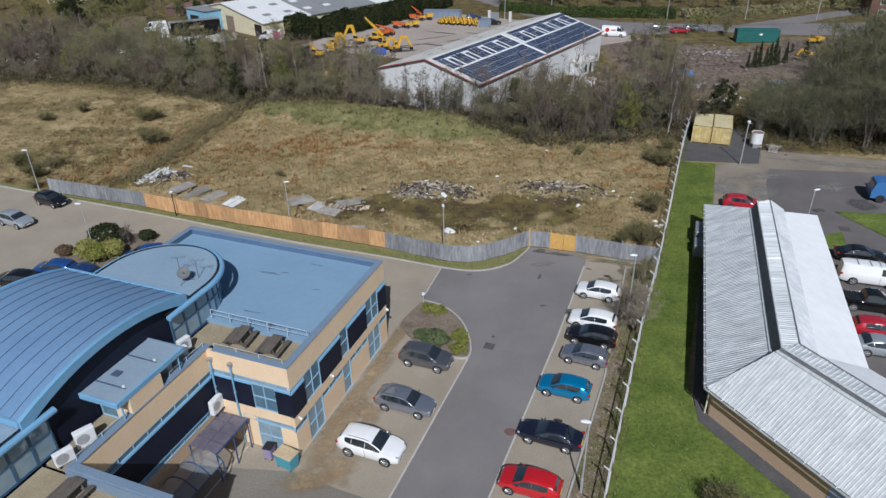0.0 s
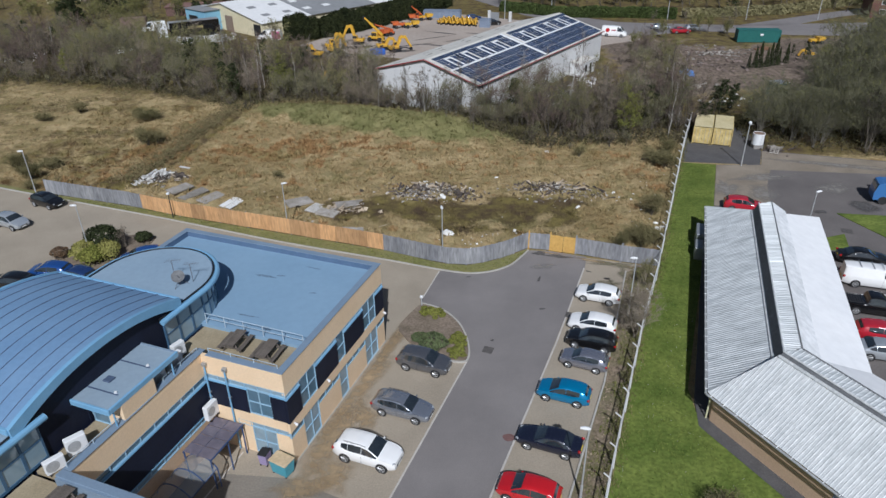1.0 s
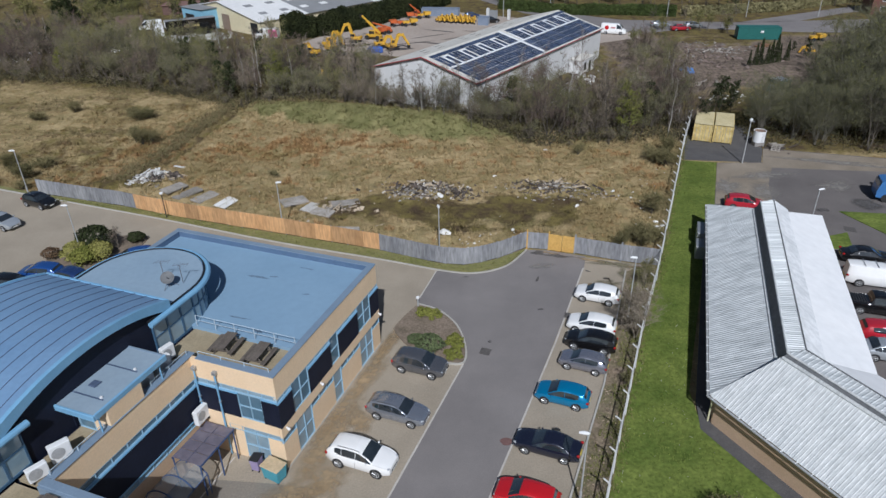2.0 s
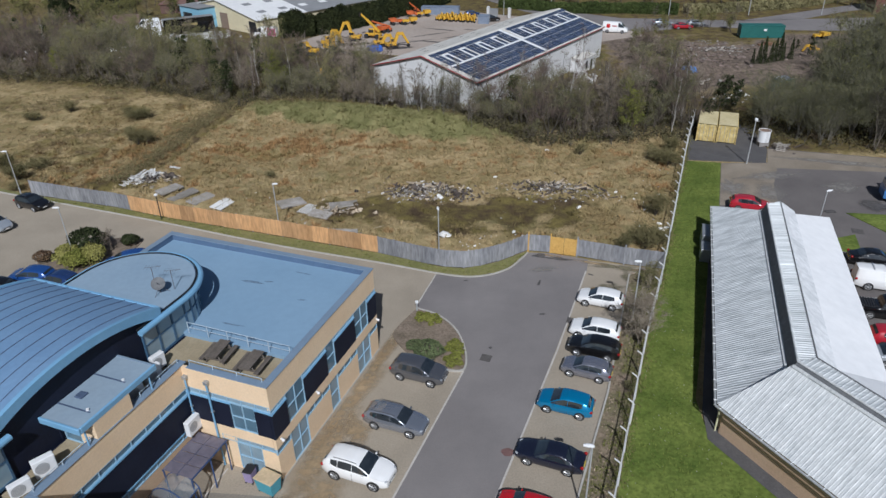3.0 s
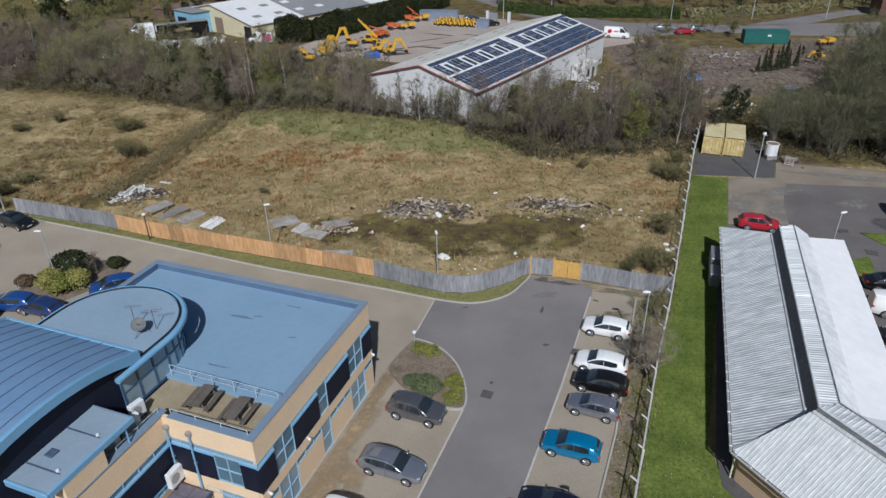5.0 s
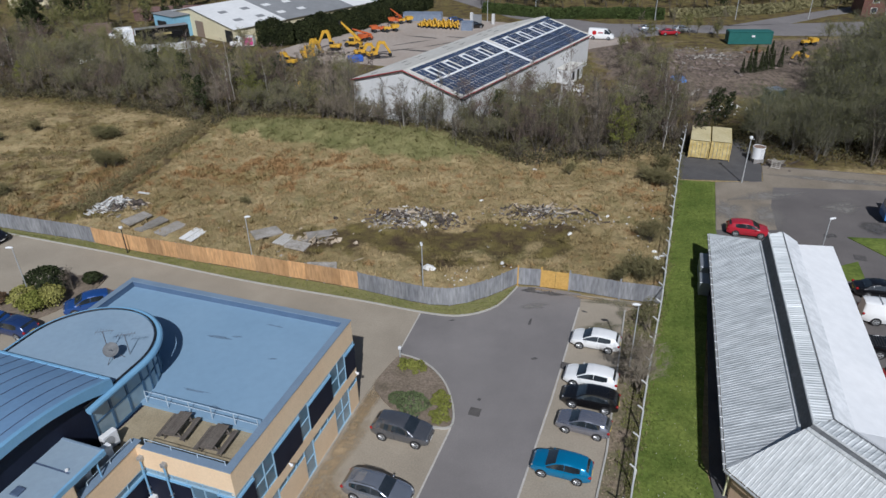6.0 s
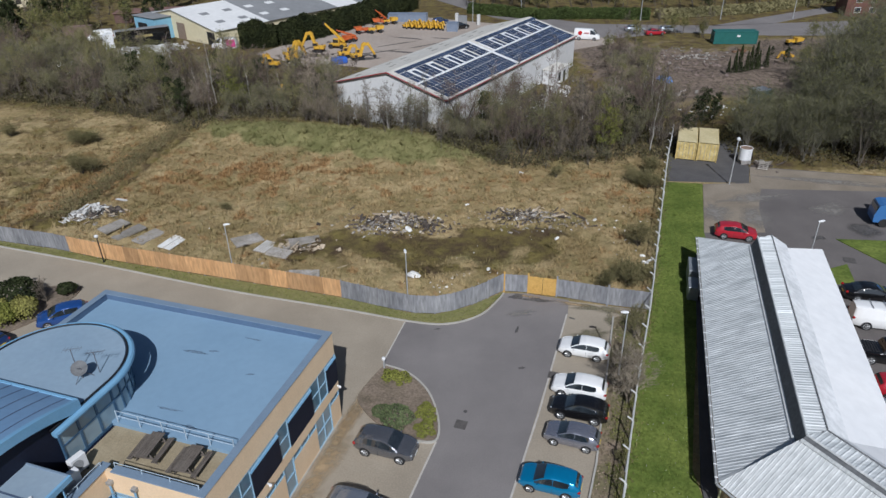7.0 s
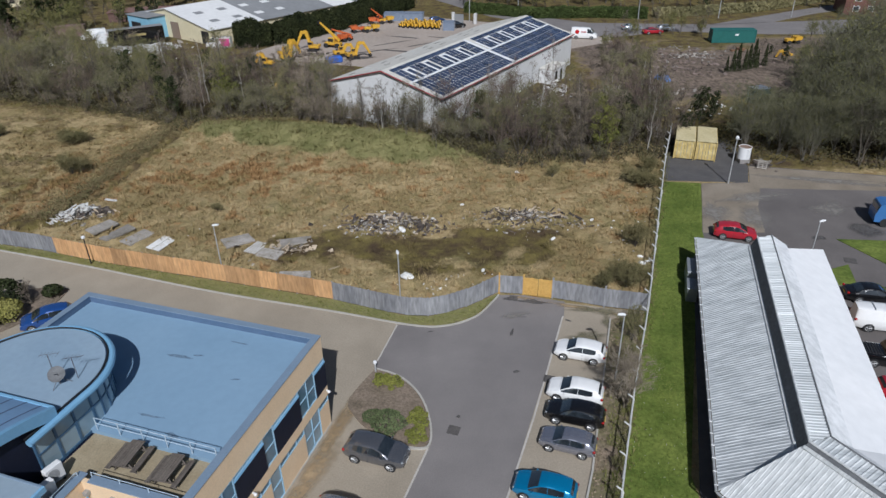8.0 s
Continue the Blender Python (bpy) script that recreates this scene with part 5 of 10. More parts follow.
def paint(name, c, rough=0.24, metal=0.0):
    if name not in PAINTS:
        PAINTS[name] = surf("paint_" + name, c, tuple(v * 0.93 for v in c), 1.2, rough, metal=metal, fine=60, fine_amt=0.02, bump=0, coords="object", coat=0.8)
    return PAINTS[name]


M_car_glass = surf("tinted_car_glass", (0.012, 0.016, 0.020), (0.032, 0.040, 0.047), 1.6, 0.05, fine=5, bump=0, coords="object", spec=1.0, coat=1.0)
M_tyre = surf("tyre_rubber", (0.018, 0.018, 0.019), (0.028, 0.028, 0.028), 4, 0.85, fine=30, bump=0.1, coords="object")
M_rim = surf("alloy_rim", (0.38, 0.385, 0.39), (0.48, 0.485, 0.49), 4, 0.4, metal=0.5, fine=20, bump=0, coords="object")
M_head = surf("headlamp_lens", (0.40, 0.42, 0.44), (0.30, 0.32, 0.34), 6, 0.1, fine=30, bump=0, coords="object")
M_tail = surf("tail_lamp_lens", (0.35, 0.012, 0.012), (0.28, 0.01, 0.01), 6, 0.15, fine=30, bump=0, coords="object")
M_plate_w = surf("white_plate", (0.7, 0.7, 0.68), (0.66, 0.66, 0.64), 6, 0.5, bump=0, coords="object")
M_plate_y = surf("yellow_plate", (0.66, 0.50, 0.08), (0.6, 0.46, 0.08), 6, 0.5, bump=0, coords="object")
PROFILES = {
    "hatch": (4.22, 1.86, 1.53, 0.96, ((0.5, 0.50), (0.493, 0.68), (0.46, 0.82), (0.385, 0.92), (0.27, 1.02), (0.145, 1.31), (0.065, 1.46), (-0.03, 1.53), (-0.15, 1.525), (-0.28, 1.475), (-0.385, 1.39), (-0.45, 1.15), (-0.485, 0.98), (-0.497, 0.84), (-0.5, 0.5)), (0.27, 0.065), (-0.39, -0.455)),
    "estate": (4.62, 1.83, 1.52, 0.97, ((0.5, 0.50), (0.493, 0.68), (0.45, 0.81), (0.37, 0.90), (0.25, 1.00), (0.13, 1.29), (0.06, 1.44), (-0.03, 1.52), (-0.17, 1.52), (-0.31, 1.45), (-0.40, 1.34), (-0.46, 1.12), (-0.487, 0.97), (-0.497, 0.86), (-0.5, 0.5)), (0.25, 0.06), (-0.405, -0.467)),
    "suv": (4.55, 1.88, 1.66, 1.05, ((0.5, 0.55), (0.493, 0.78), (0.45, 0.93), (0.37, 1.02), (0.255, 1.10), (0.14, 1.42), (0.06, 1.58), (-0.03, 1.655), (-0.17, 1.655), (-0.31, 1.59), (-0.40, 1.47), (-0.46, 1.22), (-0.485, 1.05), (-0.497, 0.93), (-0.5, 0.55)), (0.255, 0.06), (-0.405, -0.467)),
    "saloon": (4.75, 1.82, 1.46, 0.94, ((0.5, 0.48), (0.492, 0.64), (0.44, 0.76), (0.36, 0.86), (0.225, 0.95), (0.11, 1.24), (0.03, 1.40), (-0.06, 1.45), (-0.16, 1.43), (-0.25, 1.33), (-0.36, 1.04), (-0.44, 1.00), (-0.49, 0.94), (-0.5, 0.5)), (0.225, 0.03), (-0.22, -0.355)),
    "van": (5.3, 1.95, 1.98, 1.15, ((0.5, 0.55), (0.494, 0.82), (0.46, 1.02), (0.41, 1.10), (0.36, 1.18), (0.27, 1.62), (0.20, 1.88), (0.13, 1.96), (-0.1, 1.98), (-0.4, 1.97), (-0.485, 1.93), (-0.494, 1.3), (-0.497, 1.0), (-0.5, 0.55)), (0.36, 0.2), None),
    "panelvan": (5.9, 2.05, 2.5, 1.25, ((0.5, 0.6), (0.494, 0.9), (0.46, 1.12), (0.42, 1.22), (0.38, 1.34), (0.29, 1.95), (0.22, 2.32), (0.15, 2.46), (-0.1, 2.5), (-0.4, 2.5), (-0.485, 2.46), (-0.494, 1.5), (-0.497, 1.0), (-0.5, 0.6)), (0.38, 0.22), None),
    "pickup": (5.2, 1.88, 1.78, 1.08, ((0.5, 0.55), (0.493, 0.85), (0.45, 1.0), (0.37, 1.08), (0.255, 1.14), (0.16, 1.50), (0.1, 1.70), (0.04, 1.77), (-0.06, 1.77), (-0.115, 1.70), (-0.155, 1.18), (-0.3, 1.14), (-0.495, 1.13), (-0.5, 0.6)), (0.255, 0.1), (-0.12, -0.15)),
}


def make_car(style, colour, x, y, heading, label, category="car", group="parked cars", rim=None, plate_side=True, z=0.006, extra=None, size=1.0):
    L, W, H, belt, prof, front_glass, rear_glass = PROFILES[style]
    px = [p[0] * L for p in prof][::-1]
    pz = [p[1] for p in prof][::-1]

    def top(xx):
        return float(np.interp(xx, px, pz))

    def section(xx):
        q = abs(xx) / (L / 2)
        w_ = W / 2 * (1 - 0.20 * q ** 6 - 0.05 * q ** 3)
        zt = top(xx)
        zb = min(belt, zt - 0.03)
        k = min(1, max(0, (zt - belt) / (H - belt)))
        wr = w_ * (0.90 - 0.17 * k)
        lowz = 0.24 + 0.10 * q ** 8
        return [(0.90 * w_, lowz), (0.985 * w_, lowz + 0.12), (w_, 0.5 * (zb + lowz) + 0.05), (0.99 * w_, zb - 0.10), (0.955 * w_, zb), (wr, zt - 0.045 - 0.01 * k), (wr * 0.88, zt - 0.008), (wr * 0.45, zt + 0.014 * k), (0, zt + 0.02 * k)]

    xs = sorted({*np.linspace(-L / 2, L / 2, 26).tolist(), *[p[0] * L for p in prof]})
    car = root("parked_" + ("van" if "van" in style else "pickup" if style == "pickup" else "car"), pose(x, y, z, 0, 0, heading) @ Matrix.Scale(size, 4), label, category, group)
    bm = bmesh.new()
    rings = []
    for xx in xs:
        s = section(xx)
        ring = [bm.verts.new((xx, yy, zz)) for yy, zz in s] + [bm.verts.new((xx, -yy, zz)) for yy, zz in s[-2::-1]]
        rings.append(ring)
    n = len(rings[0])
    for r, s in zip(rings, rings[1:]):
        for k in range(n - 1):
            bm.faces.new((r[k], s[k], s[k + 1], r[k + 1]))
        bm.faces.new((r[-1], s[-1], s[0], r[0]))
    bm.faces.new(rings[0]), bm.faces.new(rings[-1][::-1])
    body = part("body", bm, colour, car, smooth=True)
    body.data.set_sharp_from_angle(angle=radians(38))

    def patch(name, xa, xb, f, n_x, n_s, mat, label_=""):
        bm = bmesh.new()
        grid = [[bm.verts.new(f(xa + (xb - xa) * i / n_x, j / n_s)) for j in range(n_s + 1)] for i in range(n_x + 1)]
        for i in range(n_x):
            for j in range(n_s):
                bm.faces.new((grid[i][j], grid[i + 1][j], grid[i + 1][j + 1], grid[i][j + 1]))
        return part(name, bm, mat, car, label_, True)

    def side_f(sign):
        def f(xx, s):
            sec = section(xx)
            (y0, z0), (y1, z1) = sec[4], sec[5]
            low = 0.10 + 0.5 * max(0.0, (-xx / L - 0.22) / 0.2) ** 1.5
            t = low + (0.92 - low) * s
            return (xx, sign * (y0 + (y1 - y0) * t + 0.008), z0 + (z1 - z0) * t + 0.004)
        return f

    def top_f(dx):
        def f(xx, s):
            sec = section(xx)
            yr = sec[5][0] * 0.94
            yy = -yr + 2 * yr * s
            ys_, zs_ = [p[0] for p in sec[8:4:-1]], [p[1] for p in sec[8:4:-1]]
            return (xx + dx * 0.012, yy, float(np.interp(abs(yy), ys_, zs_)) + 0.012)
        return f

    patch("windscreen", front_glass[0] * L - 0.08, front_glass[1] * L + 0.10, top_f(1), 5, 8, M_car_glass)
    if rear_glass:
        patch("rear_window", rear_glass[0] * L - 0.06, rear_glass[1] * L + 0.05, top_f(-1), 4, 8, M_car_glass)
    fx, rx = front_glass[0] * L - 0.12, ({"hatch": -0.315 * L, "estate": -0.365 * L, "suv": -0.345 * L}.get(style, rear_glass[1] * L + 0.2) if rear_glass else 0.12 * L)
    cuts = [fx, fx - (fx - rx) * 0.42, fx - (fx - rx) * 0.80, rx] if style in ("estate", "suv", "saloon") else [fx, fx - (fx - rx) * 0.54, rx] if style == "hatch" else [fx, rx]
    for sign in (1, -1):
        for a, b in zip(cuts, cuts[1:]):
            patch("side_window", a - 0.014, b + 0.014, side_f(sign), 6, 2, M_car_glass)
    wr_ = 0.33 if style in ("hatch", "saloon", "estate") else 0.36
    for fx_ in (0.30, -0.285):
        for sign in (1, -1):
            yo = sign * (W / 2 * 0.99)
            part("wheel_arch", tubed([(fx_ * L, yo - sign * 0.2, wr_ + 0.01), (fx_ * L, yo + sign * 0.004, wr_ + 0.01)], wr_ + 0.055, 18), M_black, car)
            tyre = part("wheel", tubed([(fx_ * L, yo - sign * 0.19, wr_), (fx_ * L, yo - sign * 0.17, wr_), (fx_ * L, yo - sign * 0.0, wr_), (fx_ * L, yo + sign * 0.014, wr_)], [wr_ - 0.03, wr_, wr_, wr_ - 0.035], 18), M_tyre, car)
            bm = bmesh.new()
            tube(bm, [(fx_ * L, yo, wr_), (fx_ * L, yo + sign * 0.018, wr_)], wr_ * 0.24, 10)
            for k in range(5):
                a = k * math.tau / 5 + 0.3
                c_, s_ = math.cos(a), math.sin(a)
                tube(bm, [(fx_ * L + c_ * 0.04, yo + sign * 0.012, wr_ + s_ * 0.04), (fx_ * L + c_ * wr_ * 0.66, yo + sign * 0.012, wr_ + s_ * wr_ * 0.66)], 0.035, 4)
            ring = [bm.verts.new((fx_ * L + math.cos(k * math.tau / 18) * r_, yo + sign * 0.016, wr_ + math.sin(k * math.tau / 18) * r_)) for r_ in (wr_ * 0.60, wr_ * 0.74) for k in range(18)]
            for k in range(18):
                bm.faces.new((ring[k], ring[(k + 1) % 18], ring[18 + (k + 1) % 18], ring[18 + k]))
            part("rim", bm, rim or M_rim, tyre)
    nose, tailz = pz[-2], pz[1]
    for sign in (1, -1):
        bm = bmesh.new()
        bmesh.ops.create_uvsphere(bm, u_segments=10, v_segments=6, radius=1, matrix=Matrix.Translation((L / 2 - 0.19, sign * W * 0.355, nose + 0.02)) @ Matrix.Rotation(sign * -0.5, 4, "Z") @ Matrix.Diagonal((0.20, 0.10, 0.06, 1)))
        part("headlight", bm, M_head, car, "clear headlight", True)
        bm = bmesh.new()
        bmesh.ops.create_uvsphere(bm, u_segments=8, v_segments=6, radius=1, matrix=Matrix.Translation((-L / 2 + 0.10, sign * W * 0.385, tailz - 0.02)) @ Matrix.Diagonal((0.13, 0.12, 0.12, 1)))
        part("tail_light", bm, M_tail, car, "red tail light", True)
        bm = bmesh.new()
        bmesh.ops.create_uvsphere(bm, u_segments=8, v_segments=6, radius=1, matrix=Matrix.Translation((front_glass[0] * L - 0.42, sign * (W / 2 + 0.07), belt + 0.05)) @ Matrix.Diagonal((0.07, 0.12, 0.08, 1)))
        part("wing_mirror", bm, colour, car, "", True)
    part("grille", boxed(L / 2 - 0.10, L / 2 + 0.012, -W * 0.22, W * 0.22, 0.40, 0.56, 0.02), M_black, car)
    part("number_plate", boxed(L / 2 - 0.02, L / 2 + 0.025, -0.26, 0.26, 0.38, 0.49), M_plate_w, car)
    part("number_plate", boxed(-L / 2 - 0.02, -L / 2 + 0.02, -0.26, 0.26, 0.62, 0.73), M_plate_y, car)
    for sign in (1, -1):
        part("door_seam", boxed(cuts[1] - 0.012, cuts[1] + 0.004, sign * W / 2 * 0.99 - 0.012, sign * W / 2 * 0.99 + 0.008, 0.34, belt - 0.1), M_black, car)
    if extra == "roof_rack":
        for xx in (-0.25, -0.05, 0.1):
            part("roof_bar", tubed([(xx * L, -W * 0.36, H + 0.08), (xx * L, W * 0.36, H + 0.08)], 0.03, 5), M_grey_metal, car)
    if extra == "bed_cover":
        for k in range(9):
            xx = -L * 0.48 + k * 0.2
            part("cover_slat", boxed(xx, xx + 0.13, -W * 0.39, W * 0.39, 1.12, 1.17, 0.01), M_black, car)
    if extra == "rails":
        for sign in (1, -1):
            part("roof_rail", tubed([(0.05 * L, sign * W * 0.345, H - 0.02), (-0.05 * L, sign * W * 0.345, H + 0.03), (-0.3 * L, sign * W * 0.34, H + 0.0)], 0.02, 5), M_black, car)
    return car


white, black_p = paint("white", (0.86, 0.86, 0.85)), paint("black", (0.008, 0.008, 0.009))
E_, W_ = -20.0, 160.0
make_car("hatch", paint("charcoal", (0.200, 0.206, 0.225), metal=0.7), -2.62, 42.15, E_, "charcoal grey hatchback parked beside the planting bed")
make_car("estate", paint("gunmetal", (0.37, 0.40, 0.46), metal=0.7), -3.98, 37.05, E_, "gunmetal grey estate car in a paved bay", extra="rails", size=0.96)
make_car("suv", white, -5.98, 32.75, E_, "white family SUV parked beside the office", extra="rails")
make_car("hatch", white, 12.8, 51.75, W_, "white hatchback parked at the end of the row", size=0.93)
make_car("hatch", white, 11.45, 47.15, W_, "white hatchback parked close beside a black car", size=0.95)
make_car("suv", black_p, 10.95, 44.85, W_, "black people carrier squeezed between two cars", rim=M_rim, size=0.89)
make_car("hatch", paint("slate", (0.35, 0.36, 0.42), metal=0.7), 9.95, 42.35, W_ - 2, "slate grey compact hatchback in the row", size=0.88)
make_car("hatch", paint("azure", (0.010, 0.230, 0.460), metal=0.4), 7.8, 38.6, W_, "bright blue hatchback in the row", size=0.92)
make_car("saloon", paint("navy", (0.014, 0.017, 0.035), metal=0.2), 6.1, 33.75, W_ - 1, "dark navy saloon in the row", size=0.93)
make_car("hatch", paint("scarlet", (0.50, 0.012, 0.018)), 4.3, 29.55, W_, "bright red hatchback in the row", size=0.93)
make_car("hatch", black_p, -48.7, 72.6, -24, "black hatchback at the far edge of the car park")
make_car("hatch", paint("silver", (0.52, 0.56, 0.60), metal=0.5), -49.9, 67.2, -24, "silver hatchback in the open car park")
blue_p = paint("royal_blue", (0.02, 0.075, 0.27), metal=0.2)
make_car("hatch", blue_p, -39.6, 56.2, 175, "royal blue hatchback near the clipped shrubs")
make_car("hatch", paint("dark_blue", (0.02, 0.045, 0.14), metal=0.2), -36.6, 55.4, 160, "dark blue hatchback behind the round roof")
make_car("hatch", black_p, -42.3, 54.2, 175, "black hatchback beside a blue one")
make_car("hatch", blue_p, -31.7, 58.9, 205, "royal blue hatchback beside the flat roof")
make_car("van", white, 38.6, 54.0, -17, "white panel van with roof rack beside the brick unit", "van", extra="roof_rack")
make_car("pickup", black_p, 36.3, 49.6, -17, "black pickup with a slatted bed cover", "pickup", extra="bed_cover")
make_car("hatch", paint("cherry", (0.42, 0.02, 0.035)), 34.9, 45.6, -17, "cherry red car beside a black pickup")
make_car("saloon", paint("silver", (0.52, 0.56, 0.60), metal=0.5), 33.9, 43.2, -17, "silver saloon beside the white roof")
make_car("saloon", black_p, 40.0, 58.1, -14, "black saloon parked beside a white van")
make_car("hatch", paint("cherry", (0.40, 0.012, 0.048)), 32.9, 70.3, -18, "cherry red hatchback at the end of the brick unit")
delivery = make_car("panelvan", white, 38.6, 166.2, -20, "white high-roofed delivery van with a red badge in the yard entrance", "van", "distant vehicles")
part("side_badge", tubed([(-1.5, -0.90, 1.6), (-1.5, -1.05, 1.6)], 0.48, 12), paint("scarlet", (0.50, 0.012, 0.018)), delivery, "plain red round badge")
part("side_mark", boxed(-0.6, 0.5, -1.05, -0.9, 1.5, 1.75), surf("pale_red_vinyl", (0.5, 0.2, 0.2), (0.45, 0.18, 0.18), 2, 0.5, bump=0), delivery, "plain pale red bar")
make_car("saloon", paint("silver", (0.52, 0.56, 0.60), metal=0.5), 52.0, 174.4, 0, "silver car parked by the distant road", "car", "distant vehicles")
make_car("saloon", paint("cherry", (0.42, 0.02, 0.035)), 55.5, 169.5, 5, "red car parked by the distant road", "car", "distant vehicles")
make_car("hatch", paint("silver", (0.52, 0.56, 0.60), metal=0.5), 59.5, 172.5, 5, "silver car parked by the distant road", "car", "distant vehicles")
make_car("suv", black_p, 10.2, 182.0, 20, "black car at the yard entrance", "car", "distant vehicles")
make_car("hatch", paint("dark_blue", (0.02, 0.045, 0.14), metal=0.2), 5.6, 189.5, 10, "dark blue car in the plant yard", "car", "distant vehicles")
courier = make_car("panelvan", white, -44.2, 166.2, 170, "white van with a pink side beside the cream warehouse", "van", "distant vehicles")
part("side_panel", boxed(-2.85, -0.8, 0.93, 1.05, 0.6, 2.2), surf("pink_vinyl", (0.62, 0.06, 0.26), (0.56, 0.05, 0.22), 2, 0.5, bump=0), courier, "plain pink side panel")
for k, (x, y) in enumerate(((-42.0, 214), (-36.5, 216), (-31.5, 219))):
    make_car("van" if k else "hatch", white, x, y, 20 + 15 * k, "white vehicle beyond the warehouse roofs", "van" if k else "car", "distant vehicles")


# ---- box truck ----
truck = root("box_truck", pose(52.4, 71.5, 0.006, 0, 0, 162), "blue box truck with a pale roof in the neighbouring car park", "truck")
M_truck_blue = paint("truck_blue", (0.05, 0.17, 0.42), rough=0.45)
part("cargo_box", boxed(-4.0, 1.9, -1.2, 1.2, 0.95, 3.6, 0.05), M_truck_blue, truck, "blue cargo box")
part("roof", boxed(-4.02, 1.92, -1.22, 1.22, 3.6, 3.66, 0.02), surf("dirty_white_grp", (0.5, 0.49, 0.45), (0.62, 0.61, 0.57), 0.6, 0.7, bump=0.05), truck, "dirty white roof")
part("chassis", boxed(-3.9, 3.6, -0.45, 0.45, 0.55, 0.93), M_black, truck)
bm = bmesh.new()
pr = [(2.1, 0.5), (3.95, 0.5), (4.0, 1.3), (3.7, 2.4), (3.3, 2.55), (2.1, 2.55)]
a = [bm.verts.new((x, -1.1, z)) for x, z in pr]
b = [bm.verts.new((x, 1.1, z)) for x, z in pr]
bm.faces.new(a[::-1]), bm.faces.new(b)
for k in range(6):
    bm.faces.new((a[k], a[(k + 1) % 6], b[(k + 1) % 6], b[k]))
part("cab", bm, M_truck_blue, truck)
part("windscreen", boxed(3.6, 3.9, -0.95, 0.95, 1.45, 2.25), M_car_glass, truck)
for xx in (-3.0, 2.9):
    for s in (1, -1):
        part("wheel", tubed([(xx, s * 0.8, 0.48), (xx, s * 1.15, 0.48)], 0.48, 16), M_tyre, truck)


# ---- vegetation ----
M_bark = surf("grey_bark", (0.062, 0.052, 0.041), (0.125, 0.106, 0.084), 1.5, 0.95, fine=12, fine_amt=0.3, bump=0.4, obj=0.25)
M_pale_bark = surf("pale_willow_bark", (0.105, 0.096, 0.076), (0.18, 0.165, 0.135), 1.0, 0.95, fine=12, bump=0.3)
M_tan_twig = surf("tan_twig", (0.200, 0.165, 0.122), (0.330, 0.280, 0.215), 0.5, 0.95, fine=6, fine_amt=0.2, bump=0, island=0.3)
M_grey_bark = surf("ash_bark", (0.100, 0.090, 0.072), (0.175, 0.160, 0.132), 1.0, 0.95, fine=12, bump=0.3)
M_birch = surf("birch_bark", (0.42, 0.40, 0.36), (0.30, 0.28, 0.25), 2.0, 0.9, fine=12, fine_amt=0.3, bump=0.2)
M_twig = surf("twig_bark", (0.092, 0.076, 0.055), (0.235, 0.192, 0.148), 0.13, 0.95, fine=3, fine_amt=0.25, bump=0, island=0.35, obj=0.35, spread=0.16)
M_twig_red = surf("birch_twig", (0.085, 0.058, 0.046), (0.165, 0.122, 0.100), 0.15, 0.95, fine=3, fine_amt=0.25, bump=0, island=0.35, obj=0.3)
M_twig_sallow = surf("sallow_twig", (0.120, 0.112, 0.068), (0.215, 0.195, 0.125), 0.2, 0.95, fine=3, fine_amt=0.25, bump=0, island=0.35, obj=0.25)
# twig colour lowered to hold cloud shade and the shade inside the woods
M_twig_shade = surf("shade_dark_twig", (0.058, 0.049, 0.036), (0.115, 0.100, 0.072), 0.25, 0.95, fine=3, fine_amt=0.25, bump=0, island=0.3, obj=0.25)
M_twig_olive = surf("budding_twig", (0.105, 0.100, 0.044), (0.240, 0.212, 0.105), 0.13, 0.95, fine=3, fine_amt=0.25, bump=0, island=0.3, obj=0.2)
M_twig_willow = surf("willow_twig", (0.080, 0.080, 0.044), (0.165, 0.158, 0.098), 0.2, 0.95, fine=3, fine_amt=0.25, bump=0, island=0.35, obj=0.25)
M_leaf = surf("olive_leaf", (0.095, 0.100, 0.032), (0.205, 0.195, 0.070), 0.08, 0.85, fine=2, fine_amt=0.25, bump=0, island=0.35, obj=0.2, spec=0.2)
M_leaf_dk = surf("dark_leaf", (0.016, 0.024, 0.008), (0.042, 0.052, 0.017), 0.4, 0.8, fine=2, fine_amt=0.3, bump=0, island=0.4, obj=0.15, spec=0.25)
M_leaf_lime = surf("lime_leaf", (0.130, 0.150, 0.028), (0.205, 0.205, 0.050), 0.5, 0.85, fine=2, fine_amt=0.25, bump=0, island=0.35, spec=0.2)


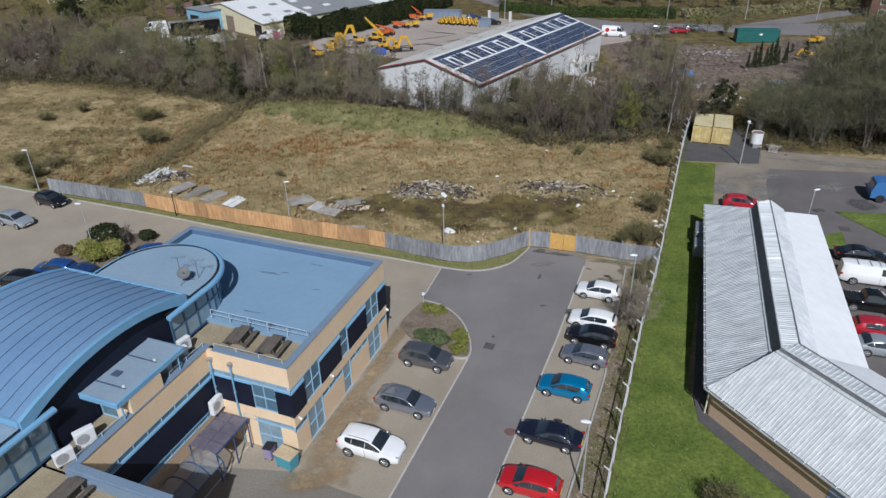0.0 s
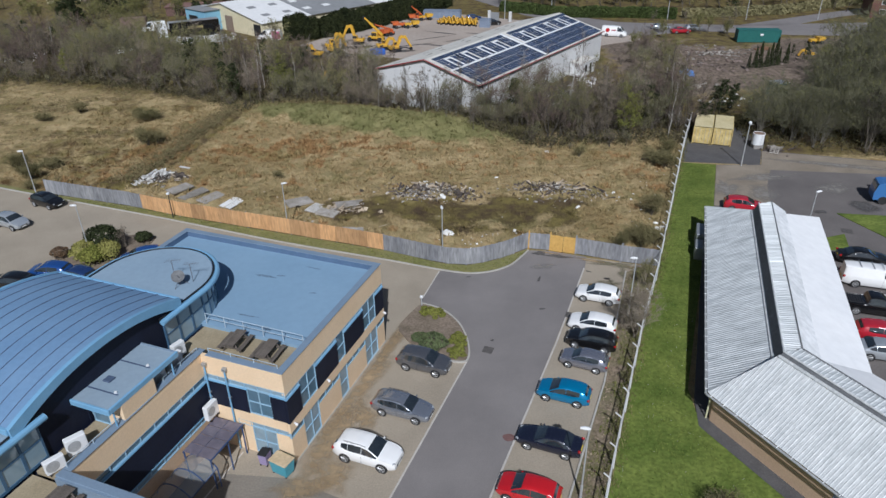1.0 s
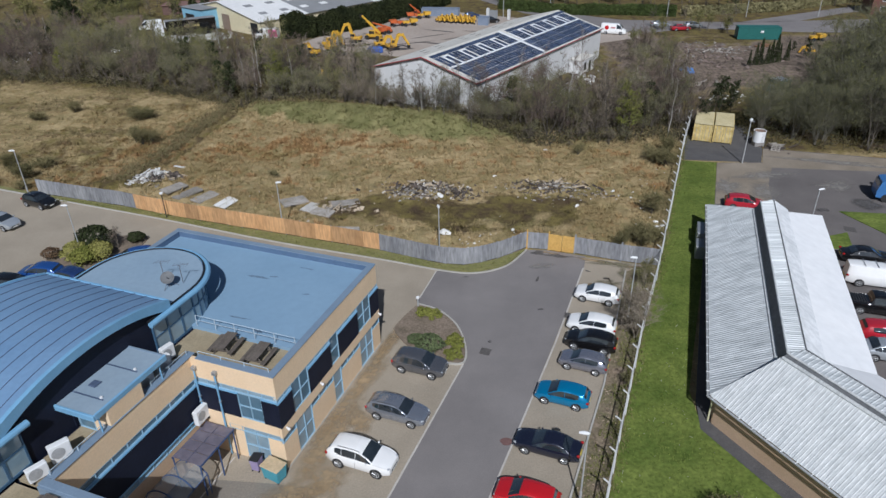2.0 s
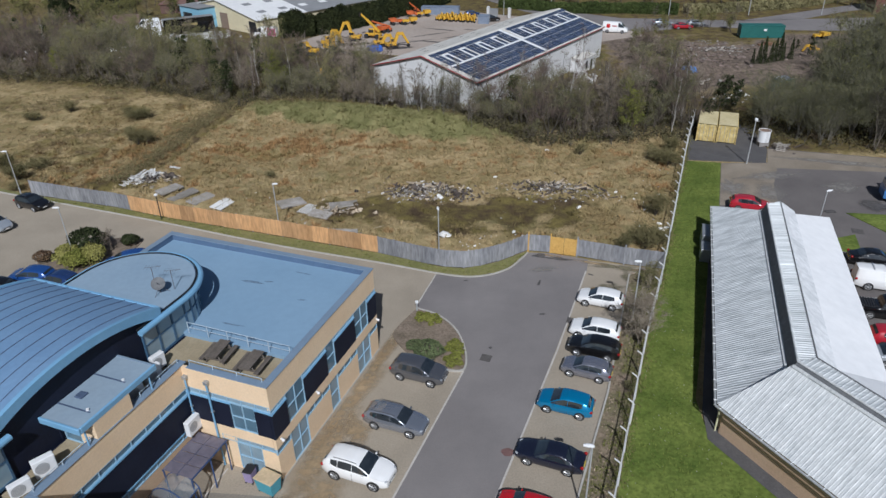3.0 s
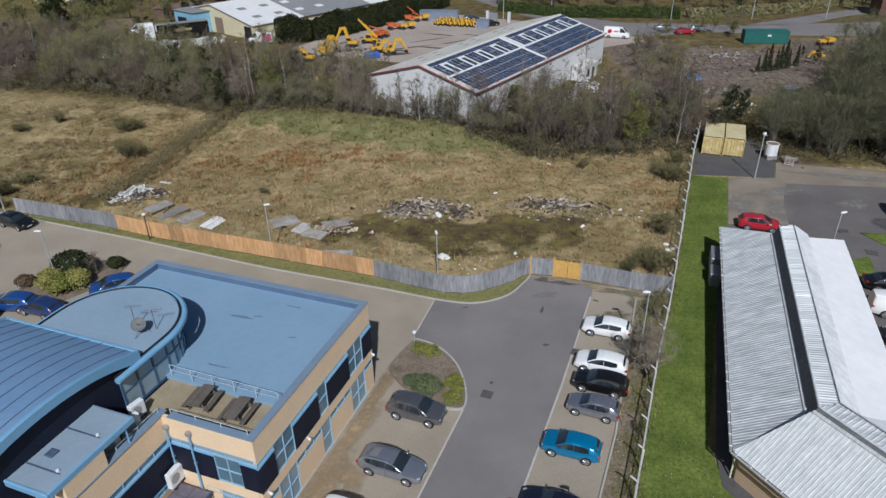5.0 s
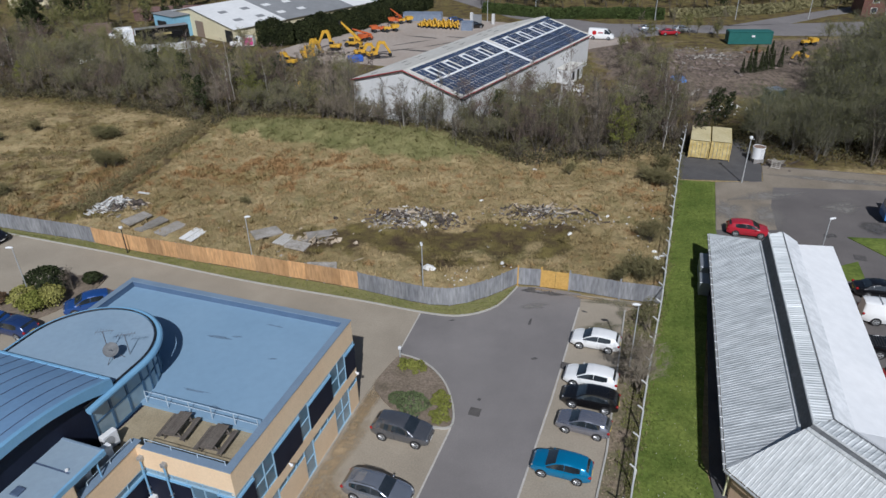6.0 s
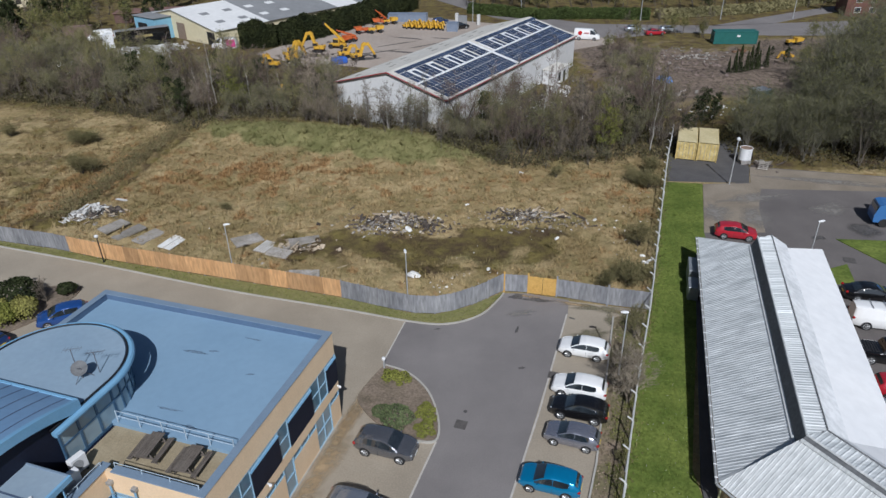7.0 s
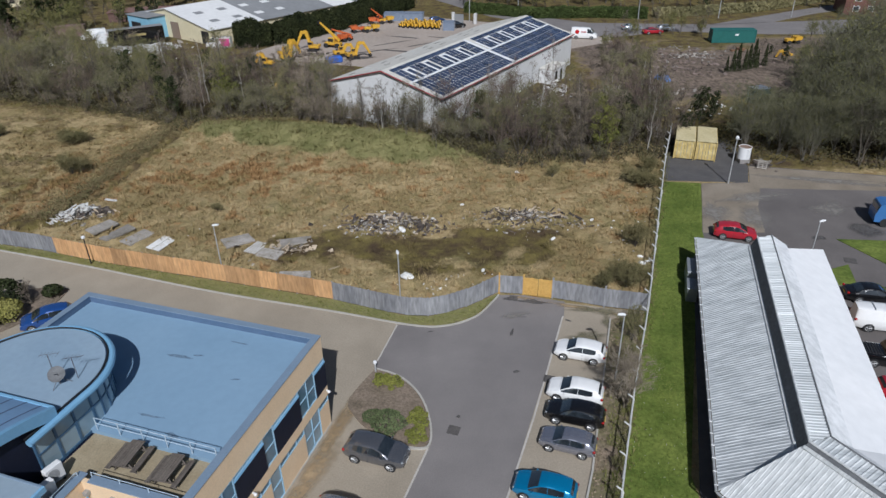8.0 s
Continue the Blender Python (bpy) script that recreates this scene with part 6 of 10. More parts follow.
class Shape:
    """Gathers tubes, ribbons and leaves as plain lists for one mesh."""

    def __init__(self):
        self.v, self.f = [], []

    def tube(self, pts, radii, sides=4):
        base_ = len(self.v)
        for i, p in enumerate(pts):
            d = (pts[min(i + 1, len(pts) - 1)] - pts[max(i - 1, 0)]).normalized()
            a = d.orthogonal().normalized()
            b = d.cross(a)
            for k in range(sides):
                c, s = math.cos(k * math.tau / sides) * radii[i], math.sin(k * math.tau / sides) * radii[i]
                self.v.append(tuple(p + a * c + b * s))
        for i in range(len(pts) - 1):
            for k in range(sides):
                q = base_ + i * sides
                self.f.append((q + k, q + (k + 1) % sides, q + sides + (k + 1) % sides, q + sides + k))

    def blade(self, p, q, w_, side):
        n = len(self.v)
        self.v += [tuple(p - side * w_), tuple(p + side * w_), tuple(q)]
        self.f.append((n, n + 1, n + 2))

    def leaf(self, p, u, w_):
        n = len(self.v)
        self.v += [tuple(p - u), tuple(p + w_), tuple(p + u), tuple(p - w_)]
        self.f.append((n, n + 1, n + 2, n + 3))

    def mesh(self, name, material, smooth=False):
        me = bpy.data.meshes.new(name)
        me.from_pydata(self.v, [], self.f)
        me.materials.append(material)
        if smooth:
            me.shade_smooth()
        return me


def rand_dir(rng, up=0.0):
    v = Vector((rng.gauss(0, 1), rng.gauss(0, 1), rng.gauss(0, 1) + up))
    return v.normalized()


def grow_tree(seed, height, spread, stems=1, limbs=15, twigs=10, leaves=260, leaf_size=0.10, start=0.25, thick=1.0, rise=0.0):
    """Meshes of one bare or budding tree: stems with limbs, twigs, and leaves."""
    rng = random.Random(seed)
    wood, twig, leaf = Shape(), Shape(), Shape()
    for s in range(stems):
        lean = Vector((rng.uniform(-1, 1), rng.uniform(-1, 1), 0)) * (0.10 if stems == 1 else 0.32)
        h = height * rng.uniform(0.85, 1.0)
        pts = [Vector((0, 0, -0.1)) + Vector((rng.uniform(-0.2, 0.2), rng.uniform(-0.2, 0.2), 0)) * (stems > 1)]
        for i in range(1, 7):
            t = i / 6
            pts.append(Vector((lean.x * h * t + rng.gauss(0, 0.07), lean.y * h * t + rng.gauss(0, 0.07), h * t)))
        r0 = (0.0095 * height + 0.012) * thick
        wood.tube(pts, [r0 * (1 - 0.9 * i / 6) + 0.010 for i in range(7)], 5)
        for k in range(limbs // stems):
            t = rng.uniform(start, 0.97)
            i = min(5, int(t * 6))
            at = pts[i].lerp(pts[i + 1], t * 6 - i)
            az, el = rng.uniform(0, math.tau), rng.uniform(0.45, 1.05) + rise
            ln = spread * (1.05 - 0.6 * t) * rng.uniform(0.7, 1.15)
            d = Vector((math.cos(az) * math.cos(el), math.sin(az) * math.cos(el), math.sin(el)))
            lp = [at]
            for j in range(1, 4):
                d = (d + Vector((rng.gauss(0, 0.16), rng.gauss(0, 0.16), 0.14))).normalized()
                lp.append(lp[-1] + d * ln / 3)
            rb = r0 * (1 - 0.8 * t) * 0.42 + 0.006
            wood.tube(lp, [rb, rb * 0.75, rb * 0.5, rb * 0.25], 4)
            for m in range(5):
                tt = rng.uniform(0.3, 1.0) * 3
                j = min(2, int(tt))
                p = lp[j].lerp(lp[j + 1], tt - j)
                d2 = (d + rand_dir(rng, 0.25) * 0.95).normalized()
                l2 = ln * rng.uniform(0.25, 0.5)
                q = p + d2 * l2
                side = d2.cross(rand_dir(rng)).normalized()
                twig.blade(p, q, 0.014, side)
                for n in range(twigs * 2):
                    t3 = rng.uniform(0.2, 1)
                    p3 = p.lerp(q, t3)
                    d3 = (d2 + rand_dir(rng, 0.3) * 0.9).normalized()
                    q3 = p3 + d3 * l2 * rng.uniform(0.4, 1.0)
                    twig.blade(p3, q3, 0.006 + 0.006 * rng.random(), d3.cross(rand_dir(rng)).normalized())
                    if leaves and rng.random() < leaves / (limbs * 10 * twigs):
                        u = rand_dir(rng) * leaf_size * rng.uniform(0.6, 1.3)
                        leaf.leaf(q3, u, u.cross(rand_dir(rng)).normalized() * leaf_size * 0.6)
    return wood, twig, leaf


def tree_kind(seed, label, bark=None, twig_mat=None, leaf_mat=None, **kw):
    wood, twig, leaf = grow_tree(seed, **kw)
    t = root("tree", pose(0, 0, -400), label, "tree", "woodland trees")
    for name, shape, mat in (("trunk", wood, bark or M_bark), ("crown", twig, twig_mat or M_twig), ("leaves", leaf, leaf_mat or M_leaf)):
        if shape.f:
            ob = new(name, shape.mesh(name, mat, name == "trunk"))
            ob.parent = t
    return t


def wood_stuff(name, kinds, spots, rng, label, lo=0.8, hi=1.15):
    """Far trees, joined as one object that keeps the three materials."""
    vs_, fs_, mi, mats, off = [], [], [], [], 0
    for x, y, k, sc in spots:
        m = Matrix.Translation((x, y, ground_height(x, y) - 0.05)) @ Matrix.Rotation(rng.uniform(0, math.tau), 4, "Z") @ Matrix.Scale(sc * rng.uniform(lo, hi), 4)
        rot, loc = np.array(m.to_3x3()), np.array(m.translation)
        for ch in kinds[k].children:
            co = np.empty(len(ch.data.vertices) * 3)
            ch.data.vertices.foreach_get("co", co)
            mat = ch.data.materials[0]
            if mat not in mats:
                mats.append(mat)
            vs_.append(co.reshape(-1, 3) @ rot.T + loc)
            for p in ch.data.polygons:
                fs_.append([off + i for i in p.vertices])
            mi += [mats.index(mat)] * len(ch.data.polygons)
            off += len(ch.data.vertices)
    me = bpy.data.meshes.new(name)
    me.from_pydata(np.concatenate(vs_).tolist(), [], fs_)
    for mat in mats:
        me.materials.append(mat)
    me.polygons.foreach_set("material_index", mi)
    return tagged(new(name, me), label, "woodland", kind="stuff")


def drop_kinds(kinds):
    for t in kinds:
        for o in (*t.children_recursive, t):
            bpy.data.objects.remove(o)


def scatter(kinds, spots, rng, lo=0.8, hi=1.15):
    """Stand a tree at each spot; the first use of a kind moves the one that was built."""
    used = set()
    for n, (x, y, k, sc) in enumerate(spots):
        m = Matrix.Translation((x, y, ground_height(x, y) - 0.05)) @ Matrix.Rotation(rng.uniform(0, math.tau), 4, "Z") @ Matrix.Scale(sc * rng.uniform(lo, hi), 4)
        if k not in used:
            kinds[k].matrix_basis = m
            used.add(k)
        else:
            c = copy_thing(kinds[k], Matrix())
            c.matrix_basis = m
    for k, t in enumerate(kinds):
        if k not in used:
            for o in (*t.children_recursive, t):
                bpy.data.objects.remove(o)


wood_kinds = [
    tree_kind(1, "bare grey-brown young tree in the belt", height=9.0, spread=3.2, limbs=18, leaves=60, leaf_size=0.07),
    tree_kind(2, "bare multi-stemmed tree in the belt", height=7.8, spread=3.2, stems=3, limbs=21, leaves=60, leaf_size=0.07, twig_mat=M_twig_red),
    tree_kind(3, "budding olive tree in the belt", height=9.5, spread=3.6, limbs=18, leaves=480, leaf_size=0.08, twig_mat=M_twig_olive),
    tree_kind(4, "budding olive many-stemmed sallow in the belt", height=6.2, spread=3.6, stems=5, limbs=25, twigs=11, leaves=520, leaf_size=0.08, twig_mat=M_twig_sallow, start=0.15),
    tree_kind(5, "slender pale birch in the belt", bark=M_birch, height=10.0, spread=2.0, limbs=18, twigs=7, leaves=0, start=0.3, twig_mat=M_twig_red, thick=0.85),
    tree_kind(6, "bare brown thicket tree in the belt", height=6.0, spread=3.0, stems=3, limbs=21, leaves=90, leaf_size=0.07, start=0.12),
    tree_kind(7, "lime-green leafing tree in the belt", height=6.5, spread=2.6, limbs=16, leaves=1300, leaf_size=0.10, leaf_mat=M_leaf_lime, twig_mat=M_twig_olive, start=0.12),
    tree_kind(8, "dark ivy-clad tree in the belt", height=7.0, spread=2.2, limbs=18, leaves=1500, leaf_size=0.14, leaf_mat=M_leaf_dk, start=0.05),
    tree_kind(9, "wide budding willow with pale branches", bark=M_pale_bark, height=8.0, spread=5.2, stems=6, limbs=42, twigs=14, leaves=900, leaf_size=0.08, twig_mat=M_twig_willow, leaf_mat=M_leaf, start=0.12, thick=0.9),
    tree_kind(10, "bare tree of the right-hand wood, its twigs coloured dark for shade", height=7.5, spread=3.4, stems=2, limbs=20, twigs=11, leaves=150, twig_mat=M_twig_shade, leaf_mat=M_leaf_dk, start=0.1),
    tree_kind(12, "sparse tall bare tree before the shed", height=9.0, spread=2.2, limbs=12, twigs=6, leaves=20, leaf_size=0.06, start=0.3, thick=0.7, bark=M_grey_bark),
    tree_kind(13, "low tangled thorn in the belt", height=3.4, spread=2.4, stems=6, limbs=30, twigs=8, leaves=420, leaf_size=0.07, leaf_mat=M_leaf, start=0.05, thick=1.2),
]
rng = random.Random(11)


def front_edge(x):
    """Where the belt of trees begins, going away from the fence."""
    return float(np.interp(x, (-110, -89, -71, -52, -36, -31, -18, -10, 4, 12, 20, 31, 38), (133, 131, 129, 122, 111, 114, 113, 109.5, 99, 92, 93.5, 94, 97)) + 1.6 * noise.noise(Vector((x * 0.22, 3, 71))) + 0.9 * noise.noise(Vector((x * 0.7, 8, 72))))


def back_edge(x):
    return float(np.interp(x, (-110, -80, -60, -40, -28, -12, 0, 4, 31, 38), (178, 172, 152, 146, 141, 134, 128, 101, 121, 117)))


def in_shed(x, y):
    dx, dy = x - 3.7, y - 102.4
    c, s = math.cos(radians(56.2)), math.sin(radians(56.2))
    lx, ly = dx * c + dy * s, -dx * s + dy * c
    return -2.0 < lx < 51 and -1.4 < ly < 23


spots, tries = [], 0
while len(spots) < 530 and tries < 14000:
    tries += 1
    x = rng.uniform(-108, 37)
    f, b = front_edge(x), back_edge(x)
    if b < f + 1:
        b = f + 6
    y = f + (b - f) * rng.random() ** 1.25
    if in_shed(x, y) or any((x - p[0]) ** 2 + (y - p[1]) ** 2 < 2.3 for p in spots):
        continue
    green = noise.noise(Vector((x * 0.05, y * 0.05, 50)))
    k = rng.choice((0, 1, 5, 0, 1, 2, 11, 5, 4, 1)) if green < 0.02 else rng.choice((2, 3, 3, 2, 3, 0, 1, 11, 5))
    if rng.random() < 0.04:
        k = 6
    if rng.random() < 0.05:
        k = 7
    tall = 1.0 + 0.35 * noise.noise(Vector((x * 0.12, y * 0.12, 81)))
    spots.append((x, y, k, (rng.uniform(0.5, 0.95) if y - f < 4 else rng.uniform(0.62, 1.18)) * tall - 0.42 * soft((y - f) / (b - f), 0.3, 1.0)))
for k in range(60):
    x = rng.uniform(-100, 30)
    spots.append((x, front_edge(x) - rng.random() ** 2 * 4.0, rng.choice((11, 11, 3, 5)), rng.uniform(0.25, 0.6)))
for x, y, k, sc in ((24.3, 93.2, 6, 0.95), (25.2, 94.0, 6, 0.8), (15.5, 94.5, 3, 0.8), (18, 95, 2, 0.8), (21.0, 110.5, 4, 1.25), (17.5, 100.5, 4, 1.1), (24.0, 104.0, 4, 1.05), (-29, 116.5, 6, 0.7), (32, 97.5, 3, 1.0), (28, 101, 3, 1.1), (29, 96, 3, 1.0), (34.5, 100.5, 4, 0.9), (35.2, 103, 4, 1.0), (33.8, 103, 4, 0.95)):
    spots.append((x, y, k, sc))


def beside_shed(lx, ly):
    c, s_ = math.cos(radians(56.2)), math.sin(radians(56.2))
    return 3.7 + lx * c - ly * s_, 102.4 + lx * s_ + ly * c


for k in range(34):
    spots.append((*beside_shed(rng.uniform(-6.0, -1.4), -2.0 + k * 0.7), rng.choice((10, 10, 11, 10, 11, 10)), rng.uniform(0.6, 0.95)))
for k in range(20):
    spots.append((*beside_shed(-1.5 + k * 1.15, rng.uniform(-5.5, -1.6)), rng.choice((10, 5, 10, 1, 3, 11)), rng.uniform(0.65, 1.0) * (1 - 0.012 * k)))
for k in range(48):
    spots.append((rng.uniform(33.5, 44.5), rng.uniform(116, 146), rng.choice((3, 5, 1, 11)), rng.uniform(0.35, 0.7)))
for k in range(22):
    spots.append((*beside_shed(rng.uniform(-7.0, -1.2), rng.uniform(-4, 22)), rng.choice((10, 10, 5, 0, 11, 10, 4)), rng.uniform(0.5, 0.9)))
for k in range(14):
    spots.append((*beside_shed(rng.uniform(-2, 24), rng.uniform(-9, -1.6)), rng.choice((10, 10, 0, 1, 5, 4)), rng.uniform(0.6, 1.05)))
# woods on the far side of the storage yard
tries = 0
while len(spots) < 910 and tries < 6000:
    tries += 1
    x, y = rng.uniform(43.5, 105), rng.uniform(86, 140)
    edge = 90 - (x - 43.5) * 0.29
    limit = 101 + max(0, x - 52) * 0.95
    if y < edge + 1.0 or y > min(limit, 150) or any((x - p[0]) ** 2 + (y - p[1]) ** 2 < 5.0 for p in spots):
        continue
    spots.append((x, y, rng.choice((8, 8, 9, 8, 8, 9)), rng.uniform(0.62, 0.92) + 0.62 * soft(x, 50, 66)))
for x, y in ((41.0, 104.0), (42.4, 105.4), (43.9, 104.5), (44.8, 107)):
    spots.append((x, y, 7, 0.75))
spots.sort(key=lambda p: p[1] - 0.1 * abs(p[0]))
wood_stuff("woodland", wood_kinds, spots[270:], rng, "dense bare and budding woodland behind the tree belt")
scatter(wood_kinds, spots[:270], rng)

# trees and hedges beyond the yards
far_kinds = [
    tree_kind(21, "bare tree beyond the yards", height=8, spread=3.4, limbs=16, leaves=0),
    tree_kind(22, "budding olive tree beyond the yards", height=8, spread=3.6, stems=2, limbs=18, leaves=420, leaf_size=0.2, twig_mat=M_twig_olive),
    tree_kind(23, "dark evergreen tree beyond the yards", height=8, spread=2.6, limbs=20, leaves=1100, leaf_size=0.26, leaf_mat=M_leaf_dk, start=0.05),
]
far = []
tries = 0
while len(far) < 420 and tries < 16000:
    tries += 1
    x, y = rng.uniform(-150, 160), rng.uniform(160, 262)
    left_wood = x < -66 and y > 178 + max(0, (x + 85) * 0.6)
    top_wood = y > (216 if x < 16 else 201) - 0.05 * x and -26 < x < 120 and not (4 < x < 14)
    right_wood = x > 60 and y > 196 + max(0, (x - 60) * 0.28)
    if (-100 < x < -55 and 196 < y < 212) or (-140 < x < -112 and y < 245) or not (left_wood or top_wood or right_wood) or any((x - p[0]) ** 2 + (y - p[1]) ** 2 < 6 for p in far):
        continue
    far.append((x, y, rng.choice((0, 1, 1, 2)), 1.0))
for x, y in ((62, 177), (-95, 175), (-100, 168), (-104, 180), (-90, 190), (60, 168), (88, 160), (95, 158)):
    far.append((x, y, 1, 0.6))
for k in range(46):
    far.append((rng.uniform(66, 100), rng.uniform(126, 150), rng.choice((0, 1, 1, 2)), rng.uniform(0.28, 0.55)))
for k in range(16):
    far.append((rng.uniform(44, 70), rng.uniform(162, 174), rng.choice((0, 1)), rng.uniform(0.3, 0.6)))
for k in range(14):
    far.append((rng.uniform(40, 47), rng.uniform(138, 160), rng.choice((0, 1)), rng.uniform(0.3, 0.5)))
wood_stuff("far_woodland", far_kinds, far, rng, "bare and evergreen woodland beyond the yards")
drop_kinds(far_kinds)

# small upright conifers on the spoil ground
con = root("conifer", pose(0, 0, 0), "small dark upright conifer on the spoil ground", "tree", "small conifers")
sh, tr = Shape(), Shape()
r2 = random.Random(5)
tr.tube([Vector((0, 0, 0)), Vector((0, 0, 2.5)), Vector((0.05, 0, 5.0))], [0.1, 0.07, 0.02], 5)
for k in range(900):
    t = r2.random()
    rr = 0.75 * (1 - t) ** 0.8 * math.sqrt(r2.random()) + 0.03
    a = r2.uniform(0, math.tau)
    p = Vector((math.cos(a) * rr, math.sin(a) * rr, 0.2 + 4.9 * t))
    u = rand_dir(r2, 0.6) * 0.16
    sh.leaf(p, u, u.cross(rand_dir(r2)).normalized() * 0.06)
for name, s_, mat in (("trunk", tr, M_bark), ("crown", sh, M_leaf_dk)):
    ob = new(name, s_.mesh(name, mat))
    ob.parent = con
first = True
for x, y, sc in ((57.5, 130, 0.8), (58.8, 131, 1.0), (60.2, 131.2, 0.75), (61.5, 132.5, 0.9), (62.6, 133, 1.05), (63.8, 134, 0.7), (65.5, 134.5, 0.8), (56.2, 129.5, 0.6)):
    m = pose(x, y, ground_height(x, y) - 0.05) @ Matrix.Scale(sc, 4)
    if first:
        con.matrix_basis, first = m, False
    else:
        copy_thing(con, Matrix()).matrix_basis = m

# bare shrub in the planting strip and the shrub at the lawn's near end
strip_tree = tree_kind(31, "bare spreading shrub with fine grey twigs in the planting strip", height=4.4, spread=2.8, stems=11, limbs=44, twigs=8, rise=0.22, leaves=0, start=0.05, thick=0.6, bark=M_tan_twig, twig_mat=M_tan_twig)
strip_tree.matrix_basis = pose(14.7, 45.8, 0.05)
strip_two = tree_kind(32, "low bare shrub beside the bays", height=2.2, spread=1.6, stems=5, limbs=30, twigs=8, leaves=120, leaf_size=0.07, twig_mat=M_twig_olive, start=0.08)
strip_two.matrix_basis = pose(15.9, 49.5, 0.05)
for x, y, sc in ((17.4, 53.6, 0.8), (12.6, 40.2, 0.4), (18.2, 55.5, 0.7)):
    copy_thing(strip_two, Matrix()).matrix_basis = pose(x, y, 0.05, 0, 0, x * 77) @ Matrix.Scale(sc, 4)
lawn_bush = tree_kind(33, "round leafless bush on the lawn beside the brick unit", height=1.7, spread=1.5, stems=7, limbs=50, twigs=12, leaves=500, leaf_size=0.06, twig_mat=M_twig_olive, start=0.05)
lawn_bush.matrix_basis = pose(15.6, 27.9, 0.05) @ Matrix.Scale(0.9, 4)


def leafy_bush(seed, r, h, mat, label, n=1500, size=0.09):
    """A clipped or loose shrub: twiggy stems inside an uneven shell of small leaves."""
    rr = random.Random(seed)
    leaf, wood = Shape(), Shape()
    for k in range(14):
        d = rand_dir(rr, 1.0)
        wood.tube([Vector((0, 0, 0)), Vector((d.x * r * 0.4, d.y * r * 0.4, h * 0.35)), Vector((d.x * r * 0.8, d.y * r * 0.8, h * 0.75))], [0.05, 0.03, 0.012], 4)
    for k in range(n):
        d = rand_dir(rr)
        d.z = abs(d.z) if rr.random() < 0.9 else d.z
        lump = 1 + 0.22 * noise.noise(d * 2.2 + Vector((seed, 0, 0))) + 0.10 * noise.noise(d * 6 + Vector((seed, 9, 0)))
        q = (0.72 + 0.28 * rr.random() ** 0.5) * lump
        p = Vector((d.x * r * q, d.y * r * q, h * 0.42 + d.z * h * 0.56 * q))
        u = rand_dir(rr) * size * rr.uniform(0.7, 1.4)
        leaf.leaf(p, u, u.cross(d + rand_dir(rr) * 0.7).normalized() * size * 0.7)
    b = root("shrub", pose(0, 0, 0), label, "shrub", "planted shrubs")
    for name, s_, m_ in (("trunk", wood, M_bark), ("foliage", leaf, mat)):
        ob = new(name, s_.mesh(name, m_))
        ob.parent = b
    return b


M_leaf_gold = surf("golden_leaf", (0.20, 0.20, 0.05), (0.30, 0.28, 0.09), 0.8, 0.85, fine=3, fine_amt=0.3, bump=0, island=0.35, spec=0.2)
single("planting_bed", slab(smooth_path([(-41.4, 60.4), (-40.2, 58.2), (-36.6, 56.8), (-33.2, 60.6), (-32.6, 64.3), (-35.5, 64.6), (-38.6, 63.4), (-41.4, 60.4)], 4)[:-1], -0.2, 0.1), M_soil, "raised planting bed with clipped shrubs", "planting bed", "structure")
leafy_bush(41, 1.9, 2.5, M_leaf_dk, "large dark green rounded shrub in the bed", 2400, 0.12).matrix_basis = pose(-36.9, 61.8, 0.1)
leafy_bush(42, 1.35, 1.9, M_leaf_gold, "variegated gold clipped shrub in the bed", 2200, 0.10).matrix_basis = pose(-37.9, 59.6, 0.1)
leafy_bush(43, 1.2, 1.8, M_leaf_lime, "lime-green clipped shrub in the bed", 1900, 0.10).matrix_basis = pose(-36.6, 58.6, 0.1)
leafy_bush(44, 1.25, 1.9, M_leaf_gold, "golden clipped shrub in the bed", 1700, 0.10).matrix_basis = pose(-35.4, 59.6, 0.1)
leafy_bush(45, 0.9, 1.1, M_leaf_dk, "small dark shrub at the end of the bed", 900, 0.10).matrix_basis = pose(-33.3, 63.2, 0.1)
leafy_bush(46, 0.9, 1.1, surf("bronze_leaf", (0.09, 0.05, 0.03), (0.13, 0.085, 0.04), 1, 0.85, bump=0, island=0.4), "small bronze shrub at the end of the bed", 800, 0.09).matrix_basis = pose(-40.6, 59.9, 0.1)
bed_tree = tree_kind(34, "small bare shrub in the bed", height=2.4, spread=1.2, stems=3, limbs=18, twigs=7, leaves=0, start=0.2)
bed_tree.matrix_basis = pose(-34.8, 62.0, 0.1)
g1 = leafy_bush(47, 0.75, 0.7, M_leaf_lime, "low yellow-green shrub in the planting island", 700, 0.07)
g1.matrix_basis = pose(0.1, 44.0, 0.1) @ Matrix.Scale(0.7, 4)
for x, y, sc in ((-0.35, 45.2, 0.55), (0.1, 46.1, 0.5), (-2.3, 49.6, 0.65), (-1.3, 49.0, 0.5), (-0.2, 43.3, 0.6), (-2.9, 50.1, 0.4), (-1.9, 48.6, 0.35), (0.45, 43.4, 0.4), (0.3, 44.7, 0.7), (-0.1, 45.7, 0.6), (-2.7, 49.3, 0.75), (-2.0, 49.2, 0.6), (-1.6, 49.5, 0.6), (0.35, 45.5, 0.6), (-0.5, 43.9, 0.5)):
    copy_thing(g1, Matrix()).matrix_basis = pose(x, y, 0.1, 0, 0, x * 300) @ Matrix.Scale(sc, 4)
g2 = leafy_bush(48, 1.25, 0.85, surf("rosemary_leaf", (0.065, 0.090, 0.035), (0.110, 0.135, 0.055), 1, 0.85, bump=0, island=0.4), "spreading grey-green shrub in the planting island", 1500, 0.08)
g2.matrix_basis = pose(-2.0, 44.8, 0.1)
